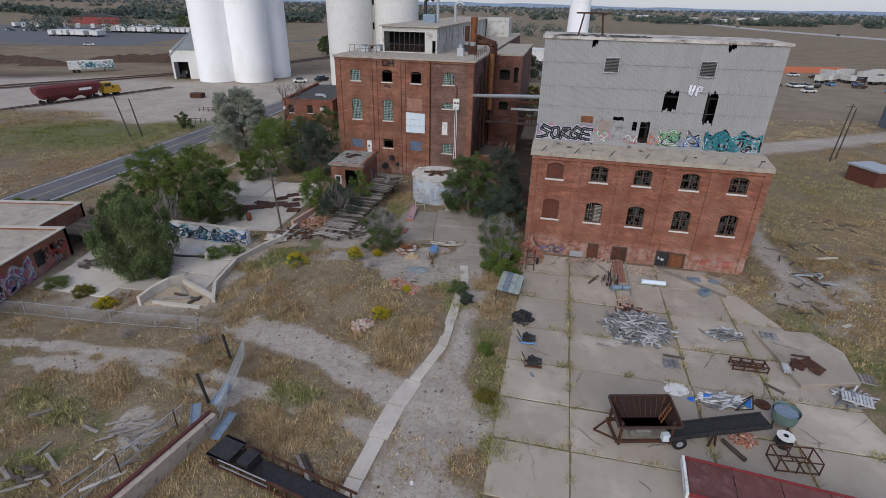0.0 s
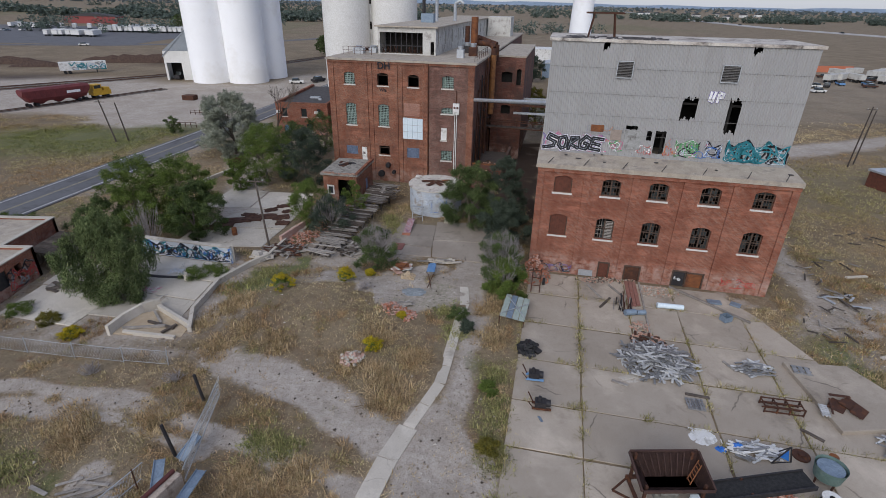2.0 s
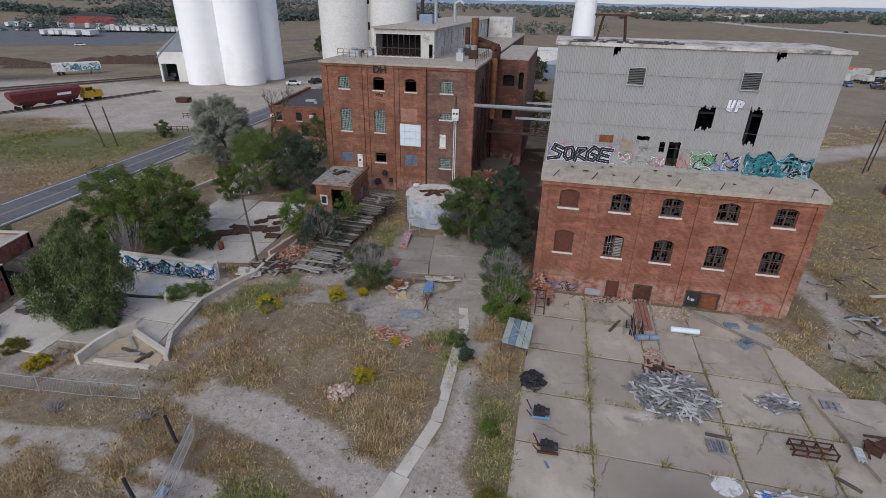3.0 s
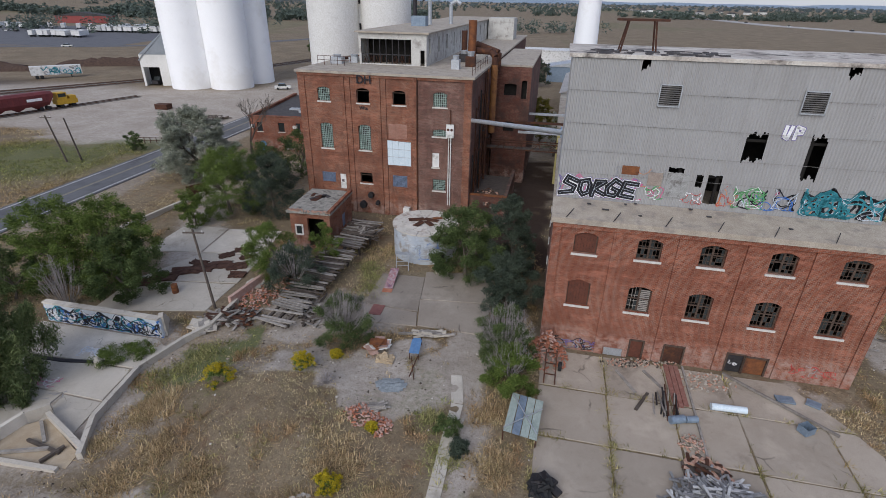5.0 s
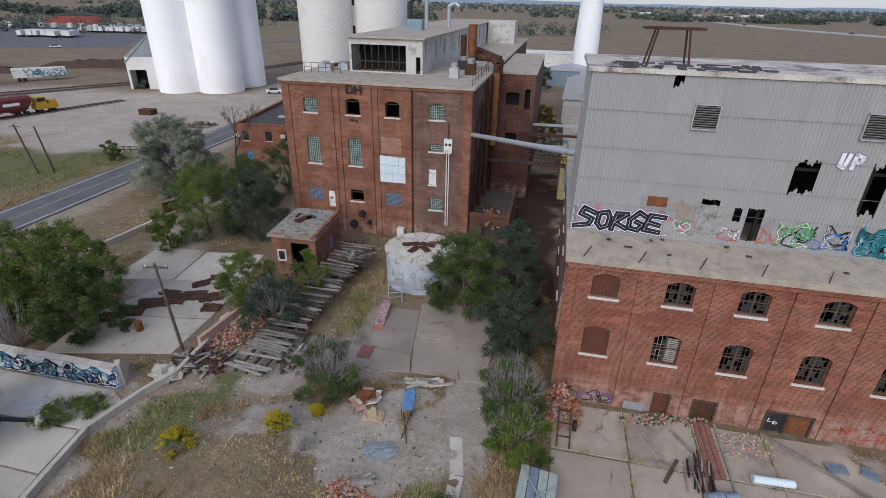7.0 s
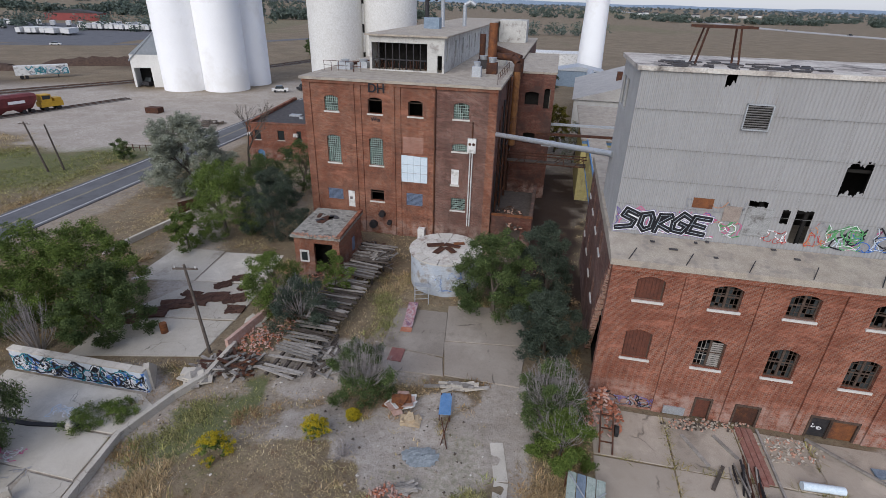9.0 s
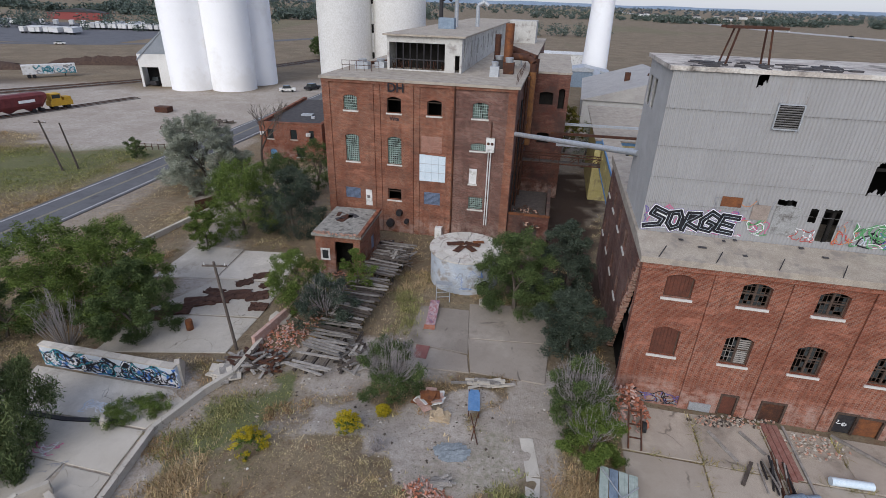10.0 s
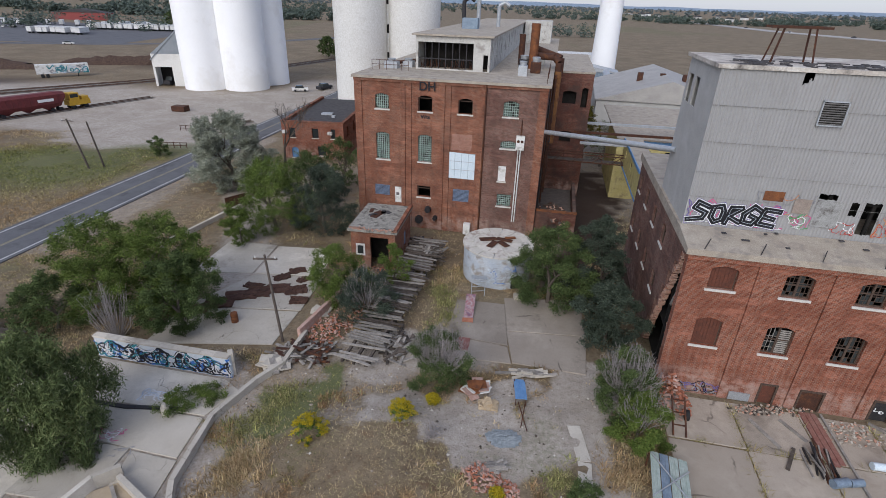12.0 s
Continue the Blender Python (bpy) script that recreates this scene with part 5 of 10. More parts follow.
part("interior_shade_wall", bm, M_BLACK, YB)
bm = B(); box(bm, -0.05, -0.08, 8.2, 22.05, -0.01, 8.6)
part("trim", bm, M_BLUE, YB)

# small brick shed before the process building
M_SHED_ROOF = mottled("lichened_roof", (0.20, 0.19, 0.165), (0.34, 0.32, 0.28), 2.2, 0.95, grain=9, bump=0.7, stain=(0.09, 0.08, 0.07), stain_scale=1.6)
SH = thing("brick_shed", T(-16.0, 68.9, 0) @ Rz(-9), "small ruined brick shed with a crumbling concrete roof", "shed")
bm = B(); wall_mesh(bm, 4.6, 0, 4.3, 0.35, [(0.55, 1.7, 1.4, 2.8, 0), (2.0, 0.2, 3.9, 3.7, 0)]); wall_mesh(bm, 6.6, 0, 4.3, 0.35, [(3.4, 1.2, 4.4, 2.8, 0)], T(4.6, 0.35, 0) @ Rz(90)); wall_mesh(bm, 6.6, 0, 4.3, 0.35, [], T(0, 6.95, 0) @ Rz(-90))
part("wall", bm, M_BRICK_OLD, SH)
bm = B(); box(bm, -0.25, -0.3, 4.304, 4.85, 7.0, 4.55)
part("roof", bm, M_SHED_ROOF, SH, "crumbling stained concrete roof slab")
bm = B(); box(bm, 4.5, -0.3, 4.554, 4.86, 7.0, 4.8)
part("parapet", bm, M_BRICK_OLD, SH)
rr = random.Random(14)
for k in range(34):
    # broken bricks along the ragged front
    bm = B(); box(bm, -0.14, -0.07, -0.045, 0.14, 0.07, 0.045)
    part("brick", bm, M_BRICK_END, SH, place=T(rr.uniform(-0.1, 4.7), rr.uniform(-0.34, 0.2), 4.60) @ Matrix.Rotation(rr.uniform(0, 3.1), 4, "Z"))
for k in range(6):
    bm = B(); box(bm, 0, 0, 0, rr.uniform(0.5, 1.3), rr.uniform(0.3, 0.9), 0.06)
    part("roof_scrap", bm, M_RUST if k % 2 else M_ROOF_DARK, SH, place=T(rr.uniform(0.3, 3.2), rr.uniform(3.0, 6.0), 4.556) @ Matrix.Rotation(rr.uniform(0, 3.1), 4, "Z"))
# added near-black screen paints the shade inside the doorway
bm = B(); box(bm, 0.5, 2.6, 0.05, 4.1, 2.7, 4.2)
part("interior_shade_wall", bm, M_BLACK, SH)
bm = B(); box(bm, 0.5, -0.06, 1.6, 1.45, -0.004, 2.9)
part("window_frame", bm, M_WHITE, SH)
bm = B(); box(bm, 0.68, -0.07, 1.8, 1.28, -0.062, 2.7)
part("pane", bm, M_GLASS, SH)
bm = B(); box(bm, 4.51, 3.75, 1.2, 4.54, 4.75, 2.8)
part("shutter", bm, M_SHUTTER, SH)

# round tank
TK = thing("round_tank", T(-1.05, 68.7, 0) @ Matrix.Diagonal((1.105, 1.105, 0.78, 1)), "round concrete tank with a cracked broken lid and pale blue wash", "tank")
bm = B(); tube(bm, (0, 0, -0.1), (0, 0, 4.25), 3.12, 3.12, 40)
part("wall", bm, mottled("blue_washed_concrete", (0.36, 0.40, 0.45), (0.47, 0.49, 0.51), 0.9, 0.85, grain=12, stain=(0.30, 0.27, 0.24), stain_scale=0.8), TK)
rnd = random.Random(2)
M_LID = mottled("cracked_lid", (0.52, 0.48, 0.42), (0.60, 0.56, 0.50), 1, 0.9, grain=15, random_shift=0.08, stain=(0.36, 0.30, 0.25), stain_scale=1.0)
for ring, (r0, r1, n) in enumerate(((1.25, 2.25, 9), (2.29, 3.25, 14))):
    for k in range(n):
        a0, a1 = math.tau * k / n + 0.012, math.tau * (k + 1) / n - 0.012
        bm = B()
        prism(bm, [(r0 * math.cos(a0), r0 * math.sin(a0)), (r1 * math.cos(a0), r1 * math.sin(a0)), (r1 * math.cos((a0 + a1) / 2), r1 * math.sin((a0 + a1) / 2)), (r1 * math.cos(a1), r1 * math.sin(a1)), (r0 * math.cos(a1), r0 * math.sin(a1))], 4.26, 4.42 + rnd.uniform(0, 0.03))
        part("lid_slab", bm, M_LID, TK)
bm = B(); tube(bm, (0, 0, 4.252), (0, 0, 4.36), 1.22, 1.22, 16)
part("lid_centre", bm, M_LID, TK)
for k, (x, y, a, l, w) in enumerate(((-0.9, 0.6, 10, 1.6, 0.7), (0.6, 0.5, -25, 1.5, 0.6), (-0.6, -0.5, 60, 1.4, 0.6), (0.4, -0.4, -60, 1.3, 0.6), (1.2, 0.9, 5, 1.0, 0.5))):
    bm = B(); box(bm, -l / 2, -w / 2, 0, l / 2, w / 2, 0.05)
    part("rust_plate", bm, M_RUST_ORANGE if k == 4 else M_RUST, TK, place=T(x, y, 4.46 + 0.01 * k) @ Rz(a))
# doorway drawn as a near-black block: the shade inside is painted
bm = B()
box(bm, -0.5, -3.3, 0.1, 0.5, -3.05, 1.2); tube(bm, (0, -3.3, 1.2), (0, -3.05, 1.2), 0.5, 0.5, 16)
part("doorway", bm, M_BLACK, TK, "arched doorway, shade inside painted near black", place=Rz(28))
for s in range(3):
    scrawl(TK, Rz(-18 + 16 * s) @ T(0, -3.13, 0), -0.6, 0.8, 0.6, 3.2, [("grey", 3, 0.05), ("blue", 2, 0.04), ("pale", 3, 0.05)], 40 + s)

# timber trestle deck, plank by plank
TR = thing("timber_trestle", T(-12.9, 52.2, 0), "collapsing trestle of weathered grey timber planks", "trestle")
a3, b3 = Vector((-0.4, 0.6, 0.7)), Vector((5.1, 20.0, 1.95))
rnd = random.Random(9)
ax = (b3 - a3).normalized()
px = Vector((ax.y, -ax.x, 0)).normalized()
plank = [mesh_of((lambda b: (box(b, -1.7 - 0.15 * k, -0.095, -0.05, 1.6 + 0.12 * k, 0.095, 0.05), b)[1])(B()), "plank", m) for k, m in enumerate((M_WOOD_GREY, M_WOOD_GREY, M_WOOD_DARK))]
n = 72
for k in range(n):
    if rnd.random() < (0.10 if k > 12 else 0.18):
        continue
    p = a3 + (b3 - a3) * (k + 0.5) / n
    mt = plank[0] if k < 14 and rnd.random() < 0.8 else plank[rnd.choice((1, 1, 2, 2))]
    q = Matrix(((px.x, ax.x, 0, 0), (px.y, ax.y, 0, 0), (0, ax.z, 1, 0), (0, 0, 0, 1)))
    part("plank", mt, None, TR, place=T(*p) @ q @ T(rnd.uniform(-0.25, 0.25), 0, rnd.uniform(0, 0.06)) @ Rz(rnd.uniform(-7, 7)))
for s in (-0.95, 0.0, 0.95):
    bm = B(); beam(bm, a3 + px * s + Vector((0, 0, -0.17)), b3 + px * s + Vector((0, 0, -0.17)), 0.2, 0.2)
    part("stringer", bm, M_WOOD_DARK, TR)
for k in range(7):
    p = a3 + (b3 - a3) * (k + 0.3) / 7
    for s in (-0.9, 0.9):
        bm = B(); beam(bm, Vector((p.x + px.x * s, p.y + px.y * s, -0.05)), Vector((p.x + px.x * s, p.y + px.y * s, p.z - 0.28)), 0.22)
        part("post", bm, M_WOOD_DARK, TR)

# painted wall with its splayed end, low walls of the sunken yard and the pit
GW = thing("graffiti_wall", T(-22.0, 51.5, 0) @ Rz(168.5), "low concrete wall covered in blue and black graffiti", "wall")
bm = B(); box(bm, 0, -0.35, -0.05, 11.3, 0.0, 1.75)
part("wall", bm, mottled("painted_concrete", (0.50, 0.55, 0.60), (0.60, 0.62, 0.64), 1.0, 0.85, grain=15), GW)
for k in range(10):
    bm = B(); box(bm, 0.02 + 1.13 * k, -0.45, 1.754, 1.12 + 1.13 * k, 0.1, 1.88)
    part("coping", bm, M_CONC_PALE, GW)
WF = Rz(180) @ T(-11.3, -0.004, 0)
r = random.Random(17)
scrawl(GW, WF, 0.1, 0.1, 11.2, 1.65, [("pale", 30, 0.3), ("blue", 46, 0.16), ("black", 60, 0.13), ("white", 40, 0.08), ("teal", 18, 0.10), ("black", 26, 0.08)], 18)
bm = B()
v = [bm.verts.new(p) for p in [(x, y, z) for x in (0.0, -0.35) for y, z in ((-0.3, -0.05), (-0.3, 1.9), (-0.9, 1.95), (-2.9, 0.2), (-2.9, -0.05))]]
for f in ((0, 1, 2, 3, 4), (9, 8, 7, 6, 5)):
    bm.faces.new([v[i] for i in f])
for i in range(5):
    bm.faces.new((v[i], v[(i + 1) % 5], v[5 + (i + 1) % 5], v[5 + i]))
part("splayed_end", bm, M_CONC_PALE, GW, "sloping end wall with splashed paint", place=T(-0.02, 0.05, 0) @ Rz(35))
LW = thing("retaining_kerb", T(0, 0, 0), "low crumbling concrete retaining kerb", "wall")
lp = [(-20.8, 39.2), (-21.9, 42.3), (-21.7, 47.4), (-20.0, 51.0), (-18.6, 53.0), (-17.9, 57.0)]
for (ax_, ay), (bx, by) in zip(lp, lp[1:]):
    bm = B(); beam(bm, (ax_, ay, 0.22), (bx, by, 0.22), 0.32, 0.6)
    part("length", bm, M_CONC_PALE, LW)
PIT = thing("concrete_pit", T(0, 0, 0), "open concrete pit with pale curved walls and loose timbers", "pit")
pp = [(-27.2, 38.6), (-26.9, 40.4), (-26.2, 42.1), (-25.0, 42.9)]
for (ax_, ay), (bx, by) in zip(pp, pp[1:]):
    bm = B(); beam(bm, (ax_, ay, 0.42), (bx, by, 0.42), 0.3, 0.95)
    part("wall_length", bm, M_CONC_PALE, PIT)
bm = B(); beam(bm, (-25.0, 42.5, 0.25), (-20.9, 39.7, 0.25), 0.3, 0.6)
part("wall_length", bm, M_CONC_PALE, PIT)
bm = B(); beam(bm, (-26.2, 39.0, 0.1), (-21.6, 38.3, 0.1), 0.3, 0.3)
part("wall_length", bm, M_CONC_PALE, PIT)
bm = B(); prism(bm, [(-27, 38.8), (-21.2, 38.5), (-21.2, 39.6), (-25.0, 42.4), (-26.5, 41.6)], -0.05, 0.06)
part("pit_floor", bm, mottled("sandy_floor", (0.36, 0.28, 0.19), (0.44, 0.36, 0.26), 1, 0.95), PIT)
for k, (x, y, a, l) in enumerate(((-24.5, 41.2, -50, 2.2), (-23.6, 40.0, -20, 2.8), (-24.8, 39.6, 8, 3.4), (-22.6, 39.4, 60, 1.4))):
    bm = B(); box(bm, -l / 2, -0.1, 0.06, l / 2, 0.1, 0.24)
    part("timber", bm, M_WOOD_DARK if k % 2 else M_WOOD_GREY, PIT, place=T(x, y, 0.02 * k) @ Rz(a))
scr = thing("floor_graffiti", T(-27, 46, 0.045) , "pink and white scrawls sprayed on the concrete", "graffiti")
flat = Matrix.Rotation(radians(-90), 4, "X")
scrawl(scr, flat, -2.6, -0.6, 0.2, 0.5, [("pink", 7, 0.06), ("white", 6, 0.05)], 51)
scrawl(scr, flat, -0.5, 3.0, 1.6, 4.2, [("white", 9, 0.07), ("pale", 6, 0.06)], 52)
scrawl(scr, flat, 0.2, -1.8, 1.4, -1.0, [("grey", 5, 0.05)], 53)

# left-hand ruined brick building
LB = thing("low_brick_ruin", T(0, 0, 0), "low flat-roofed brick building with crumbling parapets and graffiti", "outbuilding")
bm = B(); wall_mesh(bm, 18.3, 0, 3.1, 0.35, [(6.6, 0.1, 9.0, 2.2, 0), (13.4, 0.9, 14.6, 2.5, 0), (15.6, 1.0, 16.4, 2.4, 0)], T(-39.6, 30, 0) @ Rz(90))
wall_mesh(bm, 14.4, 0, 3.1, 0.35, [], T(-39.6, 48.3, 0) @ Rz(180)); wall_mesh(bm, 14.4, 0, 3.1, 0.35, [], T(-54, 30, 0))
part("wall", bm, M_BRICK, LB)
bm = B(); box(bm, -54, 30.36, 2.75, -39.96, 47.94, 2.9)
part("roof", bm, M_ROOF, LB, "patched pale flat roof")
bm = B(); box(bm, -54.1, 47.9, 3.104, -39.55, 48.36, 3.2); box(bm, -40.0, 30, 3.106, -39.55, 47.9, 3.2)
part("coping", bm, M_CONC_PALE, LB)
bm = B(); wall_mesh(bm, 7.0, 0, 3.1, 0.35, [], T(-42.5, 48.4, 0) @ Rz(90)); wall_mesh(bm, 11.5, 0, 3.1, 0.35, [], T(-42.5, 55.4, 0) @ Rz(180))
part("rear_wall", bm, M_BRICK, LB)
bm = B(); box(bm, -54, 48.4, 2.8, -42.85, 55.05, 2.95)
part("rear_roof", bm, M_ROOF, LB)
bm = B(); box(bm, -54.1, 55.0, 3.104, -42.45, 55.5, 3.2); box(bm, -42.9, 48.4, 3.106, -42.45, 55, 3.2)
part("coping", bm, M_CONC_PALE, LB)
# added near-black screen paints the ruin's indoor shade
bm = B(); box(bm, -45, 30.5, 0.05, -44.9, 47.8, 2.7)
part("interior_shade_wall", bm, M_BLACK, LB)
EW = T(-39.6, 30, 0) @ Rz(90) @ T(0, -0.005, 0)
scrawl(LB, EW, 9.3, 0.2, 12.8, 2.5, [("pale", 16, 0.2), ("violet", 12, 0.1), ("pink", 8, 0.08), ("white", 8, 0.06)], 61)
scrawl(LB, EW, 14.5, 0.3, 17.8, 2.3, [("grey", 8, 0.12), ("black", 8, 0.08), ("red", 8, 0.1)], 62)
bm = B(); box(bm, 6.5, -0.06, 0.05, 9.1, -0.01, 2.25)
part("shutter", bm, M_STEEL_DARK, LB, "dark painted shutter", place=EW)
scrawl(LB, EW @ T(0, -0.06, 0), 6.6, 0.2, 9.0, 2.1, [("white", 10, 0.07), ("pale", 8, 0.1), ("pink", 4, 0.07)], 63)
bm = B(); box(bm, 13.4, 0.1, 0.9, 14.6, 0.15, 2.5)
part("shutter", bm, M_STEEL_DARK, LB, place=EW)
LS = thing("plank_lean_to", T(-41.8, 49.6, 0), "sagging dark plank lean-to beside the ruin", "shed")
for k in range(9):
    bm = B(); box(bm, 0.2, 0.55 * k, 0, 3.2, 0.55 * k + 0.5, 0.07)
    part("roof_plank", bm, M_WOOD_DARK, LS, place=T(0, 0, 1.9) @ Matrix.Rotation(radians(7), 4, "Y"))
for x in (0.3, 3.0):
    bm = B()
    for k in range(12):
        box(bm, x, 0.4 * k, 0, x + 0.06, 0.4 * k + 0.36, 1.5)
    part("plank_wall", bm, M_WOOD_GREY, LS)


# ---- plants ----
def leaf_material(name, a, b, c):
    m = material(name, 0.7)
    g = Graph(m)
    geo = g.t.nodes.new("ShaderNodeNewGeometry")
    col = g.ramp(geo.outputs["Random Per Island"], [(0.0, a), (0.55, b), (1.0, c)])
    col = g.mix(g.ramp(g.noise(0.55, 4, 0.6), [(0.4, 0.0), (0.65, 0.75)]), col, tuple(0.6 * v for v in a))
    g.base(col)
    g.out.inputs["Specular IOR Level"].default_value = 0.15
    return m


LEAF_DARK = leaf_material("dark_leaves", (0.047, 0.075, 0.023), (0.091, 0.127, 0.042), (0.163, 0.202, 0.075))
LEAF_MID = leaf_material("mid_leaves", (0.068, 0.107, 0.021), (0.124, 0.176, 0.036), (0.221, 0.267, 0.072))
LEAF_WEEP = leaf_material("weeping_leaves", (0.075, 0.108, 0.039), (0.143, 0.183, 0.069), (0.261, 0.299, 0.131))
LEAF_BLUE = leaf_material("blue_green_leaves", (0.038, 0.054, 0.038), (0.069, 0.090, 0.062), (0.122, 0.146, 0.104))
LEAF_SILVER = leaf_material("silver_leaves", (0.22, 0.235, 0.17), (0.33, 0.35, 0.27), (0.45, 0.465, 0.37))
LEAF_YELLOW = leaf_material("yellow_flowers", (0.36, 0.27, 0.012), (0.60, 0.46, 0.025), (0.22, 0.21, 0.03))
LEAF_AUTUMN = leaf_material("turning_leaves", (0.10, 0.10, 0.02), (0.24, 0.19, 0.03), (0.12, 0.12, 0.04))


def leaf_cloud(name, centres, per, spread, size, mat, seed, droop=0.0):
    """Small two-triangle leaves scattered round many twig ends, as one crown."""
    rng = np.random.RandomState(seed)
    c = np.repeat(np.array(centres), per, 0)
    n = len(c)
    d = rng.normal(0, 1, (n, 3))
    d *= (spread * rng.rand(n) ** 0.5 / np.maximum(1e-6, np.linalg.norm(d, axis=1)))[:, None]
    d[:, 2] *= 0.75
    if droop:
        d[:, 2] -= droop * rng.rand(n) ** 1.5
    p = c + d
    p[:, 2] = np.maximum(p[:, 2], 0.08)
    a = rng.normal(0, 1, (n, 3))
    a[:, 2] = a[:, 2] * 0.6 - (1.2 if droop else 0.0)
    a /= np.linalg.norm(a, axis=1)[:, None]
    b = np.cross(a, rng.normal(0, 1, (n, 3)))
    b /= np.maximum(1e-6, np.linalg.norm(b, axis=1))[:, None]
    s = size * (0.6 + 0.8 * rng.rand(n))[:, None]
    wd = 0.16 if droop else 0.36
    q = np.stack([p - a * s, p + b * s * wd, p + a * s, p - b * s * wd], 1).reshape(-1, 3)
    me = bpy.data.meshes.new(name)
    me.from_pydata(q.tolist(), [], np.arange(4 * n).reshape(-1, 4).tolist())
    me.materials.append(mat)
    return me


def tree(name, x, y, h, r, leaf, seed, label, category="tree", low=0.15, leaves=5200, size=0.16, droop=0.0, bare=0, trunks=1):
    """Trunks with forking limbs, and a crown of leaf clumps hung on the limb ends."""
    rng = random.Random(seed)
    t = thing(name, T(x, y, zground(x, y) - 0.05), label, category)
    bm = B()
    ends = []

    def grow(p, d, length, rad, level):
        q = p + d * length
        tube(bm, p, q, rad, rad * 0.62, 6 if level < 2 else 4, False)
        if level >= 3:
            ends.append(q)
            return
        for _ in range(3 if level < 2 else 2):
            nd = (d + Vector((rng.uniform(-1, 1), rng.uniform(-1, 1), rng.uniform(-0.25, 0.6))) * 0.75).normalized()
            grow(q, nd, length * rng.uniform(0.6, 0.85), rad * 0.6, level + 1)
        ends.append(q)
    for k in range(trunks):
        off = Vector((rng.uniform(-0.3, 0.3) * r * (trunks > 1), rng.uniform(-0.3, 0.3) * r * (trunks > 1), 0))
        grow(off, Vector((rng.uniform(-0.2, 0.2), rng.uniform(-0.2, 0.2), 1)).normalized(), h * 0.26, 0.028 * h / trunks ** 0.5, 0)
    part("trunk", bm, M_BARK, t)
    # sprays on many lobes of an uneven dome, denser outside than inside
    lobes = []
    n_lobe = max(16, int(9 * r))
    for k in range(n_lobe):
        f = low + (1 - low) * (k + rng.random()) / n_lobe
        wide = r * (0.78 + 0.22 * f / 0.4 if f < 0.4 else max(0.0, 1 - ((f - 0.4) / 0.6) ** 2) ** 0.5)
        a, q = k * 2.4 + rng.uniform(-0.5, 0.5), rng.uniform(0.35, 0.86)
        lobes.append((wide * q * math.cos(a), wide * q * math.sin(a), h * f * 0.92, rng.uniform(0.20, 0.36) * r * (0.65 + 0.35 * (1 - f))))
    cl = []
    for lx, ly, lz, lr in lobes:
        for k in range(3):
            # shoots that break the outline
            d = Vector((lx / r + rng.gauss(0, 0.5), ly / r + rng.gauss(0, 0.5), rng.uniform(-0.1, 0.9))).normalized()
            for j in range(3):
                cl.append(Vector((lx, ly, lz)) + d * lr * (0.85 + 0.22 * j))
        for k in range(12):
            v = Vector((rng.gauss(0, 1) + lx / r, rng.gauss(0, 1) + ly / r, rng.gauss(0.2, 0.8))).normalized() * lr * rng.uniform(0.55, 1.05)
            cl.append(Vector((lx + v.x, ly + v.y, min(h, lz + v.z * 0.8))))
    cl += [e for e in ends if e.z < h and math.hypot(e.x, e.y) < r]
    cl = [Vector((p.x, p.y, max(0.1, p.z))) for p in cl]
    me = leaf_cloud("crown", [tuple(p) for p in cl], max(4, int(3.2 * leaves) // len(cl)), 0.075 * r + 0.15, size * (0.56 if not droop else 1.05), leaf, seed, droop)
    part("crown", me, None, t)
    if bare:
        bm = B()
        for k in range(bare * 3):
            a, lean = rng.uniform(0, 6.28), rng.random() ** 0.6
            p = Vector((0.35 * r * lean * math.cos(a), 0.35 * r * lean * math.sin(a), h * rng.uniform(0.3, 0.55)))
            q = Vector((0.85 * r * lean * math.cos(a), 0.85 * r * lean * math.sin(a), h * (1.12 - 0.38 * lean * lean) * rng.uniform(0.85, 1.0)))
            c = (p + q) / 2 + Vector((0.12 * r * math.cos(a), 0.12 * r * math.sin(a), 0.05 * h))
            tube(bm, p, c, 0.018, 0.013, 3, False)
            tube(bm, c, q, 0.013, 0.005, 3, False)
            for _ in range(2):
                e = c.lerp(q, rng.random())
                tube(bm, e, e + Vector((rng.uniform(-0.3, 0.3), rng.uniform(-0.3, 0.3), rng.uniform(0.1, 0.4))), 0.009, 0.004, 3, False)
        part("dead_top", bm, M_DEADWOOD, t, "bare grey twigs")
    return t


def dead_bush(name, x, y, h, r, n, seed, label, category="shrub", mat=None):
    rng = random.Random(seed)
    t = thing(name, T(x, y, zground(x, y) - 0.05), label, category)
    bm = B()
    for k in range(n):
        a, lean = rng.uniform(0, 6.28), rng.uniform(0.05, 1.0) * r
        p0 = Vector((math.cos(a) * 0.2 * lean, math.sin(a) * 0.2 * lean, 0))
        p1 = Vector((math.cos(a) * lean * 0.7, math.sin(a) * lean * 0.7, h * rng.uniform(0.2, 0.65)))
        p2 = p1 + Vector((math.cos(a) * lean * 0.3 + rng.uniform(-0.2, 0.2), math.sin(a) * lean * 0.3 + rng.uniform(-0.2, 0.2), h * rng.uniform(0.2, 0.45)))
        tube(bm, p0, p1, 0.022 if n > 60 else 0.03, 0.014, 4, False)
        tube(bm, p1, p2, 0.022, 0.008, 3, False)
        for _ in range(5):
            f = rng.random()
            s = p1.lerp(p2, f)
            tube(bm, s, s + Vector((rng.uniform(-0.5, 0.5), rng.uniform(-0.5, 0.5), rng.uniform(0.1, 0.7))) * (0.12 * h + 0.25), 0.014, 0.005, 3, False)
    part("branchwork", bm, mat or M_DEADWOOD, t)
    return t


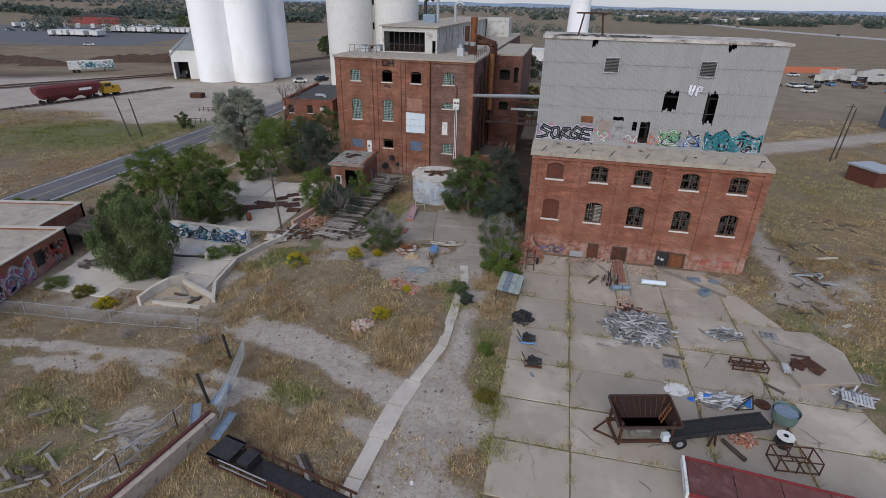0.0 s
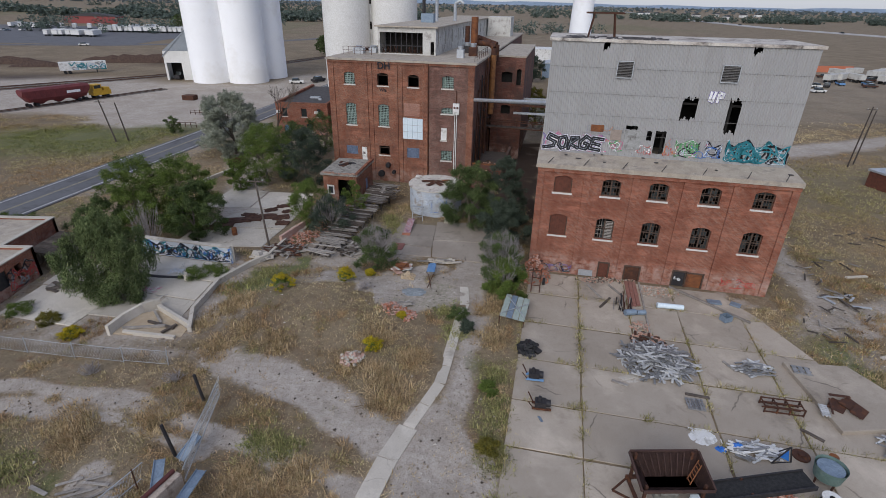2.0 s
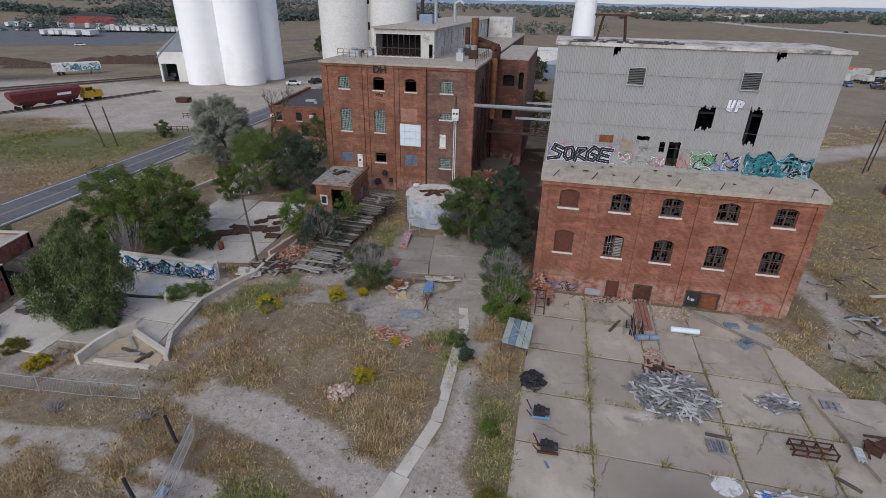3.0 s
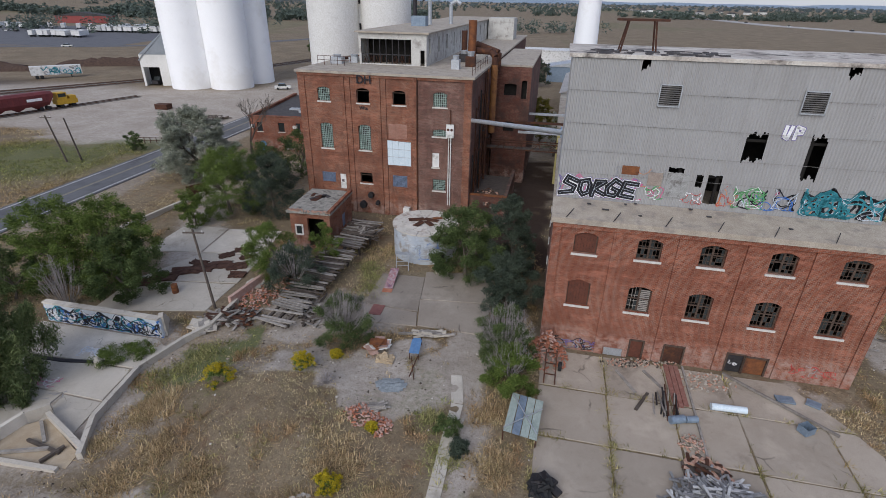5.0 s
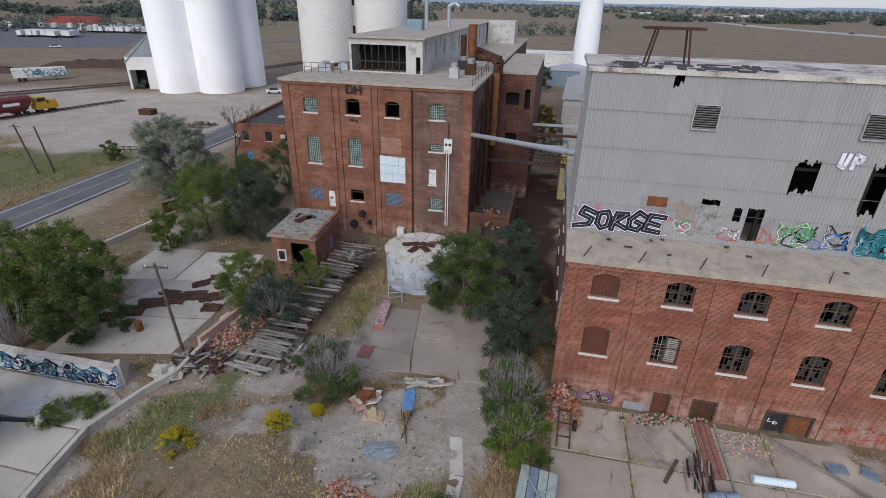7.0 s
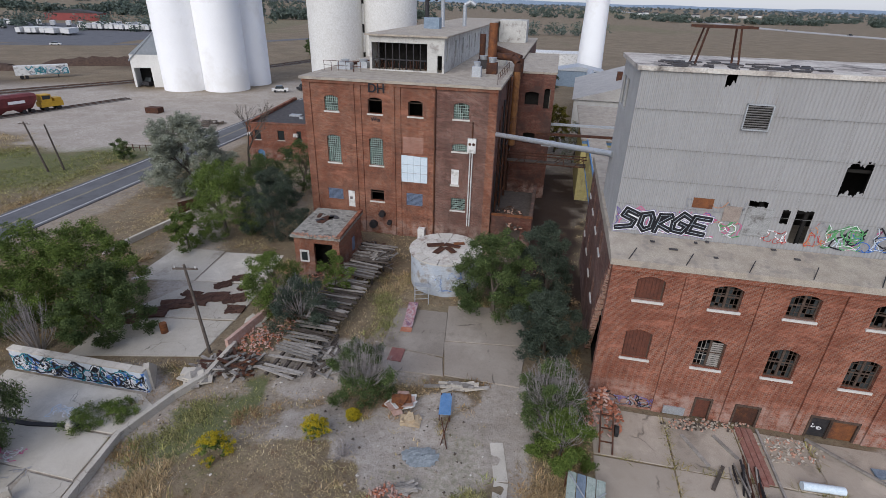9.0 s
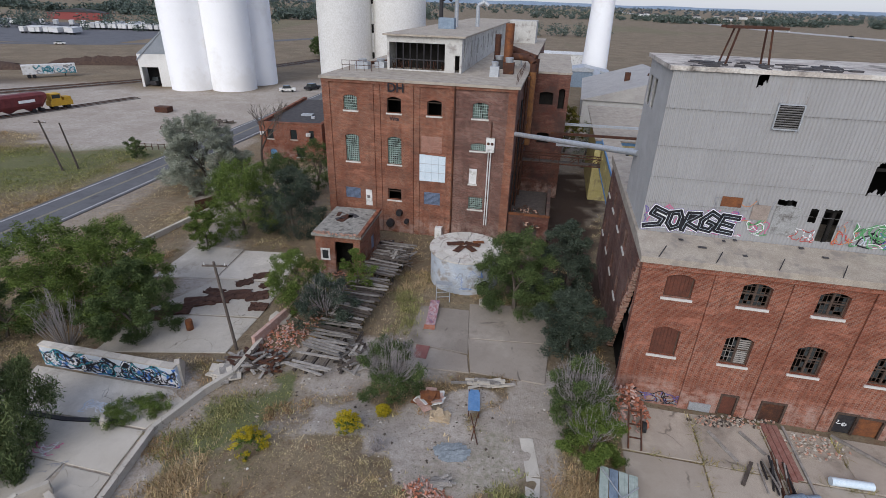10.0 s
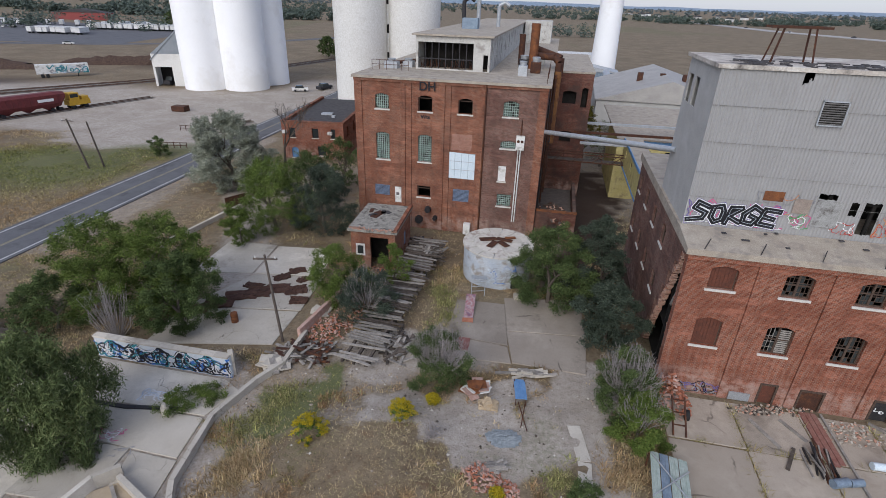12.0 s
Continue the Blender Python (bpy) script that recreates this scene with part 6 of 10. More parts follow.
tree("elm_tree", -30.1, 44.8, 8.6, 3.7, LEAF_WEEP, 1, "dense dark green weeping elm growing through the concrete", leaves=17000, low=0.03, droop=1.6, size=0.15)
tree("elm_tree", -35.6, 60.0, 8.6, 4.4, LEAF_MID, 2, "broad green elm at the roadside", leaves=13000, low=0.08)
tree("elm_tree", -30.8, 60.4, 9.0, 4.4, LEAF_MID, 3, "broad green elm at the edge of the concrete", leaves=13000, low=0.06)
tree("elm_tree", -28.2, 57.6, 7.0, 3.4, LEAF_DARK, 4, "dark green elm at the edge of the concrete", leaves=11000, low=0.06)
tree("elm_tree", -38.4, 57.0, 5.2, 2.8, LEAF_DARK, 5, "dark green elm bush by the ruin", leaves=4500, low=0.05)
dead_bush("dead_tree", -33.0, 56.0, 5.2, 1.9, 70, 6, "bare grey dead tree among the elms", "tree")
tree("silver_willow", -37.2, 93.0, 10.6, 5.8, LEAF_SILVER, 7, "pale silver-green willow beside the road", leaves=24000, size=0.22, low=0.03)
tree("willow_bush", -33.2, 93.0, 5.0, 3.0, LEAF_SILVER, 27, "pale silver-green willow bush", leaves=3500, size=0.2)
tree("ash_tree", -26.8, 78.5, 8.6, 5.0, LEAF_MID, 8, "bright green ash tree beside the factory", leaves=12000, low=0.05)
tree("ash_tree", -20.6, 77.5, 8.4, 4.0, LEAF_BLUE, 9, "dull blue-green tree against the brick wall", leaves=10000, low=0.06)
tree("ash_tree", -24.5, 86.5, 7.5, 3.8, LEAF_DARK, 10, "dark green tree by the factory", leaves=6000, low=0.1)
tree("ash_tree", -21.6, 93.5, 7.6, 3.4, LEAF_DARK, 11, "dark green tree by the brick office", leaves=5000, low=0.1)
tree("ash_tree", -29.5, 74.4, 4.4, 2.2, LEAF_MID, 12, "low bright green bush", leaves=3500, low=0.05)
tree("elm_bush", -16.4, 62.4, 5.6, 3.1, LEAF_MID, 13, "green elm bush beside the trestle", leaves=8000, low=0.05, size=0.13)
tree("elm_bush", -13.2, 59.6, 4.8, 2.7, LEAF_BLUE, 14, "grey-green elm bush beside the trestle", leaves=7000, low=0.05, size=0.13, bare=30)
tree("elm_bush", -11.4, 64.6, 5.2, 1.8, LEAF_MID, 15, "green elm bush by the brick shed", leaves=3500, low=0.05, size=0.13)
tree("elm_tree", 3.3, 63.0, 7.8, 3.9, LEAF_DARK, 16, "dark green elm beside the round tank", leaves=14000, low=0.03)
tree("elm_tree", 7.6, 63.4, 8.8, 3.1, LEAF_BLUE, 17, "blue-grey elm in the mouth of the alley", leaves=11000, low=0.03)
tree("elm_tree", 6.9, 56.8, 5.8, 3.0, LEAF_BLUE, 18, "blue-green elm bush beside the boiler house", leaves=9000, low=0.03)
tree("elm_bush", 5.9, 49.0, 5.2, 2.6, LEAF_DARK, 19, "green elm bush with bare dead tops", leaves=8500, low=0.03, size=0.13, bare=110)
tree("elm_bush", 6.0, 46.4, 4.0, 2.1, LEAF_MID, 20, "green elm bush at the yard's corner", leaves=7000, low=0.03, size=0.13, bare=25)
tree("elm_bush", -6.8, 51.4, 4.6, 2.5, LEAF_DARK, 21, "grey-green bush with a dead upper half", leaves=6500, low=0.03, size=0.12, bare=120)


def bare_tree(x, y, h, seed, label):
    """A leafless tree: one trunk that forks again and again into fine twigs."""
    rng = random.Random(seed)
    t = thing("bare_tree", T(x, y, zground(x, y) - 0.05), label, "tree")
    bm = B()

    def grow(p, d, length, rad, level):
        q = p + d * length
        tube(bm, p, q, rad, rad * 0.6, 6 if level < 2 else 3, False)
        if level < 6:
            for _ in range(2 if level in (0, 3) else 3 if level < 3 else 2):
                nd = (d + Vector((rng.uniform(-1, 1), rng.uniform(-1, 1), rng.uniform(-0.1, 0.7))) * 0.62).normalized()
                grow(q, nd, length * rng.uniform(0.62, 0.86), max(0.026, rad * 0.62), level + 1)
    grow(Vector((0, 0, 0)), Vector((0.05, 0, 1)).normalized(), h * 0.24, h * 0.02, 0)
    part("trunk", bm, M_BARK, t, "forking grey-brown limbs")


bare_tree(-32.6, 103.0, 13.0, 22, "tall bare leafless tree behind the willow")
for k, (x, y, h, r) in enumerate(((-14.8, 45.6, 1.4, 1.2), (-9.2, 47.4, 1.5, 0.95), (-5.4, 37.6, 0.9, 0.85), (-30.2, 38.4, 0.8, 1.0), (-3.4, 42.0, 0.5, 0.4), (-7.2, 49.4, 0.6, 0.5))):
    t = thing("rabbitbrush", T(x, y, zground(x, y)), "round rabbitbrush shrub in full yellow flower" if k < 2 else "small yellow-flowering rabbitbrush among dry weeds", "shrub", "yellow shrubs")
    rng = random.Random(80 + k)
    cs = []
    for _ in range(60):
        a, e, q = rng.uniform(0, 6.28), rng.uniform(0.1, 1.5), rng.uniform(0.75, 1.05)
        cs.append((r * q * math.cos(a) * math.cos(e), r * q * math.sin(a) * math.cos(e), 0.1 + h * 0.85 * q * math.sin(e)))
    part("blossom", leaf_cloud("blossom", cs, 40, 0.18, 0.06, LEAF_YELLOW, 90 + k), None, t)
    part("foliage", leaf_cloud("foliage", [(c[0] * 0.75, c[1] * 0.75, c[2] * 0.7) for c in cs], 16, 0.2, 0.09, LEAF_MID, 120 + k), None, t)
for k, (x, y, h, r, lf) in enumerate(((1.6, 42.0, 1.3, 0.9, LEAF_DARK), (2.3, 40.4, 1.0, 0.7, LEAF_BLUE), (-24.6, 48.6, 1.0, 1.5, LEAF_MID), (-22.8, 49.4, 0.9, 1.2, LEAF_MID), (-41.5, 58.5, 3.0, 2.0, LEAF_DARK), (-48.5, 57.5, 2.4, 2.2, LEAF_DARK), (-52.5, 58.6, 2.2, 1.8, LEAF_MID), (-55, 107, 3.4, 1.8, LEAF_DARK), (-36.8, 41.6, 0.9, 1.2, LEAF_MID), (-33.5, 40.5, 0.7, 1.0, LEAF_AUTUMN), (-41.0, 36.8, 1.1, 1.4, LEAF_MID), (3.6, 33.0, 0.8, 0.7, LEAF_MID), (3.2, 27.6, 0.8, 0.7, LEAF_AUTUMN))):
    tree("bush", x, y, h, r, lf, 200 + k, "low scrubby green bush in dry ground", "shrub", low=0.02, leaves=1500 if h < 2 else 2600, size=0.1 if h < 2 else 0.14)
for k, (x, y) in enumerate(((-7.2, 45.8), (-19.2, 33.3), (-25.6, 33.8))):
    dead_bush("tumbleweed", x, y, 0.8, 0.9, 36, 300 + k, "dry grey tangled tumbleweed", "shrub")

# dry grass: one sheet of blades over the open ground
M_GRASS = material("dry_grass", 0.85)
g = Graph(M_GRASS)
ga = g.t.nodes.new("ShaderNodeAttribute")
ga.attribute_name = "tint"
geo = g.t.nodes.new("ShaderNodeNewGeometry")
gs = g.t.nodes.new("ShaderNodeSeparateColor")
g.link(ga.outputs["Color"], gs.inputs[0])
straw = g.ramp(geo.outputs["Random Per Island"], [(0.0, (0.30, 0.215, 0.11)), (0.5, (0.48, 0.37, 0.205)), (1.0, (0.62, 0.51, 0.31))])
brown = g.ramp(geo.outputs["Random Per Island"], [(0.0, (0.21, 0.125, 0.06)), (0.6, (0.34, 0.21, 0.105)), (1.0, (0.47, 0.32, 0.175))])
grn = g.ramp(geo.outputs["Random Per Island"], [(0.0, (0.10, 0.12, 0.035)), (0.6, (0.20, 0.215, 0.065)), (1.0, (0.33, 0.31, 0.11))])
clump = g.node("ShaderNodeHueSaturation")
g.link(g.math("ADD", g.math("MULTIPLY", gs.outputs[2], 0.85), 0.55), clump.inputs["Value"])
g.link(g.mix(gs.outputs[1], g.mix(gs.outputs[0], straw, brown), grn), clump.inputs["Color"])
g.base(clump.outputs["Color"])


def grass(name, x, y, h, rust, grn_, seed, label, per=11, width=0.017, spread=0.42):
    """Tufts of bent blades at the given places."""
    rng = np.random.RandomState(seed)
    n = len(x)
    z = spots(x[None, :], y[None, :])[3][0]
    i = np.repeat(np.arange(n), per)
    m = len(i)
    ang, lean = rng.rand(m) * 6.283, rng.rand(m) ** 0.55
    bx, by = x[i] + rng.normal(0, spread * 0.5, m), y[i] + rng.normal(0, spread * 0.5, m)
    hh = h[i] * (0.5 + 0.7 * rng.rand(m))
    tx, ty = np.cos(ang), np.sin(ang)
    w = width * (0.7 + 0.6 * rng.rand(m)) * (0.6 + h[i])
    base = np.stack([bx, by, z[i] - 0.03], -1)
    side = np.stack([-ty, tx, np.zeros(m)], -1) * w[:, None]
    tip = base + np.stack([tx * lean * hh * 1.1, ty * lean * hh * 1.1, hh * (0.95 - 0.75 * lean)], -1)
    q = np.stack([base - side, base + side, tip], 1).reshape(-1, 3)
    me = bpy.data.meshes.new(name)
    me.from_pydata(q.tolist(), [], np.arange(3 * m).reshape(-1, 3).tolist())
    at = me.color_attributes.new("tint", "FLOAT_COLOR", "POINT")
    col = np.stack([rust[i], grn_[i], rng.rand(n)[i], np.ones(m)], -1)
    at.data.foreach_set("color", np.repeat(col, 3, 0).astype(np.float32).ravel())
    me.materials.append(M_GRASS)
    return tagged(new(name, me), label, "grass", kind="stuff")


def clear_of(x, y):
    """True where nothing built covers the ground."""
    u = (x - 9.1) * math.cos(radians(ANG)) + (y - 51.75) * math.sin(radians(ANG))
    v = -(x - 9.1) * math.sin(radians(ANG)) + (y - 51.75) * math.cos(radians(ANG))
    ok = ~((u > 0.1) & (u < np.interp(-v, [0, 5, 10, 20, 30, 60], [18.2, 21, 23.2, 25, 26.5, 27])) & (v < 0) & (v > -52))
    ok &= ~((u > -0.4) & (u < 23.4) & (v > -0.6) & (v < 23))
    ok &= ~((x > -6.3) & (x < 6.2) & (y > 53.4) & (y < 63.5))
    ok &= ~((x > -38.8) & (x < -22.2) & (y > 41) & (y < 53.5)) & ~((x > -32) & (x < -18.4) & (y > 55) & (y < 74))
    ok &= ~((x > -55) & (x < -39.3) & (y > 29.5) & (y < 56)) & ~((x > 26.5) & (x < 32) & (y > 29.5) & (y < 36.4))
    ok &= along(ROAD, x, y) > 4.2
    ok &= along(pts_walk, x, y) > 0.75
    ok &= ~((x > -27) & (x < -21) & (y > 38.4) & (y < 42.8))
    return ok


pts_walk = [(2.35, 52.5), (2.25, 44.6), (0.9, 37.8), (0.1, 33.6), (-1.9, 29.3), (-3.0, 26.7), (-4.8, 20.7), (-6.7, 13.5)]
rng = np.random.RandomState(77)
N = 165000
gx_, gy_ = rng.uniform(-58, 58, N), 14 + 92 * rng.rand(N) ** 1.25
bare_, green_, dark_, _ = (a[0] for a in spots(gx_[None, :], gy_[None, :]))
patch = lattice(gx_, gy_, 2.3, 31) * 0.6 + lattice(gx_, gy_, 7.0, 32) * 0.5
keep = clear_of(gx_, gy_) & (dark_ < 0.3) & (rng.rand(N) < np.clip(1.0 - 1.1 * bare_, 0.03, 1) * np.clip(patch * 2.2 - 0.3, 0.2, 1))
gx_, gy_, green_, patch = gx_[keep], gy_[keep], green_[keep], patch[keep]
tall = 0.17 + 0.26 * np.clip(lattice(gx_, gy_, 3.1, 33) * 1.6 - 0.5, 0, 1) * (0.5 + rng.rand(len(gx_)))
rusty = np.clip(lattice(gx_, gy_, 4.3, 34) * 1.6 + lattice(gx_, gy_, 1.2, 35) * 1.3 - 0.95, 0, 1) * rng.rand(len(gx_)) ** 0.4
gr = np.clip(green_ * 1.3 + (rng.rand(len(gx_)) < 0.05) * 0.7, 0, 1) * (rng.rand(len(gx_)) < 0.85)
grass("dry_grass", gx_, gy_, tall, rusty, gr, 78, "dry straw-coloured grass and weeds over the open ground", per=9, width=0.028, spread=0.34)
# taller rank weeds in patches
N = 30000
wx, wy = rng.uniform(-45, 45, N), rng.uniform(15, 75, N)
pw = lattice(wx, wy, 3.3, 41) * 0.45 + lattice(wx, wy, 1.15, 43) * 0.55
bw = spots(wx[None, :], wy[None, :])[0][0]
kw = clear_of(wx, wy) & (pw > 0.6) & ((bw < 0.3) | ((bw < 0.75) & (pw > 0.7)))
wx, wy = wx[kw], wy[kw]
grass("rank_weeds", wx, wy, 0.36 + 0.34 * rng.rand(len(wx)), np.clip(0.25 + lattice(wx, wy, 5, 42), 0, 1), (rng.rand(len(wx)) < 0.25) * 0.6, 79, "tall rust-brown and straw-coloured dead weeds", per=24, width=0.02, spread=0.4)
# rust-brown weed bushes and green clumps in the open ground
cx_ = np.array([-11.5, -9.1, -22.9, -14.1, -24.0, -17.9, -10.7, -8.2, -18.8, -1.7, -3.5, -18.6, -20.5, -18.4, -13.0, -5.2, -7.0, -16.0, -4.2, 4.6, 4.4])
cy_ = np.array([25.0, 23.9, 27.5, 22.4, 29.1, 37.2, 22.5, 25.4, 29.6, 36.1, 31.5, 43.0, 40.6, 44.0, 38.0, 39.0, 36.0, 40.0, 34.0, 44.0, 39.5])
bi = np.repeat(np.arange(len(cx_)), 70)
bx_, by_ = cx_[bi] + rng.normal(0, 0.75, len(bi)), cy_[bi] + rng.normal(0, 0.75, len(bi))
ok = clear_of(bx_, by_)
bx_, by_ = bx_[ok], by_[ok]
grass("brown_weeds", bx_, by_, 0.35 + 0.45 * rng.rand(len(bx_)), 0.25 + 0.55 * rng.rand(len(bx_)), 0.25 * (rng.rand(len(bx_)) < 0.2), 82, "bushy rust-brown dead weeds", per=26, width=0.022, spread=0.5)
cx_ = np.array([-28.1, -23.9, -24.8, -11.2, -9.6, 3.9, 3.7, 3.8, 1.2, 0.6, -6.3, -19.6, -18.4, -17.6, -7.0, -6.0, 4.2])
cy_ = np.array([26.6, 20.8, 25.3, 28.0, 27.3, 31.0, 27.0, 23.4, 40.0, 43.0, 62.5, 46.5, 48.0, 49.6, 64.5, 60.0, 35.0])
bi = np.repeat(np.arange(len(cx_)), 60)
bx_, by_ = cx_[bi] + rng.normal(0, 0.6, len(bi)), cy_[bi] + rng.normal(0, 0.7, len(bi))
grass("green_weeds", bx_, by_, 0.2 + 0.45 * rng.rand(len(bx_)), np.zeros(len(bx_)), 0.6 + 0.4 * rng.rand(len(bx_)), 83, "low green weeds in clumps", per=20, width=0.03, spread=0.45)

M_STONE = material("stones_and_clods", 0.95)
g = Graph(M_STONE)
geo = g.t.nodes.new("ShaderNodeNewGeometry")
g.base(g.ramp(geo.outputs["Random Per Island"], [(0.0, (0.055, 0.042, 0.032)), (0.45, (0.15, 0.12, 0.095)), (0.75, (0.33, 0.28, 0.23)), (1.0, (0.58, 0.54, 0.48))]))
N = 26000
sx, sy = rng.uniform(-46, 46, N), 15 + 60 * rng.rand(N) ** 1.2
sb, _, sd, sz = (a[0] for a in spots(sx[None, :], sy[None, :]))
sk = clear_of(sx, sy) & (rng.rand(N) < 0.25 + 0.6 * sb)
sx, sy, sz = sx[sk], sy[sk], sz[sk]
n_ = len(sx)
rad = 0.025 + 0.10 * rng.rand(n_) ** 3.5
octa = np.array([(1, 0, 0), (0, 1, 0), (-1, 0, 0), (0, -1, 0), (0, 0, 0.7), (0, 0, -0.5)])
vv = (octa[None] * (0.6 + 0.8 * rng.rand(n_, 6))[..., None] * rad[:, None, None] + np.stack([sx, sy, sz + 0.2 * rad], -1)[:, None]).reshape(-1, 3)
ff = (np.array([(0, 1, 4), (1, 2, 4), (2, 3, 4), (3, 0, 4), (1, 0, 5), (2, 1, 5), (3, 2, 5), (0, 3, 5)])[None] + 6 * np.arange(n_)[:, None, None]).reshape(-1, 3)
me = bpy.data.meshes.new("loose_stones")
me.from_pydata(vv.tolist(), [], ff.tolist())
me.materials.append(M_STONE)
tagged(new("loose_stones", me), "loose stones, clods and crumbs on bare ground", "stones", kind="stuff")
# weeds in the joints of the yard
jx, jy = [], []
rj = random.Random(6)
ms = SITE
for (u0, v0), (u1, v1) in JOINTS:
    L_ = math.hypot(u1 - u0, v1 - v0)
    dens = (13 if (abs(u0 - 5.1) < 0.2 and abs(u1 - u0) < 0.1) else (8 if v0 < -14 else 4.5))
    for _ in range(int(L_ * dens)):
        f = rj.random()
        if noise.noise((u0 * 0.7 + f * 3, v0 * 0.9 + f * 2.3, 0)) < -0.12:
            continue
        p = ms @ Vector((u0 + (u1 - u0) * f + rj.gauss(0, 0.05), v0 + (v1 - v0) * f + rj.gauss(0, 0.05), 0))
        jx.append(p.x); jy.append(p.y)
jx, jy = np.array(jx), np.array(jy)
grass("joint_weeds", jx, jy, 0.22 + 0.55 * rng.rand(len(jx)) ** 2.2, (rng.rand(len(jx)) < 0.3) * 0.8, 0.3 + 0.5 * rng.rand(len(jx)), 80, "yellow-green weeds growing in the joints of the concrete", per=14, width=0.024, spread=0.26)

# coarser grass on the fields beyond the road and behind the yard
N = 60000
fx = np.concatenate([rng.uniform(-125, -56, N // 2), rng.uniform(33, 120, N // 2)])
fy = np.concatenate([rng.uniform(45, 122, N // 2), rng.uniform(30, 130, N // 2)])
fb, fg = (a[0] for a in spots(fx[None, :], fy[None, :])[:2])
fk = clear_of(fx, fy) & (rng.rand(N) < np.clip(1 - 1.3 * fb, 0.01, 1) * np.clip(lattice(fx, fy, 6.0, 51) * 2.2 - 0.3, 0.08, 1))
fx, fy, fg = fx[fk], fy[fk], fg[fk]
grass("field_grass", fx, fy, 0.3 + 0.4 * lattice(fx, fy, 8.0, 52) * rng.rand(len(fx)), np.clip(lattice(fx, fy, 9.0, 53) * 2 - 0.8, 0, 1), np.clip(fg * 1.3, 0, 1), 81, "dry grass of the open fields", per=9, width=0.055, spread=0.7)


# ---- distance ----
def house_block(name, x, y, w, d, h, mat, roofmat, rot, label, category, gable=0.0):
    t = thing(name, T(x, y, 0) @ Rz(rot), label, category)
    bm = B(); box(bm, -w / 2, -d / 2, -0.1, w / 2, d / 2, h)
    part("wall", bm, mat, t)
    bm = B()
    if gable:
        vv = [bm.verts.new(p) for p in ((-w / 2 - 0.3, -d / 2 - 0.3, h + 0.004), (w / 2 + 0.3, -d / 2 - 0.3, h + 0.004), (w / 2 + 0.3, d / 2 + 0.3, h + 0.004), (-w / 2 - 0.3, d / 2 + 0.3, h + 0.004), (0, -d / 2 - 0.3, h + gable), (0, d / 2 + 0.3, h + gable))]
        for f in ((0, 3, 5, 4), (1, 4, 5, 2), (0, 4, 1), (3, 2, 5), (0, 1, 2, 3)):
            bm.faces.new([vv[i] for i in f])
    else:
        box(bm, -w / 2 - 0.2, -d / 2 - 0.2, h + 0.004, w / 2 + 0.2, d / 2 + 0.2, h + 0.3)
    part("roof", bm, roofmat, t)
    return t


# brick office by the road
OF = thing("brick_office", T(-34.2, 108.2, 0) @ Rz(ANG + 8), "small orange brick office with a dark tar roof", "office building")
ow = [(1.3, 3.6, 2.3, 5.2, 0), (5.2, 3.6, 6.3, 5.2, 0), (8.4, 3.6, 9.2, 5.2, 0), (1.4, 0.1, 2.6, 1.9, 0.3), (6.0, 0.6, 7.4, 2.2, 0)]
bm = B(); wall_mesh(bm, 10.6, 0, 6.2, 0.4, ow); wall_mesh(bm, 24, 0, 6.2, 0.4, [(2 + 4.5 * k, 3.4, 3.2 + 4.5 * k, 5.2, 0) for k in range(5)], T(10.6, 0.4, 0) @ Rz(90)); wall_mesh(bm, 24, 0, 6.2, 0.4, [], T(0, 24.4, 0) @ Rz(-90))
part("wall", bm, M_BRICK, OF)
bm = B(); box(bm, 0.4, 0.4, 5.7, 10.2, 24, 5.85)
part("roof", bm, M_ROOF_DARK, OF, "black tar roof")
bm = B(); box(bm, 0.3, 1.6, 5.855, 10.3, 1.75, 6.1)
part("roof_step", bm, M_BRICK_OLD, OF)
bm = B(); box(bm, -0.1, -0.1, 6.204, 10.7, 0.45, 6.35); box(bm, -0.1, 0.45, 6.206, 0.45, 24, 6.35); box(bm, 10.15, 0.45, 6.206, 10.7, 24, 6.35)
part("coping", bm, M_BRICK_OLD, OF)
# added near-black screen paints the shade inside the office
bm = B(); box(bm, 0.6, 1.2, 0.1, 10, 1.3, 5.6)
part("interior_shade_wall", bm, M_BLACK, OF)
for x0, z0, x1, z1, rise in ow:
    w_ = part("window", B(), None, OF)
    bm = B(); box(bm, x0, 0.18, z0, x1, 0.22, z1)
    part("pane", bm, M_BLUE if rise else M_GLASS, w_)
    bm = B(); box(bm, x0 - 0.1, -0.06, z0 - 0.15, x1 + 0.1, 0.1, z0 - 0.004)
    part("sill", bm, M_SILL, w_)
for x in (0.2, 8.0):
    bm = B(); box(bm, x, -0.5, 4.3, x + 0.7, -0.01, 4.8)
    part("air_conditioner", bm, M_WHITE, OF)
for x0, y0, x1, y1, z1 in ((4.5, 8, 6.5, 9.3, 6.1), (7, 6, 7.6, 6.6, 6.2)):
    bm = B(); box(bm, x0, y0, 5.855, x1, y1, z1)
    part("roof_unit", bm, M_GALV, OF)

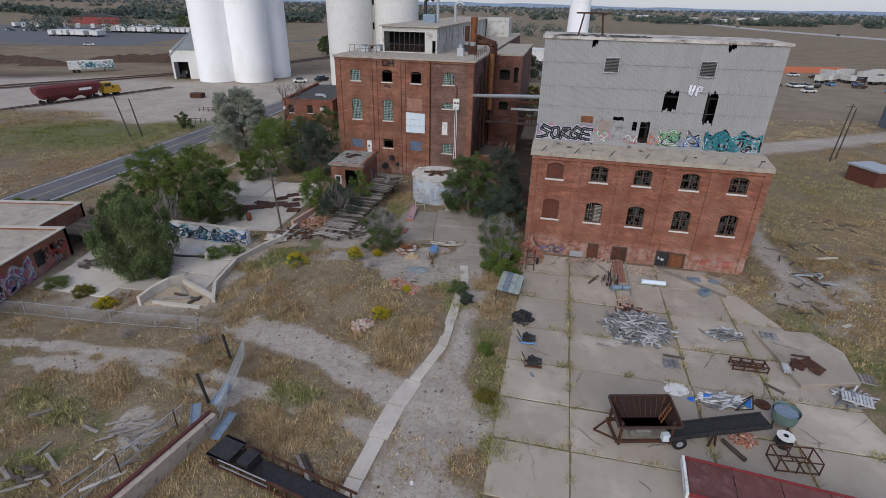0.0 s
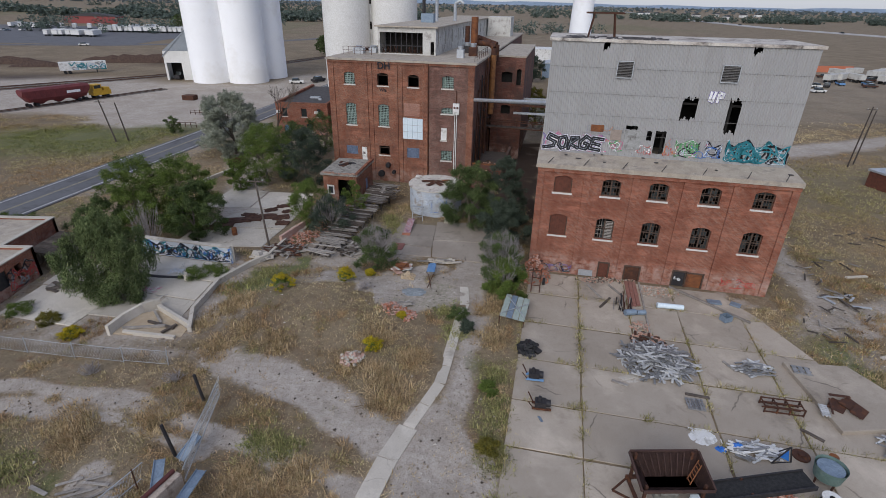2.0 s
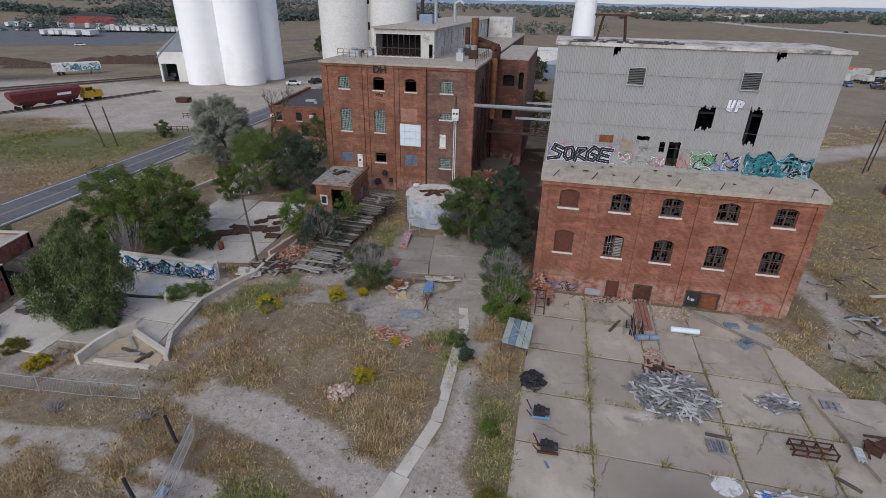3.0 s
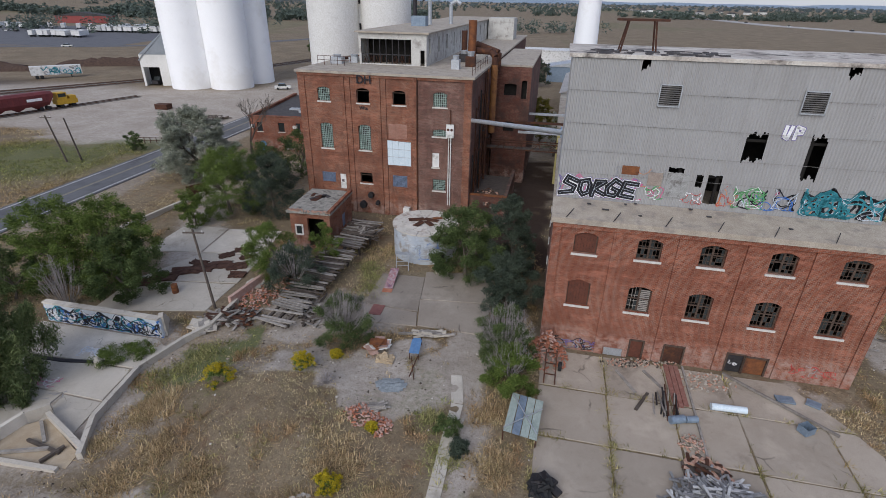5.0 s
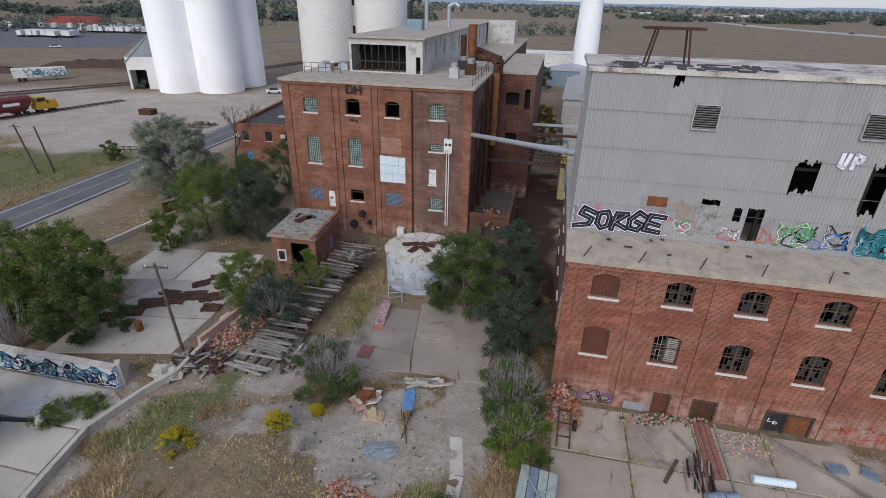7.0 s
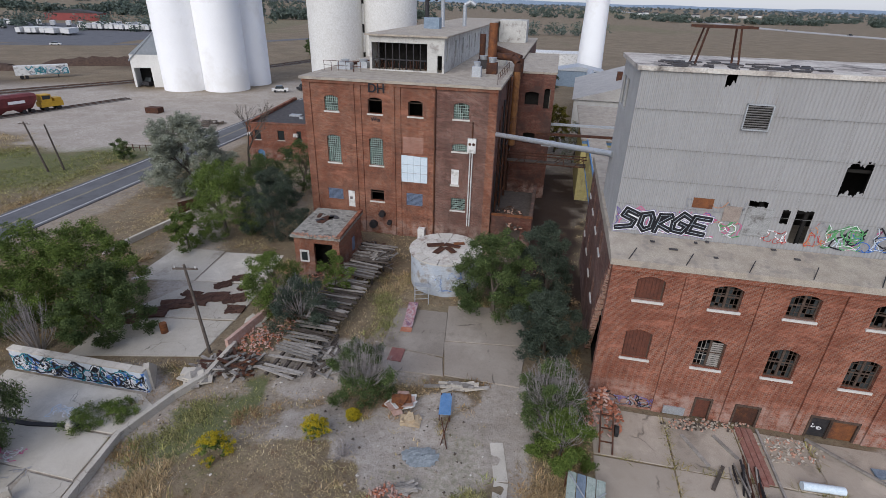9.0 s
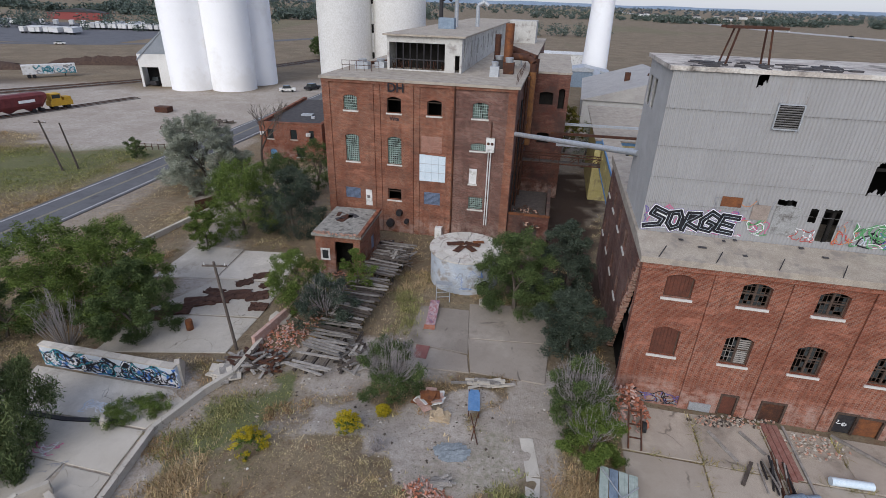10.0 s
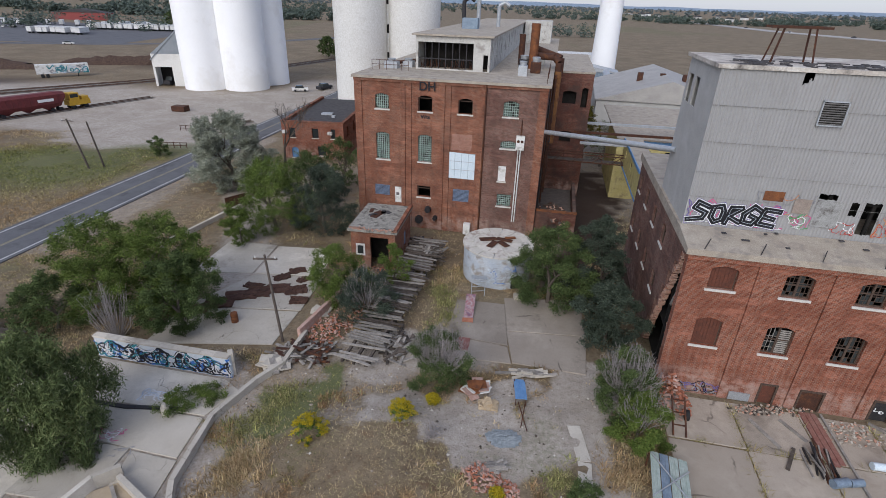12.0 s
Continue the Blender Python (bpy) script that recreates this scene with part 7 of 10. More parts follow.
# grey shed against the silos
SG = thing("truck_shed", T(-91.5, 177.5, 0) @ Rz(8), "grey-roofed white truck shed beside the silos", "shed")
bm = B(); wall_mesh(bm, 8.2, 0, 9, 0.3, [(0.6, 0, 5.2, 5.4, 0)]); wall_mesh(bm, 12, 0, 9, 0.3, [], T(0, 12.3, 0) @ Rz(-90))
part("wall", bm, M_SILO_GREY, SG)
bm = B()
vv = [bm.verts.new(p) for p in ((-0.3, -0.3, 7.5), (8.6, -0.3, 16), (8.6, 12.5, 16), (-0.3, 12.5, 7.5), (-0.3, -0.3, 7.2), (8.6, -0.3, 15.7), (8.6, 12.5, 15.7), (-0.3, 12.5, 7.2))]
for f in ((0, 1, 2, 3), (7, 6, 5, 4), (0, 4, 5, 1), (1, 5, 6, 2), (2, 6, 7, 3), (3, 7, 4, 0)):
    bm.faces.new([vv[i] for i in f])
part("roof", bm, mottled("grey_metal_roof", (0.22, 0.24, 0.26), (0.28, 0.30, 0.32), 0.5, 0.5, 0.3, grain=6), SG)
bm = B()
vv = [bm.verts.new(p) for p in ((0, -0.1, 9), (8.2, -0.1, 9), (8.2, -0.1, 15.4))]
bm.faces.new(vv)
part("gable", bm, mottled("blue_grey_gable", (0.20, 0.22, 0.24), (0.25, 0.27, 0.29), 0.5, 0.6), SG)
# added near-black screen paints the shade inside the truck shed
bm = B(); box(bm, 0.6, 4, 0.1, 8, 4.1, 7)
part("interior_shade_wall", bm, M_BLACK, SG)


def vehicle(name, x, y, rot, l, w, h, mat, label, category, group=""):
    """A parked vehicle: body, cab glass and wheels."""
    t = thing(name, T(x, y, 0.05) @ Rz(rot), label, category, group)
    bm = B(); box(bm, 0, -w / 2, 0.35, l, w / 2, h * 0.58)
    part("body", bm, mat, t)
    bm = B()
    vv = [bm.verts.new(p) for p in [(xx, s * w * k, zz) for s in (-1, 1) for xx, zz, k in ((l * 0.2, h * 0.582, 0.48), (l * 0.75, h * 0.582, 0.48), (l * 0.65, h, 0.42), (l * 0.27, h, 0.42))]]
    for f in ((0, 1, 2, 3), (7, 6, 5, 4), (0, 4, 5, 1), (1, 5, 6, 2), (2, 6, 7, 3), (3, 7, 4, 0)):
        bm.faces.new([vv[i] for i in f])
    part("cabin", bm, M_GLASS, t)
    for xx in (l * 0.2, l * 0.8):
        for s in (-1, 1):
            bm = B(); tube(bm, (xx, s * w / 2 - s * 0.2, 0.33), (xx, s * w / 2 + s * 0.02, 0.33), 0.33, 0.33, 12)
            part("wheel", bm, M_RUBBER, t)
    return t


def trailer(name, x, y, rot, mat, label, l=14.0, h=2.7, group="", w=2.5):
    t = thing(name, T(x, y, 0) @ Rz(rot), label, "trailer", group)
    bm = B(); box(bm, 0, -w / 2, 1.15, l, w / 2, 1.15 + h)
    part("box", bm, mat, t)
    for xx in (1.4, 2.7):
        for s in (-1, 1):
            bm = B(); tube(bm, (xx, s * 0.75, 0.5), (xx, s * 1.15, 0.5), 0.5, 0.5, 12)
            part("wheel", bm, M_RUBBER, t)
    for s in (-0.7, 0.7):
        bm = B(); box(bm, l - 3.2, s - 0.06, 0, l - 3.0, s + 0.06, 1.146)
        part("landing_leg", bm, M_STEEL_DARK, t)
    return t


vehicle("white_car", -51.0, 175.0, 15, 4.6, 1.8, 1.7, M_WHITE, "white car parked by the silos", "car")
vehicle("dark_pickup", -44.0, 178.0, 60, 5.2, 1.9, 1.8, M_STEEL_DARK, "dark pickup truck parked by the road", "car")
vehicle("red_car", -39.5, 190.0, 20, 4.5, 1.8, 1.5, paint("car_red", (0.35, 0.03, 0.03), 0.4), "red car by the road", "car")
vehicle("dark_truck", -89, 178.5, 80, 5.5, 2.2, 2.4, M_STEEL_DARK, "dark truck in the shed door", "truck")
tt = trailer("box_trailer", -132.5, 186, 38, M_WHITE, "white box trailer sprayed with teal graffiti", 13.8)
scrawl(tt, T(0, -1.26, 0), 3, 1.3, 13.4, 3.6, [("grey", 14, 0.3), ("pale", 10, 0.3), ("teal", 14, 0.25)], 71)
# rail wagon, shunter and tracks
M_WAGON = mottled("oxide_red_wagon", (0.15, 0.035, 0.035), (0.11, 0.028, 0.03), 0.8, 0.6, grain=12)
HP = thing("hopper_wagon", T(-101.6, 128.0, 0) @ Rz(61), "dark red covered hopper wagon on the siding", "railway wagon")
bm = B()
secs = [(0.0, 3.0, 4.2), (1.2, 1.4, 4.3), (14.2, 1.4, 4.3), (15.4, 3.0, 4.2)]
rows = []
for x, zb, zt in secs:
    rows.append([bm.verts.new(p) for p in ((x, -1.0, zb - 0.2), (x, -1.5, zb + 0.6), (x, -1.45, 3.8), (x, -0.8, zt), (x, 0.8, zt), (x, 1.45, 3.8), (x, 1.5, zb + 0.6), (x, 1.0, zb - 0.2))])
for a, b in zip(rows, rows[1:]):
    for i in range(8):
        bm.faces.new((a[i], a[(i + 1) % 8], b[(i + 1) % 8], b[i]))
bm.faces.new(rows[0]); bm.faces.new(rows[-1][::-1])
part("body", bm, M_WAGON, HP)
for k in range(12):
    bm = B(); box(bm, 1.6 + k * 1.1, -1.58, 1.9, 1.7 + k * 1.1, -1.49, 3.8)
    part("rib", bm, M_WAGON, HP)
for k in range(3):
    bm = B()
    vv = [bm.verts.new(p) for p in ((2.2 + 4.1 * k, -1, 1.35), (5.4 + 4.1 * k, -1, 1.35), (5.4 + 4.1 * k, 1, 1.35), (2.2 + 4.1 * k, 1, 1.35), (3.5 + 4.1 * k, -0.4, 0.5), (4.1 + 4.1 * k, -0.4, 0.5), (4.1 + 4.1 * k, 0.4, 0.5), (3.5 + 4.1 * k, 0.4, 0.5))]
    for f in ((0, 1, 5, 4), (1, 2, 6, 5), (2, 3, 7, 6), (3, 0, 4, 7), (4, 5, 6, 7)):
        bm.faces.new([vv[i] for i in f])
    part("discharge_hopper", bm, M_WAGON, HP)
bm = B(); box(bm, 9.6, -1.6, 2.5, 12.8, -1.585, 3.1)
part("marking", bm, PAINTS["white"], HP, "plain white painted marking")
for x in (1.2, 2.9, 12.5, 14.2):
    for s in (-0.75, 0.75):
        bm = B(); tube(bm, (x, s - 0.07, 0.5), (x, s + 0.07, 0.5), 0.45, 0.45, 14)
        part("wheel", bm, M_STEEL_DARK, HP)
M_LOCO = mottled("yellow_machine_paint", (0.50, 0.30, 0.03), (0.42, 0.25, 0.03), 1, 0.6, grain=12)
LC = thing("shunting_tractor", T(-93.9, 142.0, 0) @ Rz(61), "yellow rail shunting tractor coupled to the wagon", "shunter")
bm = B(); box(bm, 0, -1.2, 0.9, 4.6, 1.2, 2.0); box(bm, 3.0, -1.0, 2.0, 4.5, 1.0, 2.7)
part("body", bm, M_LOCO, LC)
bm = B(); box(bm, 0.3, -1.15, 2.004, 2.4, 1.15, 3.6)
part("cab", bm, M_LOCO, LC)
bm = B(); box(bm, 0.5, -1.17, 2.6, 2.2, -1.152, 3.4)
part("cab_window", bm, M_GLASS, LC)
for x in (0.9, 3.6):
    for s in (-0.9, 0.9):
        bm = B(); tube(bm, (x, s - 0.2, 0.55), (x, s + 0.2, 0.55), 0.5, 0.5, 14)
        part("wheel", bm, M_RUBBER, LC)
RL = thing("railway_track", T(0, 0, 0), "railway sidings on dark ballast", "railway", kind="structure")
for pts_ in ([(-138, 62), (-101.6, 128.0), (-91.5, 146.3), (-84, 160)], [(-190, 95), (-130, 158), (-102, 186), (-80, 215), (-40, 300)], [(-190, 88), (-128, 153), (-98, 184), (-76, 214), (-36, 300)]):
    bm = B(); strip_mesh(bm, pts_, 3.4, -0.1, 0.06)
    part("ballast", bm, mottled("dark_ballast", (0.11, 0.10, 0.09), (0.17, 0.15, 0.13), 1, 0.95, grain=10), RL)
    for s in (-0.72, 0.72):
        bm = B(); strip_mesh(bm, pts_, 0.09, 0.05, 0.2, s)
        part("rail", bm, M_RUST, RL)
# earth berms
for k, (x, y, l, w, h, a) in enumerate(((-186, 211, 60, 8, 3.0, 6), (-124, 226, 50, 8, 3.2, 14), (-150, 205, 26, 5, 1.6, 10), (-215, 186, 50, 6, 2.0, 12))):
    bm = B()
    n = 24
    rr = random.Random(k)
    rows = []
    for i in range(n + 1):
        x_ = -l / 2 + l * i / n
        hh = h * max(0.03, math.sin(math.pi * i / n)) ** 0.4 * rr.uniform(0.8, 1.1)
        rows.append([bm.verts.new((x_, yy * w / 2 * rr.uniform(0.9, 1.1), zz * hh)) for yy, zz in ((-1, -0.05), (-0.55, 0.6), (-0.1, 1.0), (0.4, 0.8), (1, -0.05))])
    for a_, b_ in zip(rows, rows[1:]):
        for i in range(4):
            bm.faces.new((a_[i], a_[i + 1], b_[i + 1], b_[i]))
    solid("earth_berm", bm, mottled("dark_compost", (0.055, 0.034, 0.026), (0.09, 0.058, 0.042), 1.5, 0.95, grain=8, bump=0.8), T(x, y, 0) @ Rz(a), "long dark heap of compost and earth", "heap", "earth heaps")
# trailer park behind
bm = B(); box(bm, -440, 300, -0.1, -175, 470, 0.03)
solid("trailer_lot", bm, M_ASPHALT, None, "broad grey lorry park", "pavement", kind="structure")
rr = random.Random(44)
first = trailer("parked_trailer", -250, 352, 96, M_WHITE, "white box trailer parked in a row", group="trailers in the lot")
for k in range(26):
    copy_thing(first, T(-262 - 0 * k + 3.6 * (k - 0) * 1.0 + 10, 402 + rr.uniform(-1, 1), 0) @ Rz(97 + rr.uniform(-2, 2)) if k < 18 else T(-256 + 4.2 * (k - 18), 352 + rr.uniform(-3, 3), 0) @ Rz(100 + rr.uniform(-3, 3)))
for k in range(14):
    copy_thing(first, T(-340 + 10.5 * k, 428 + rr.uniform(-3, 3), 0) @ Rz(rr.choice((95, 120, 128))))
for k in range(10):
    vehicle("parked_car", -330 + 8 * k, 395 + rr.uniform(-4, 4), rr.uniform(60, 110), 4.6, 1.8, 1.5, rr.choice((M_WHITE, M_STEEL_DARK, M_BLUE_GREY)), "car parked at the lorry park", "car", "cars at the lorry park")
house_block("red_barn", -330, 520, 46, 14, 6, paint("barn_red", (0.22, 0.05, 0.045)), M_ROOF_DARK, 6, "long low red building beyond the lorry park", "building", 3)
vehicle("white_car", -196, 292, 20, 4.8, 1.9, 1.6, M_WHITE, "white car on the access road", "car")
bm = B(); strip_mesh(bm, [(-420, 268), (-260, 284), (-180, 300), (-120, 330), (-60, 420)], 9, -0.1, 0.045)
solid("access_road", bm, M_ASPHALT, None, "grey access road past the lorry park", "road", kind="structure")
# poles
def utility_pole(x, y, h, lean=0.0, arm=True, label="weathered wooden utility pole", r=0.13):
    t = thing("utility_pole", T(x, y, zground(x, y) - 0.1), label, "utility pole", "utility poles")
    bm = B(); tube(bm, (0, 0, 0), (lean, 0, h), r, r * 0.7, 8)
    part("pole", bm, M_WOOD_DARK, t)
    if arm:
        bm = B(); box(bm, lean * 0.95 - 0.9, -0.06, h * 0.95, lean * 0.95 + 0.9, 0.06, h * 0.95 + 0.12)
        part("crossarm", bm, M_WOOD_DARK, t)
        for s in (-0.75, 0.75):
            bm = B(); tube(bm, (lean * 0.95 + s, 0, h * 0.95 + 0.12), (lean * 0.95 + s, 0, h * 0.95 + 0.3), 0.05, 0.03, 6)
            part("insulator", bm, M_WHITE, t)
    return t


utility_pole(-19.6, 56.1, 8.0, -0.5, True, "leaning grey utility pole with a lamp bracket")
utility_pole(-62.2, 99.0, 7.8, -1.3, True, "leaning dark wooden utility pole", 0.16)
utility_pole(-60.4, 100.0, 7.2, -0.9, False, "leaning dark wooden pole", 0.15)
utility_pole(-37.0, 172.0, 14, 0, True)
utility_pole(-33.5, 200.0, 14, 0, True)
utility_pole(71.0, 92.0, 10.5, 0.6, True)
utility_pole(73.5, 94.0, 9.5, 0.5, False)
for x in (-31.0, -27.0):
    bm = B(); tube(bm, (x - 8, 235, 0), (x - 7.0, 235, 60), 0.35, 0.3, 8)
    solid("guyed_mast", bm, M_SILO_GREY, None, "tall thin pale steel mast", "mast")
# sheds and chimney base to the right of the alley
GS = thing("gabled_shed", T(46, 152, 0) @ Rz(-14), "large grey corrugated shed with a low gable and graffiti", "warehouse")
bm = B(); box(bm, -15, -18, 0, 15, 18, 6.4)
part("wall", bm, M_PLASTER, GS)
bm = B()
vv = [bm.verts.new(p) for p in ((-15.4, -18.4, 6.404), (15.4, -18.4, 6.404), (15.4, 18.4, 6.404), (-15.4, 18.4, 6.404), (0, -18.4, 11), (0, 18.4, 11))]
for f in ((0, 3, 5, 4), (1, 4, 5, 2), (0, 4, 1), (3, 2, 5)):
    bm.faces.new([vv[i] for i in f])
part("roof", bm, mottled("pale_metal_roof", (0.33, 0.31, 0.29), (0.40, 0.38, 0.35), 0.4, 0.6, 0.1, grain=5), GS)
scrawl(GS, T(0, -18.02, 0), -4, 0.6, 1, 2.6, [("black", 5, 0.3), ("blue", 12, 0.2), ("white", 8, 0.12)], 81)
scrawl(GS, T(0, -18.02, 0), 3, 0.6, 13, 2.4, [("orange", 26, 0.3), ("black", 16, 0.15)], 82)
bm = B(); box(bm, 1.2, -18.05, 0, 2.6, -18.01, 2.3)
part("door", bm, M_BLACK, GS)
for k in range(3):
    bm = B(); box(bm, -6 + 5 * k, -6, 8.6, -4.8 + 5 * k, -4.8, 11.2)
    part("roof_vent", bm, M_RUST, GS)
house_block("blue_shed", 44, 205, 16, 10, 5.0, M_BLUE_GREY, M_GALV, -12, "blue-grey metal shed with a pale roof", "shed", 1.5)
house_block("white_warehouse", 40, 262, 40, 14, 5.5, M_WHITE, M_WHITE, -12, "long white flat-roofed warehouse", "warehouse")
house_block("grey_hall", 113, 111, 20, 26, 8.5, mottled("slate_blue_sheet", (0.10, 0.12, 0.15), (0.14, 0.16, 0.19), 0.6, 0.6, 0.2, grain=6), M_GALV, -10, "slate-blue sheet-metal industrial hall", "hall")
bm = B(); tube(bm, (35.5, 150, 2), (44, 190, 6), 1.1, 1.1, 14)
solid("flue_duct", bm, M_GALV, None, "pale grey inclined flue duct", "duct")
hut = house_block("timber_hut", 69.5, 80, 4.4, 5.2, 2.4, M_WOOD_BROWN, M_GALV, 12, "small brown timber hut with a metal roof", "shed")
for k in range(3):
    bm = B(); strip_mesh(bm, [(11, 88 + 4 * k), (34, 84 + 4 * k)], 0.35, 8.9 + 0.5 * k, 9.2 + 0.5 * k)
    solid("pipe_run", bm, M_GALV if k != 1 else M_RUST, None, "long overhead pipe between the buildings", "pipe", "overhead pipes")
tree("cottonwood", 19.5, 118, 9, 3.2, LEAF_AUTUMN, 401, "yellowing tree behind the alley", leaves=3500, size=0.25)
tree("bare_grey_tree", 20.5, 108, 8, 2.6, LEAF_SILVER, 402, "thin grey tree behind the alley", leaves=1800, size=0.2)
tree("juniper", 30, 190, 9, 4, LEAF_BLUE, 403, "dark blue-green tree by the chimney", leaves=3000, size=0.35)
# vans and campers on the right
first = trailer("camper_van", 165, 226, 20, M_PENT, "white camper trailer parked in the scrapyard", 7.5, 1.9, "campers in the scrapyard")
for k in range(22):
    copy_thing(first, T(140 + 7 * (k % 9) + rr.uniform(-2, 2) + 20 * (k // 9), 205 + 13 * (k // 9) + rr.uniform(-3, 3), 0) @ Rz(rr.choice((20, 35, 100)) + rr.uniform(-8, 8)))
for k in range(26):
    vehicle("scrap_car", 118 + rr.uniform(0, 70), 178 + rr.uniform(0, 48), rr.uniform(0, 180), 4.5, 1.8, 1.5, rr.choice((M_WHITE, M_STEEL_DARK, M_BLUE, M_RUST)), "scrap car in the yard", "car", "scrap cars")
bm = B(); box(bm, 130, 238, 0, 176, 238.3, 2.6)
solid("orange_fence", bm, paint("orange_board", (0.40, 0.13, 0.07)), None, "long orange board fence", "fence")
# highway and its cars
HW = [(1400, 60), (800, 150), (560, 280), (440, 500), (410, 720), (440, 1050), (560, 1700), (700, 2600)]
bm = B(); strip_mesh(bm, HW, 26, -0.1, 0.5)
solid("highway", bm, mottled("pale_highway", (0.34, 0.32, 0.30), (0.40, 0.38, 0.36), 0.02, 0.9), None, "pale concrete highway across the plain", "road", kind="structure")
for k, (x, y) in enumerate(((452, 470), (425, 600), (412, 690), (418, 800), (430, 930), (500, 370), (446, 1060), (560, 290))):
    vehicle("highway_car", x, y, 100, 4.8, 2.0, 1.7, M_STEEL_DARK if k % 2 else M_WHITE, "car on the far highway", "car", "cars on the highway").location.z = 0.55
# far trees: clumps along field edges
def far_wood(name, boxes, n, seed, size, label, leaf):
    rng = np.random.RandomState(seed)
    cs = []
    for _ in range(n):
        x0, x1, y0, y1 = boxes[rng.randint(len(boxes))]
        x, y, h = rng.uniform(x0, x1), rng.uniform(y0, y1), rng.uniform(4, 11)
        for _ in range(7):
            cs.append((x + rng.normal(0, h * 0.32), y + rng.normal(0, h * 0.32), h * rng.uniform(0.2, 1.0)))
    me = leaf_cloud(name, cs, 9, 2.8, size, leaf, seed)
    tagged(new(name, me), label, "trees", kind="stuff")


# leaf colours paled and blued with distance: aerial haze put into the base colour
LEAF_FAR = leaf_material("far_leaves_haze_tint", (0.078, 0.107, 0.086), (0.124, 0.156, 0.130), (0.176, 0.208, 0.182))
LEAF_HAZY = leaf_material("haze_tinted_leaves", (0.13, 0.165, 0.17), (0.17, 0.205, 0.21), (0.21, 0.245, 0.25))
BELTS = [(640, -0.75, 0.05), (760, -0.9, 0.0), (900, 0.30, 1.0), (980, -0.9, 0.45), (1080, 0.35, 1.3), (1250, -0.9, 1.3), (1500, -0.8, 1.3)]
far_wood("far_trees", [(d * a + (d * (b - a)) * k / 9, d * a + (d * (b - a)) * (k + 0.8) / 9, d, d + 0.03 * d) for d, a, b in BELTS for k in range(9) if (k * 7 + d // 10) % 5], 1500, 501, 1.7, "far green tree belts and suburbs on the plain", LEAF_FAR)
far_wood("far_trees", [(-0.8 * d, 1.4 * d, d, d * 1.04) for d in (1800, 2100, 2500, 3000, 3500)], 1500, 502, 2.6, "tree belts far out on the plain, haze put into their colour", LEAF_HAZY)
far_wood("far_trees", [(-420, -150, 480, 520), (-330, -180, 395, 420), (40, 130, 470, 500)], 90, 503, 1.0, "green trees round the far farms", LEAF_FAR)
for k, (x, y, h, r) in enumerate(((-205, 425, 12, 7), (-236, 268, 9, 6), (-226, 262, 7, 4), (-262, 262, 10, 6), (-282, 250, 7, 5), (-60, 270, 9, 5), (-48, 262, 7, 4))):
    tree("plains_tree", x, y, h, r, LEAF_DARK, 520 + k, "dark green tree on the open plain", leaves=2600, size=0.5)
rr = random.Random(12)
for k in range(16):
    house_block("far_house", rr.uniform(450, 1300), rr.uniform(1150, 1500), 16, 11, 5, M_WHITE if k % 2 else M_PLASTER, M_ROOF_DARK, rr.uniform(0, 90), "small pale house on the plain", "house", 3)
# rising hills of the horizon, distance haze painted into their blue
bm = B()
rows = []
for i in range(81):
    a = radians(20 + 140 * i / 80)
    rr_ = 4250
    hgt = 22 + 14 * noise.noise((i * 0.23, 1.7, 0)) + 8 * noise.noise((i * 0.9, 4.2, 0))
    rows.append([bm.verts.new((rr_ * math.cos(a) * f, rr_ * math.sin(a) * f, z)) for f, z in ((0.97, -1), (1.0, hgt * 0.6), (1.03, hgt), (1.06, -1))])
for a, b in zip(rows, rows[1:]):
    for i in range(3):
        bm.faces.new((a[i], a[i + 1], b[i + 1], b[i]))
solid("horizon_hills", bm, mottled("haze_tinted_hills", (0.20, 0.26, 0.33), (0.25, 0.31, 0.37), 0.01, 0.95, grain=0.05, bump=0), None, "low hills along the horizon, coloured blue for haze", "hills", kind="structure")


# ---- loose things ----
def rot(ax, ay, az):
    return Euler((radians(ax), radians(ay), radians(az))).to_matrix().to_4x4()


def heap(name, x, y, rx, ry, h, n, size, mats, label, category, seed, piece="brick", z=0.0, turn=90, long=False):
    """A heap of alike pieces lying over one another."""
    r = random.Random(seed)
    t = thing(name, T(x, y, z), label, category)
    l, w, d = size
    meshes = []
    for m in mats:
        bm = B(); box(bm, -l / 2, -w / 2, -d / 2, l / 2, w / 2, d / 2)
        meshes.append(mesh_of(bm, piece, m))
    for _ in range(n):
        a, q = r.uniform(0, 6.283), r.random() ** 0.6
        hz = h * max(0.0, 1 - q) * r.uniform(0.55, 1.0) + d / 2
        s = r.uniform(0.6, 1.25) if long else 1.0
        tilt = (r.uniform(-9, 9), r.uniform(-14, 14)) if long else (r.uniform(-35, 35), r.uniform(-35, 35))
        part(piece, r.choice(meshes), None, t, place=T(rx * q * math.cos(a), ry * q * math.sin(a), hz + (0.0 if not long else 0.08)) @ rot(tilt[0], tilt[1], r.uniform(-turn, turn)) @ Matrix.Diagonal((s, 1, 1, 1)))
    return t


M_BRICK_LOOSE = mottled("loose_brick", (0.34, 0.12, 0.07), (0.42, 0.19, 0.12), 3, 0.9, grain=25, random_shift=0.25)
M_BRICK_PALE = mottled("dusty_brick", (0.40, 0.24, 0.19), (0.46, 0.33, 0.28), 3, 0.9, grain=25, random_shift=0.2)
M_STUD = mottled("grey_steel_stud", (0.17, 0.17, 0.17), (0.27, 0.27, 0.27), 3, 0.55, 0.3, grain=20, random_shift=0.3)
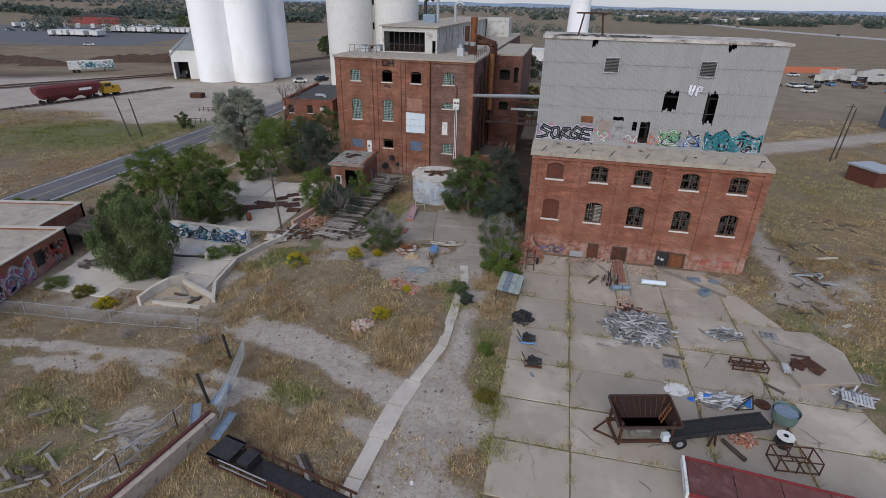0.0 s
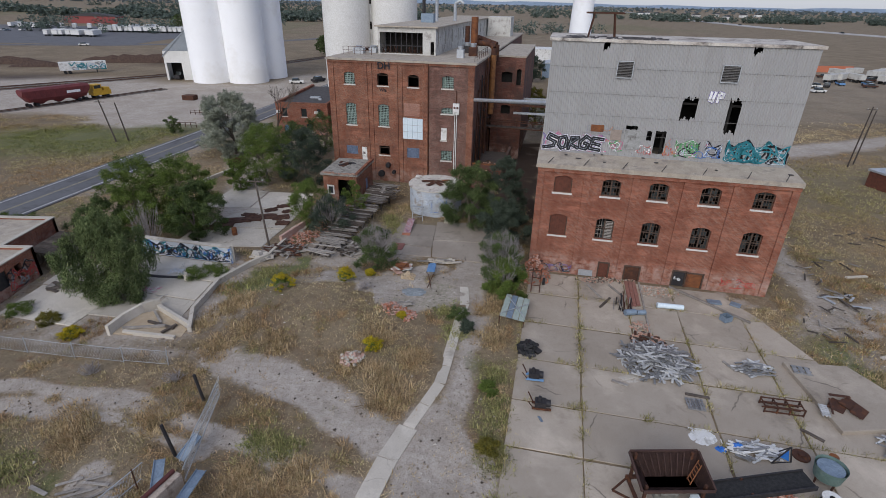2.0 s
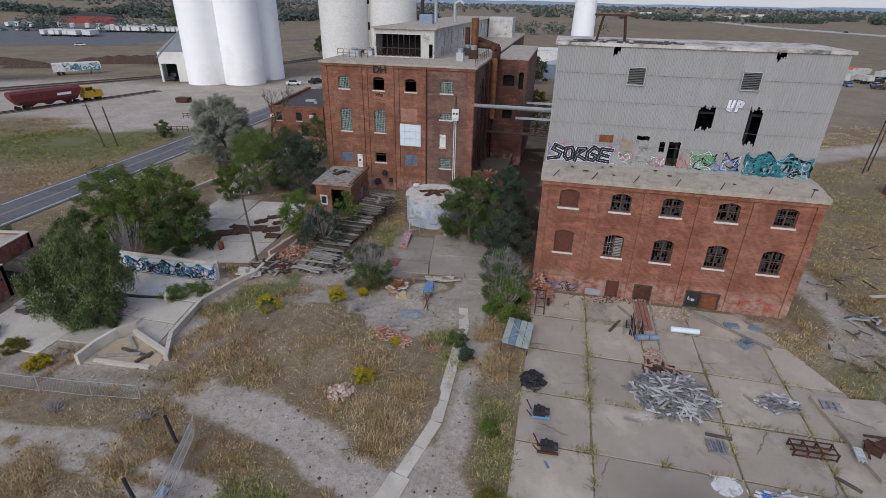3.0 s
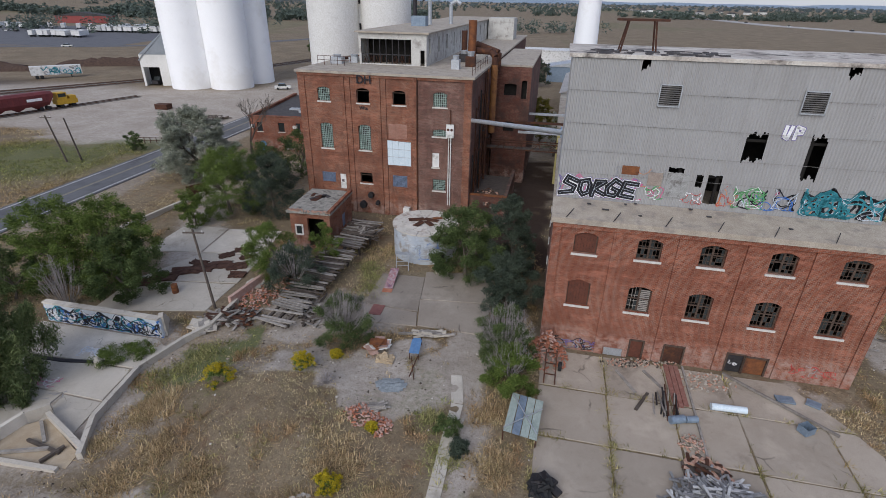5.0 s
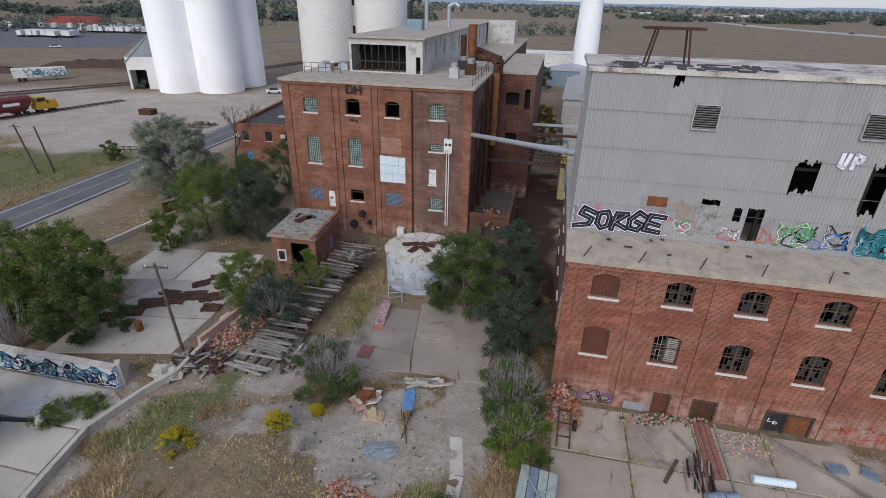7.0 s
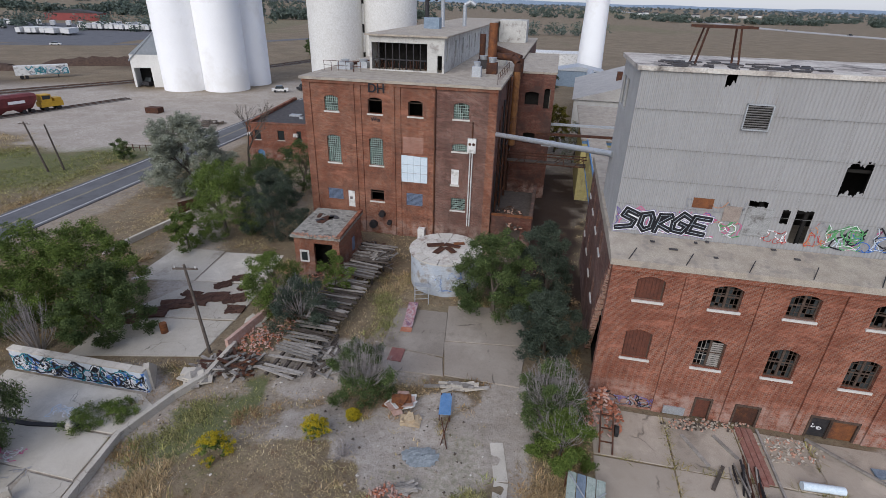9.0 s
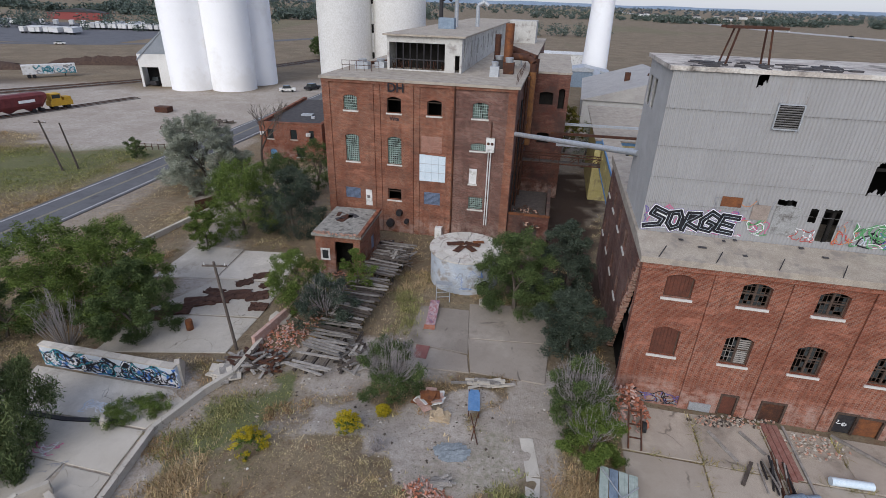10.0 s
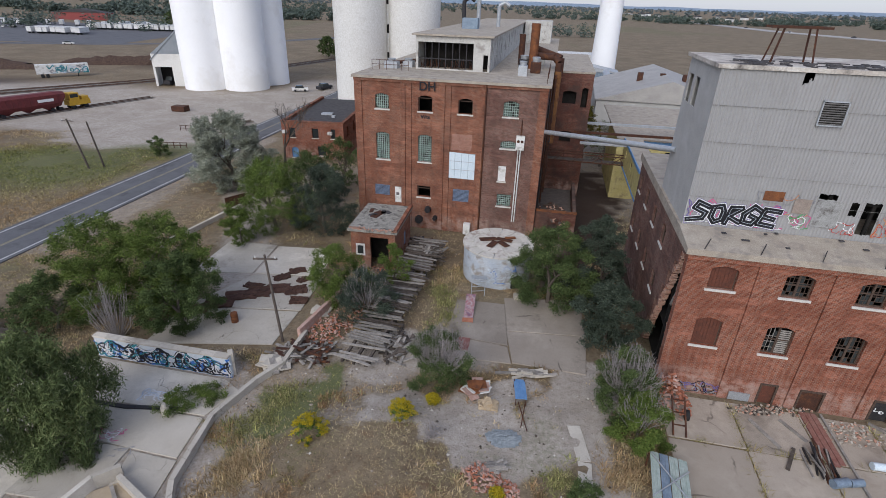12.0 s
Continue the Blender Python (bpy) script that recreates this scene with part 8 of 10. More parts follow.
M_STUD_PALE = mottled("pale_steel_stud", (0.46, 0.46, 0.45), (0.56, 0.56, 0.55), 3, 0.55, 0.3, grain=20, random_shift=0.2)
BR = (0.22, 0.105, 0.07)

heap("scrap_heap", 17.0, 36.6, 2.7, 2.4, 1.2, 280, (1.6, 0.14, 0.06), (M_STUD, M_STUD, M_STUD_PALE), "sprawling heap of grey steel studs on the concrete", "scrap heap", 1, "stud", long=True)
heap("scrap_heap", 24.3, 35.9, 1.3, 0.9, 0.5, 46, (1.1, 0.14, 0.05), (M_STUD_PALE, M_STUD), "smaller heap of pale metal strips and wire", "scrap heap", 2, "strip", long=True, turn=40)
heap("scrap_heap", 20.0, 27.8, 1.5, 0.7, 0.35, 42, (1.3, 0.16, 0.05), (M_STUD_PALE, M_STUD, M_WHITE), "low heap of pale studs beside a blue tarp", "scrap heap", 3, "stud", long=True, turn=35)
heap("scrap_heap", 29.6, 28.3, 1.2, 1.0, 0.35, 34, (1.4, 0.12, 0.05), (M_STUD_PALE, M_STUD), "pale broken slats heaped at the yard's edge", "scrap heap", 4, "slat", long=True, turn=50)
heap("brick_pile", 17.4, 41.4, 0.9, 0.8, 0.3, 80, BR, (M_BRICK_PALE, M_CONC, M_BRICK_END), "small pile of dusty broken bricks", "brick pile", 5)
heap("brick_pile", 19.7, 24.4, 0.95, 0.75, 0.25, 110, BR, (M_BRICK_LOOSE, M_BRICK_PALE), "flat pile of red bricks on a rusty tray", "brick pile", 6)
heap("fallen_masonry", 9.4, 50.2, 1.7, 2.0, 2.6, 290, (0.26, 0.13, 0.09), (M_BRICK_LOOSE, M_BRICK_LOOSE, M_BRICK_PALE), "slope of fallen orange bricks at the broken corner", "rubble", 7)
heap("brick_pile", -4.6, 43.3, 1.5, 1.2, 0.6, 220, BR, (M_BRICK_PALE, M_BRICK_LOOSE, M_BRICK_PALE), "mound of pale red brick rubble in the weeds", "rubble", 8, z=0.1)
heap("brick_pile", -2.9, 42.3, 0.8, 0.9, 0.35, 110, BR, (M_BRICK_PALE, M_BRICK_LOOSE), "scatter of pale broken bricks", "rubble", 9, z=0.05)
heap("timber_scrap", -3.2, 43.8, 0.7, 0.5, 0.3, 18, (1.0, 0.14, 0.06), (M_WOOD_GREY,), "short lengths of grey scrap wood", "scrap wood", 10, "board", z=0.1, long=True, turn=30)
heap("brick_rubble", -16.2, 57.8, 1.8, 2.2, 0.6, 200, BR, (M_BRICK_LOOSE, M_BRICK_PALE), "spill of broken red brick below the trestle", "rubble", 11, z=0.1)
heap("timber_wreck", -17.4, 54.4, 2.2, 1.3, 0.7, 70, (2.0, 0.2, 0.09), (M_WOOD_DARK, M_WOOD_GREY, M_RUST), "tangle of broken dark timbers and rusty iron", "scrap wood", 12, "timber", long=True)
heap("slab_rubble", -19.2, 53.2, 1.0, 1.0, 0.3, 16, (1.3, 0.7, 0.12), (M_CONC_PALE, M_WOOD_GREY), "broken pale concrete slabs and boards", "rubble", 13, "slab", long=True, turn=40)
heap("slab_rubble", -17.3, 60.3, 0.7, 1.2, 0.4, 12, (0.9, 0.6, 0.15), (M_CONC_PALE,), "broken concrete lumps by the yard wall", "rubble", 14, "lump")
heap("timber_wreck", -10.3, 55.6, 1.2, 2.4, 0.5, 40, (1.6, 0.2, 0.1), (M_WOOD_GREY, M_WOOD_DARK), "fallen grey planks beside the trestle", "scrap wood", 15, "plank", long=True)
heap("timber_wreck", -8.2, 70.0, 1.7, 1.3, 1.5, 46, (2.0, 0.22, 0.08), (M_WOOD_GREY, M_WOOD_DARK), "jumble of broken boards at the trestle's head", "scrap wood", 16, "board", z=1.0, long=True)
heap("stone_rubble", -6.8, 36.2, 0.9, 0.9, 0.35, 50, (0.3, 0.22, 0.14), (M_CONC_PALE, M_BRICK_PALE), "small heap of pale stones in the weeds", "rubble", 17, "stone")
heap("yard_rubble", 21.0, 47.4, 2.2, 1.2, 0.12, 150, (0.16, 0.11, 0.07), (M_CONC_PALE, M_BRICK_END, M_CONC), "scattered masonry rubble along the wall foot", "rubble", 18, "lump")
heap("annex_rubble", 6.6, 79.0, 1.7, 3.6, 0.5, 240, (0.34, 0.2, 0.1), (M_BRICK_END, M_WOOD_DARK, M_WOOD_DARK, M_RUST), "rubble filling the roofless annex", "rubble", 19, "lump", z=2.6)
heap("white_litter", -30.6, 26.2, 0.6, 0.4, 0.15, 18, (0.4, 0.25, 0.05), (M_WHITE,), "scatter of white plastic litter in the grass", "litter", 20, "scrap")
M_MAT = mottled("rotting_mat", (0.046, 0.024, 0.018), (0.085, 0.045, 0.032), 1.5, 0.95, grain=14, bump=0.8, random_shift=0.25)
rnd = random.Random(61)
for x, y, l, w, a in ((-28.6, 60.2, 2.2, 1.5, 20), (-26.9, 61.4, 2.6, 1.6, 12), (-25.4, 62.9, 2.8, 1.7, 14), (-23.9, 63.6, 2.4, 1.8, -5), (-22.4, 64.2, 2.2, 1.6, 8), (-20.6, 64.0, 2.0, 1.5, 20), (-19.9, 62.2, 1.6, 1.2, 4), (-22.6, 66.4, 1.6, 1.1, 30), (-21.4, 67.8, 1.7, 1.0, 24), (-24.8, 64.6, 1.8, 1.0, -12), (-20.4, 66.0, 1.2, 0.9, 50)):
    bm = B()
    n_ = 7
    g_ = [[bm.verts.new((l * (p / n_ - 0.5) + rnd.uniform(-0.1, 0.1), w * (q / n_ - 0.5) + rnd.uniform(-0.1, 0.1), 0.03 + rnd.uniform(0, 0.16))) for q in range(n_ + 1)] for p in range(n_ + 1)]
    for p in range(n_):
        for q in range(n_):
            bm.faces.new((g_[p][q], g_[p + 1][q], g_[p + 1][q + 1], g_[p][q + 1]))
    rim = [g_[p][0] for p in range(n_ + 1)] + [g_[n_][q] for q in range(1, n_ + 1)] + [g_[p][n_] for p in range(n_ - 1, -1, -1)] + [g_[0][q] for q in range(n_ - 1, 0, -1)]
    low_ = [bm.verts.new((v.co.x, v.co.y, 0.0)) for v in rim]
    for k in range(len(rim)):
        bm.faces.new((rim[k], rim[(k + 1) % len(rim)], low_[(k + 1) % len(rim)], low_[k]))
    solid("rotting_mat", bm, M_MAT, T(x, y, 0.03) @ Rz(a), "dark brown rotting mat lying on the concrete", "mat", "rotting mats")
heap("brick_rubble", -14.6, 60.4, 1.6, 2.4, 0.35, 150, BR, (M_BRICK_LOOSE, M_BRICK_PALE, M_BRICK_END), "spill of broken brick and earth beside the trestle", "rubble", 41, z=0.05)
heap("plant_junk", -9.4, 74.6, 2.4, 1.5, 0.9, 60, (1.1, 0.25, 0.1), (M_STEEL_DARK, M_WOOD_DARK, M_WOOD_GREY, M_RUST), "jumble of rusty machine parts and boards at the wall foot", "scrap heap", 42, "scrap", long=True)
heap("shed_debris", -13.8, 68.4, 1.5, 0.8, 0.4, 70, BR, (M_BRICK_LOOSE, M_BRICK_END, M_WOOD_DARK), "fallen brick and boards before the ruined shed", "rubble", 43)
heap("wall_foot_rubble", 16.6, 49.5, 3.0, 0.6, 0.14, 150, (0.17, 0.12, 0.07), (M_CONC, M_BRICK_END, M_WOOD_DARK), "crumbled mortar and brick along the wall foot", "rubble", 44, "lump")
heap("rust_scrap", 17.2, 39.2, 1.3, 1.2, 0.4, 60, (0.9, 0.2, 0.06), (M_RUST, M_WOOD_DARK, M_BRICK_END), "rusty scrap strewn between the ramp and the studs", "scrap heap", 45, "strip", long=True)
for k, (x, y, rx_, ry_, n_) in enumerate(((37.5, 51.5, 2.0, 2.4, 16), (42.8, 53.9, 2.2, 1.4, 12), (33.5, 41.5, 1.8, 2.4, 16), (50.5, 60.5, 2.5, 2.0, 12), (46.8, 50.0, 2.4, 1.6, 12), (36.8, 44.0, 2.0, 2.0, 14))):
    heap("weed_lumber", x, y, rx_, ry_, 0.12, n_ // 2, (1.3, 0.14, 0.07), (M_WOOD_GREY, M_WOOD_DARK, M_WOOD_DARK), "old boards and rubble scattered in the dry weeds", "scrap wood", 50 + k, "board", z=0.05, long=True)
for k, (x, y, a, l) in enumerate(((-19.1, 20.1, 40, 2.4), (-20.9, 20.5, 60, 1.7), (-26.3, 25.2, 35, 1.6), (-20.5, 22.0, 75, 0.9), (-18.0, 21.6, 30, 2.8), (-22.4, 24.0, -20, 1.3), (-28.5, 23.5, 15, 1.5), (-24.2, 22.3, 80, 1.1))):
    bm = B(); box(bm, -l / 2, -0.11, 0, l / 2, 0.11, 0.05)
    solid("weathered_board", bm, M_WOOD_GREY if k % 3 else M_SILL, T(x, y, zground(x, y) + 0.06) @ rot(0, 3, a), "weathered grey board lying in dry grass", "board", "boards in the grass")
heap("fence_wreck", -19.6, 23.6, 2.0, 1.4, 0.1, 14, (1.8, 0.16, 0.04), (M_WOOD_GREY,), "weathered boards lying in dead grass", "scrap wood", 25, "board", long=True, turn=40)
heap("fence_wreck", -23.4, 20.2, 2.2, 1.4, 0.1, 12, (1.8, 0.2, 0.04), (M_WOOD_GREY, M_WOOD_DARK), "weathered boards lying in dead grass", "scrap wood", 26, "board", long=True, turn=40)
heap("ditch_boards", -35.6, 46.0, 1.8, 1.2, 0.2, 16, (1.6, 0.4, 0.06), (M_WOOD_GREY, M_WOOD_DARK), "fallen boards beside the ruined wall", "scrap wood", 27, "board", long=True, turn=30)
heap("right_litter", 38.5, 46.5, 1.6, 2.2, 0.2, 14, (1.6, 0.2, 0.1), (M_WOOD_GREY, M_WOOD_DARK, M_GALV), "old boards and pipes lying in the weeds", "scrap wood", 28, "board", long=True)
for k, (x, y, l) in enumerate(((42, 51, 2.4), (36, 44.5, 0.6), (41.5, 40.5, 1.6), (35.4, 37.5, 0.9))):
    bm = B(); beam(bm, (0, 0, 0.08), (l, 0.3, 0.12), 0.3, 0.14)
    solid("stray_block", bm, M_CONC_PALE, T(x, y, zground(x, y)), "stray pale concrete block in the weeds", "block", "stray blocks")

# feed hopper with its belt conveyor
M_RUST_DARK = mottled("dark_rust", (0.055, 0.032, 0.028), (0.08, 0.045, 0.036), 3, 0.8, 0.2, grain=25)
HQ = thing("feed_hopper", T(11.1, 23.4, 0) @ Rz(2), "rusty wheeled feed hopper with an engine below", "hopper machine")
bm = B()
lo = [(0.7, 0.6, 1.3), (3.4, 0.6, 1.3), (3.4, 1.3, 1.3), (0.7, 1.3, 1.3)]
hi = [(0.0, -0.1, 1.85), (3.9, -0.1, 1.85), (3.9, 2.1, 2.35), (0.0, 2.1, 2.35)]
va, vb = [bm.verts.new(p) for p in lo], [bm.verts.new(p) for p in hi]
bm.faces.new(va)
for i in range(4):
    bm.faces.new((va[i], va[(i + 1) % 4], vb[(i + 1) % 4], vb[i]))
bmesh.ops.solidify(bm, geom=bm.faces[:], thickness=0.05)
part("tray", bm, M_RUST_DARK, HQ, "flared rusty steel tray")
for a, b in (((0, -0.15, 1.87), (3.9, -0.15, 1.87)), ((0, 2.15, 2.37), (3.9, 2.15, 2.37)), ((-0.05, -0.1, 1.87), (-0.05, 2.1, 2.37)), ((3.95, -0.1, 1.87), (3.95, 2.1, 2.37))):
    bm = B(); beam(bm, a, b, 0.1, 0.14)
    part("rim", bm, M_RUST_DARK, HQ)
for k in range(9):
    bm = B(); beam(bm, (0.3 + 0.4 * k, 2.02, 2.32), (0.75 + 0.3 * k, 1.3, 1.37), 0.05, 0.06)
    part("rib", bm, M_RUST_DARK, HQ)
for x, y in ((0.25, 0.1), (3.5, 0.1), (0.25, 1.9), (3.5, 1.9)):
    bm = B(); beam(bm, (x, y, 0.25), (x, y, 2.05 if y < 1 else 2.5), 0.14)
    part("post", bm, M_RUST, HQ)
bm = B(); box(bm, 0, 0.0, 0.45, 3.9, 0.16, 0.65); box(bm, 0, 1.85, 0.45, 3.9, 2.0, 0.65); box(bm, 0, 0.16, 0.46, 0.16, 1.85, 0.64); box(bm, 3.74, 0.16, 0.46, 3.9, 1.85, 0.64); beam(bm, (-1.1, 1.0, 0.6), (0.0, 0.2, 0.6), 0.1); beam(bm, (-1.1, 1.0, 0.6), (0.0, 1.8, 0.6), 0.1)
part("chassis", bm, M_RUST, HQ)
bm = B(); box(bm, 1.0, 0.35, 0.66, 2.3, 1.2, 1.1); tube(bm, (1.2, 0.3, 1.2), (2.2, 0.3, 1.2), 0.16, 0.16, 12); tube(bm, (1.3, 0.6, 1.1), (1.3, 0.6, 1.28), 0.18, 0.14, 12); tube(bm, (1.9, 0.6, 1.1), (1.9, 0.6, 1.28), 0.2, 0.2, 12)
part("engine", bm, mottled("greasy_engine", (0.16, 0.16, 0.14), (0.26, 0.25, 0.22), 4, 0.6, 0.3, grain=25), HQ, "greasy grey engine")
bm = B(); box(bm, 2.9, -0.12, 0.66, 3.35, 0.25, 1.15)
part("fuel_can", bm, M_PANEL, HQ, "pale blue plastic can")
for y in (-0.15, 1.85):
    bm = B(); tube(bm, (4.05, y, 0.45), (4.05, y + 0.3, 0.45), 0.45, 0.45, 20)
    w_ = part("wheel", bm, M_RUBBER, HQ)
    bm = B(); tube(bm, (4.05, y - 0.01, 0.45), (4.05, y + 0.31, 0.45), 0.22, 0.22, 14)
    part("rim", bm, M_GALV, w_)
bm = B()
for s in (0.0, 0.36):
    beam(bm, (2.8, 0.4 + s, 1.72), (3.8, 1.3 + s, 2.15), 0.05)
for k in range(6):
    beam(bm, (2.85 + 0.17 * k, 0.45 + 0.15 * k, 1.76 + 0.07 * k), (2.85 + 0.17 * k, 0.85 + 0.15 * k, 1.76 + 0.07 * k), 0.04)
part("ladder", bm, M_RUST_ORANGE, HQ, "short rusty ladder")
CV = thing("belt_conveyor", T(14.5, 23.9, 0) @ Rz(7), "long black rubber belt conveyor on a steel frame", "conveyor")
bm = B(); beam(bm, (0, 0, 1.0), (6.6, 0, 1.4), 1.05, 0.05)
part("belt", bm, M_RUBBER, CV)
for s in (-0.58, 0.58):
    bm = B(); beam(bm, (-0.2, s, 0.98), (6.6, s, 1.37), 0.08, 0.3)
    part("side_plate", bm, M_STEEL_DARK, CV)
for k in range(9):
    bm = B(); tube(bm, (0.3 + 0.77 * k, -0.5, 0.96 + 0.047 * k), (0.3 + 0.77 * k, 0.5, 0.96 + 0.047 * k), 0.06, 0.06, 8)
    part("roller", bm, M_STEEL_DARK, CV)
for x in (2.6, 3.1):
    for s in (-0.5, 0.5):
        bm = B(); beam(bm, (x, s, 0), (2.85, s, 1.3), 0.1)
        part("leg", bm, M_RUST, CV)
bm = B(); tube(bm, (3.6, -0.7, 0.06), (4.0, -2.4, 0.06), 0.14, 0.14, 10)
solid("fallen_post", bm, M_WOOD_DARK, T(14.6, 24.3, 0.08) @ Rz(9), "dark log lying on the concrete", "log")

# flatbed trailer with dark red deck sheets
FB = thing("flatbed_trailer", T(14.5, 21.6, 0) @ Rz(-17.5), "long flatbed trailer with dark red deck sheets and red rails", "trailer")
M_DECK = mottled("oxide_deck", (0.115, 0.042, 0.038), (0.15, 0.062, 0.055), 1.2, 0.7, 0.1, grain=15, stain=(0.20, 0.11, 0.095), stain_scale=0.8, random_shift=0.15)
M_REDRAIL = paint("bright_oxide_red", (0.17, 0.022, 0.025), 0.7)
for k in range(5):
    bm = B(); box(bm, 0.1 + 2.45 * k, -2.5, 1.2, 2.5 + 2.45 * k, 0, 1.26 + 0.008 * (k % 2))
    part("deck_sheet", bm, M_DECK, FB)
for y in (-2.6, 0.02):
    bm = B(); box(bm, 0, y, 1.08, 12.4, y + 0.09, 1.36)
    part("side_rail", bm, M_REDRAIL, FB)
bm = B(); box(bm, -0.14, -2.6, 0.85, 0.0, 0.1, 1.36)
part("bumper", bm, M_WHITE, FB, "scuffed white end board")
for s in (-1.9, -0.7):
    bm = B(); box(bm, 0.2, s, 0.8, 12.2, s + 0.15, 1.196)
    part("chassis_beam", bm, M_STEEL_DARK, FB)
for x in (1.2, 2.4, 9.5):
    for y in (-2.5, -0.35):
        bm = B(); tube(bm, (x, y, 0.48), (x, y + 0.32, 0.48), 0.48, 0.48, 18)
        part("wheel", bm, M_RUBBER, FB)
bm = B(); box(bm, 0.0, -4.6, 0.5, 3.2, -2.9, 0.62)
solid("red_sheet", bm, M_DECK, T(14.3, 21.4, 0) @ Rz(-17.5) @ T(-1.0, -0.1, -0.45), "dark red steel sheet lying by the trailer", "metal sheet")

# tub, spool, cage, disc, tarps, pallets
TB = thing("round_tub", T(23.0, 25.7, 0), "green round steel tub on legs", "tub")
bm = B(); tube(bm, (0, 0, 0.5), (0, 0, 1.35), 0.72, 0.85, 24); bmesh.ops.delete(bm, geom=[f for f in bm.faces if len(f.verts) > 4 and f.calc_center_median().z > 1], context="FACES")
part("drum", bm, mottled("green_drum", (0.10, 0.16, 0.14), (0.15, 0.21, 0.19), 2, 0.6, 0.2, grain=15), TB)
bm = B(); tube(bm, (0, 0, 0.5), (0, 0, 1.2), 0.68, 0.72, 24)
part("filling", bm, M_BLUE_GREY, TB)
for k in range(4):
    bm = B(); beam(bm, (0.6 * math.cos(k * 1.57), 0.6 * math.sin(k * 1.57), 0), (0.65 * math.cos(k * 1.57), 0.65 * math.sin(k * 1.57), 0.6), 0.08)
    part("leg", bm, M_RUST, TB)
SP = thing("cable_spool", T(22.0, 23.9, 0), "white and black cable spool lying flat", "spool")
for z in (0.35, 0.8):
    bm = B(); tube(bm, (0, 0, z), (0, 0, z + 0.08), 0.52, 0.52, 20)
    part("flange", bm, M_WHITE if z > 0.5 else M_STEEL_DARK, SP)
bm = B(); tube(bm, (0, 0, 0), (0, 0, 0.8), 0.36, 0.36, 16)
part("core", bm, M_STEEL_DARK, SP)
bm = B(); tube(bm, (0, 0, 0.882), (0, 0, 0.9), 0.16, 0.16, 12)
part("hub", bm, M_BLACK, SP)
CG = thing("rusty_cage", T(20.4, 21.9, 0) @ Rz(-6), "open rusty angle-iron frame", "frame")
for x in (0, 1.2, 2.5):
    for y in (0, 1.2):
        bm = B(); beam(bm, (x, y, 0), (x, y, 0.95), 0.06)
        part("post", bm, M_RUST, CG)
for z in (0.1, 0.95):
    for a, b in (((0, 0), (2.5, 0)), ((0, 1.2), (2.5, 1.2)), ((0, 0), (0, 1.2)), ((2.5, 0), (2.5, 1.2)), ((0.8, 0), (0.8, 1.2)), ((1.7, 0), (1.7, 1.2))):
        bm = B(); beam(bm, (*a, z), (*b, z), 0.06)
        part("rail", bm, M_RUST, CG)
bm = B(); tube(bm, (0, 0, 0), (0, 0, 0.1), 0.52, 0.52, 24); tube(bm, (0, 0, 0.1), (0, 0, 0.18), 0.2, 0.18, 12)
solid("manhole_disc", bm, M_RUST, T(22.8, 27.6, 0), "round rusty iron disc on the concrete", "disc")
bm = B(); tube(bm, (0, 0, 0), (0, 0, 0.03), 0.28, 0.28, 16)
solid("iron_lid", bm, M_RUST_ORANGE, T(24.9, 27.6, 0.0), "small rusty lid on the concrete", "lid")
def crumpled(name, x, y, rx, ry, h, mat, seed, label, category):
    r = random.Random(seed)
    bm = B()
    n = 10
    g_ = [[bm.verts.new((rx * (2 * i / n - 1) + r.uniform(-0.05, 0.05), ry * (2 * j / n - 1) + r.uniform(-0.05, 0.05), 0.02 + h * max(0, 1 - ((2 * i / n - 1) ** 2 + (2 * j / n - 1) ** 2)) * r.uniform(0.3, 1.0))) for j in range(n + 1)] for i in range(n + 1)]
    for i in range(n):
        for j in range(n):
            if math.hypot(2 * i / n - 0.9, 2 * j / n - 0.9) < 1.0 + 0.1 * r.random():
                bm.faces.new((g_[i][j], g_[i + 1][j], g_[i + 1][j + 1], g_[i][j + 1]))
    bmesh.ops.delete(bm, geom=[v for v in bm.verts if not v.link_faces], context="VERTS")
    return solid(name, bm, mat, T(x, y, zground(x, y) + 0.02), label, category)


crumpled("blue_tarp", 19.2, 28.2, 0.55, 0.4, 0.4, M_TARP, 1, "crumpled bright blue tarpaulin", "tarpaulin")
crumpled("blue_tarp", 18.0, 28.0, 0.35, 0.25, 0.25, M_TARP, 2, "small crumpled blue tarpaulin", "tarpaulin")
AF = thing("folding_frame", T(20.6, 27.0, 0) @ Rz(5), "triangular dark frame hung with blue tarpaulin", "frame")
for a, b in (((0, 0, 0), (0.9, 0, 1.3)), ((0.9, 0, 1.3), (1.3, 0, 0)), ((0, 0, 0), (1.3, 0, 0)), ((0.9, 0, 1.3), (0.9, 0.8, 0))):
    bm = B(); beam(bm, a, b, 0.06)
    part("bar", bm, M_STEEL_DARK, AF)
bm = B()
q = [bm.verts.new(p) for p in ((0.15, 0.02, 0.05), (0.85, 0.06, 1.15), (1.15, 0.02, 0.05), (0.6, 0.2, 0.3))]
bm.faces.new((q[0], q[1], q[3])); bm.faces.new((q[1], q[2], q[3]))
part("tarp", bm, M_TARP, AF, "blue tarpaulin")
crumpled("ash_patch", 17.3, 29.0, 1.1, 0.9, 0.06, M_WHITE, 3, "spill of white plaster dust on the concrete", "debris")
crumpled("dust_patch", 14.4, 34.6, 1.3, 0.7, 0.05, M_CONC_PALE, 4, "pale spill of dust on the concrete", "debris")


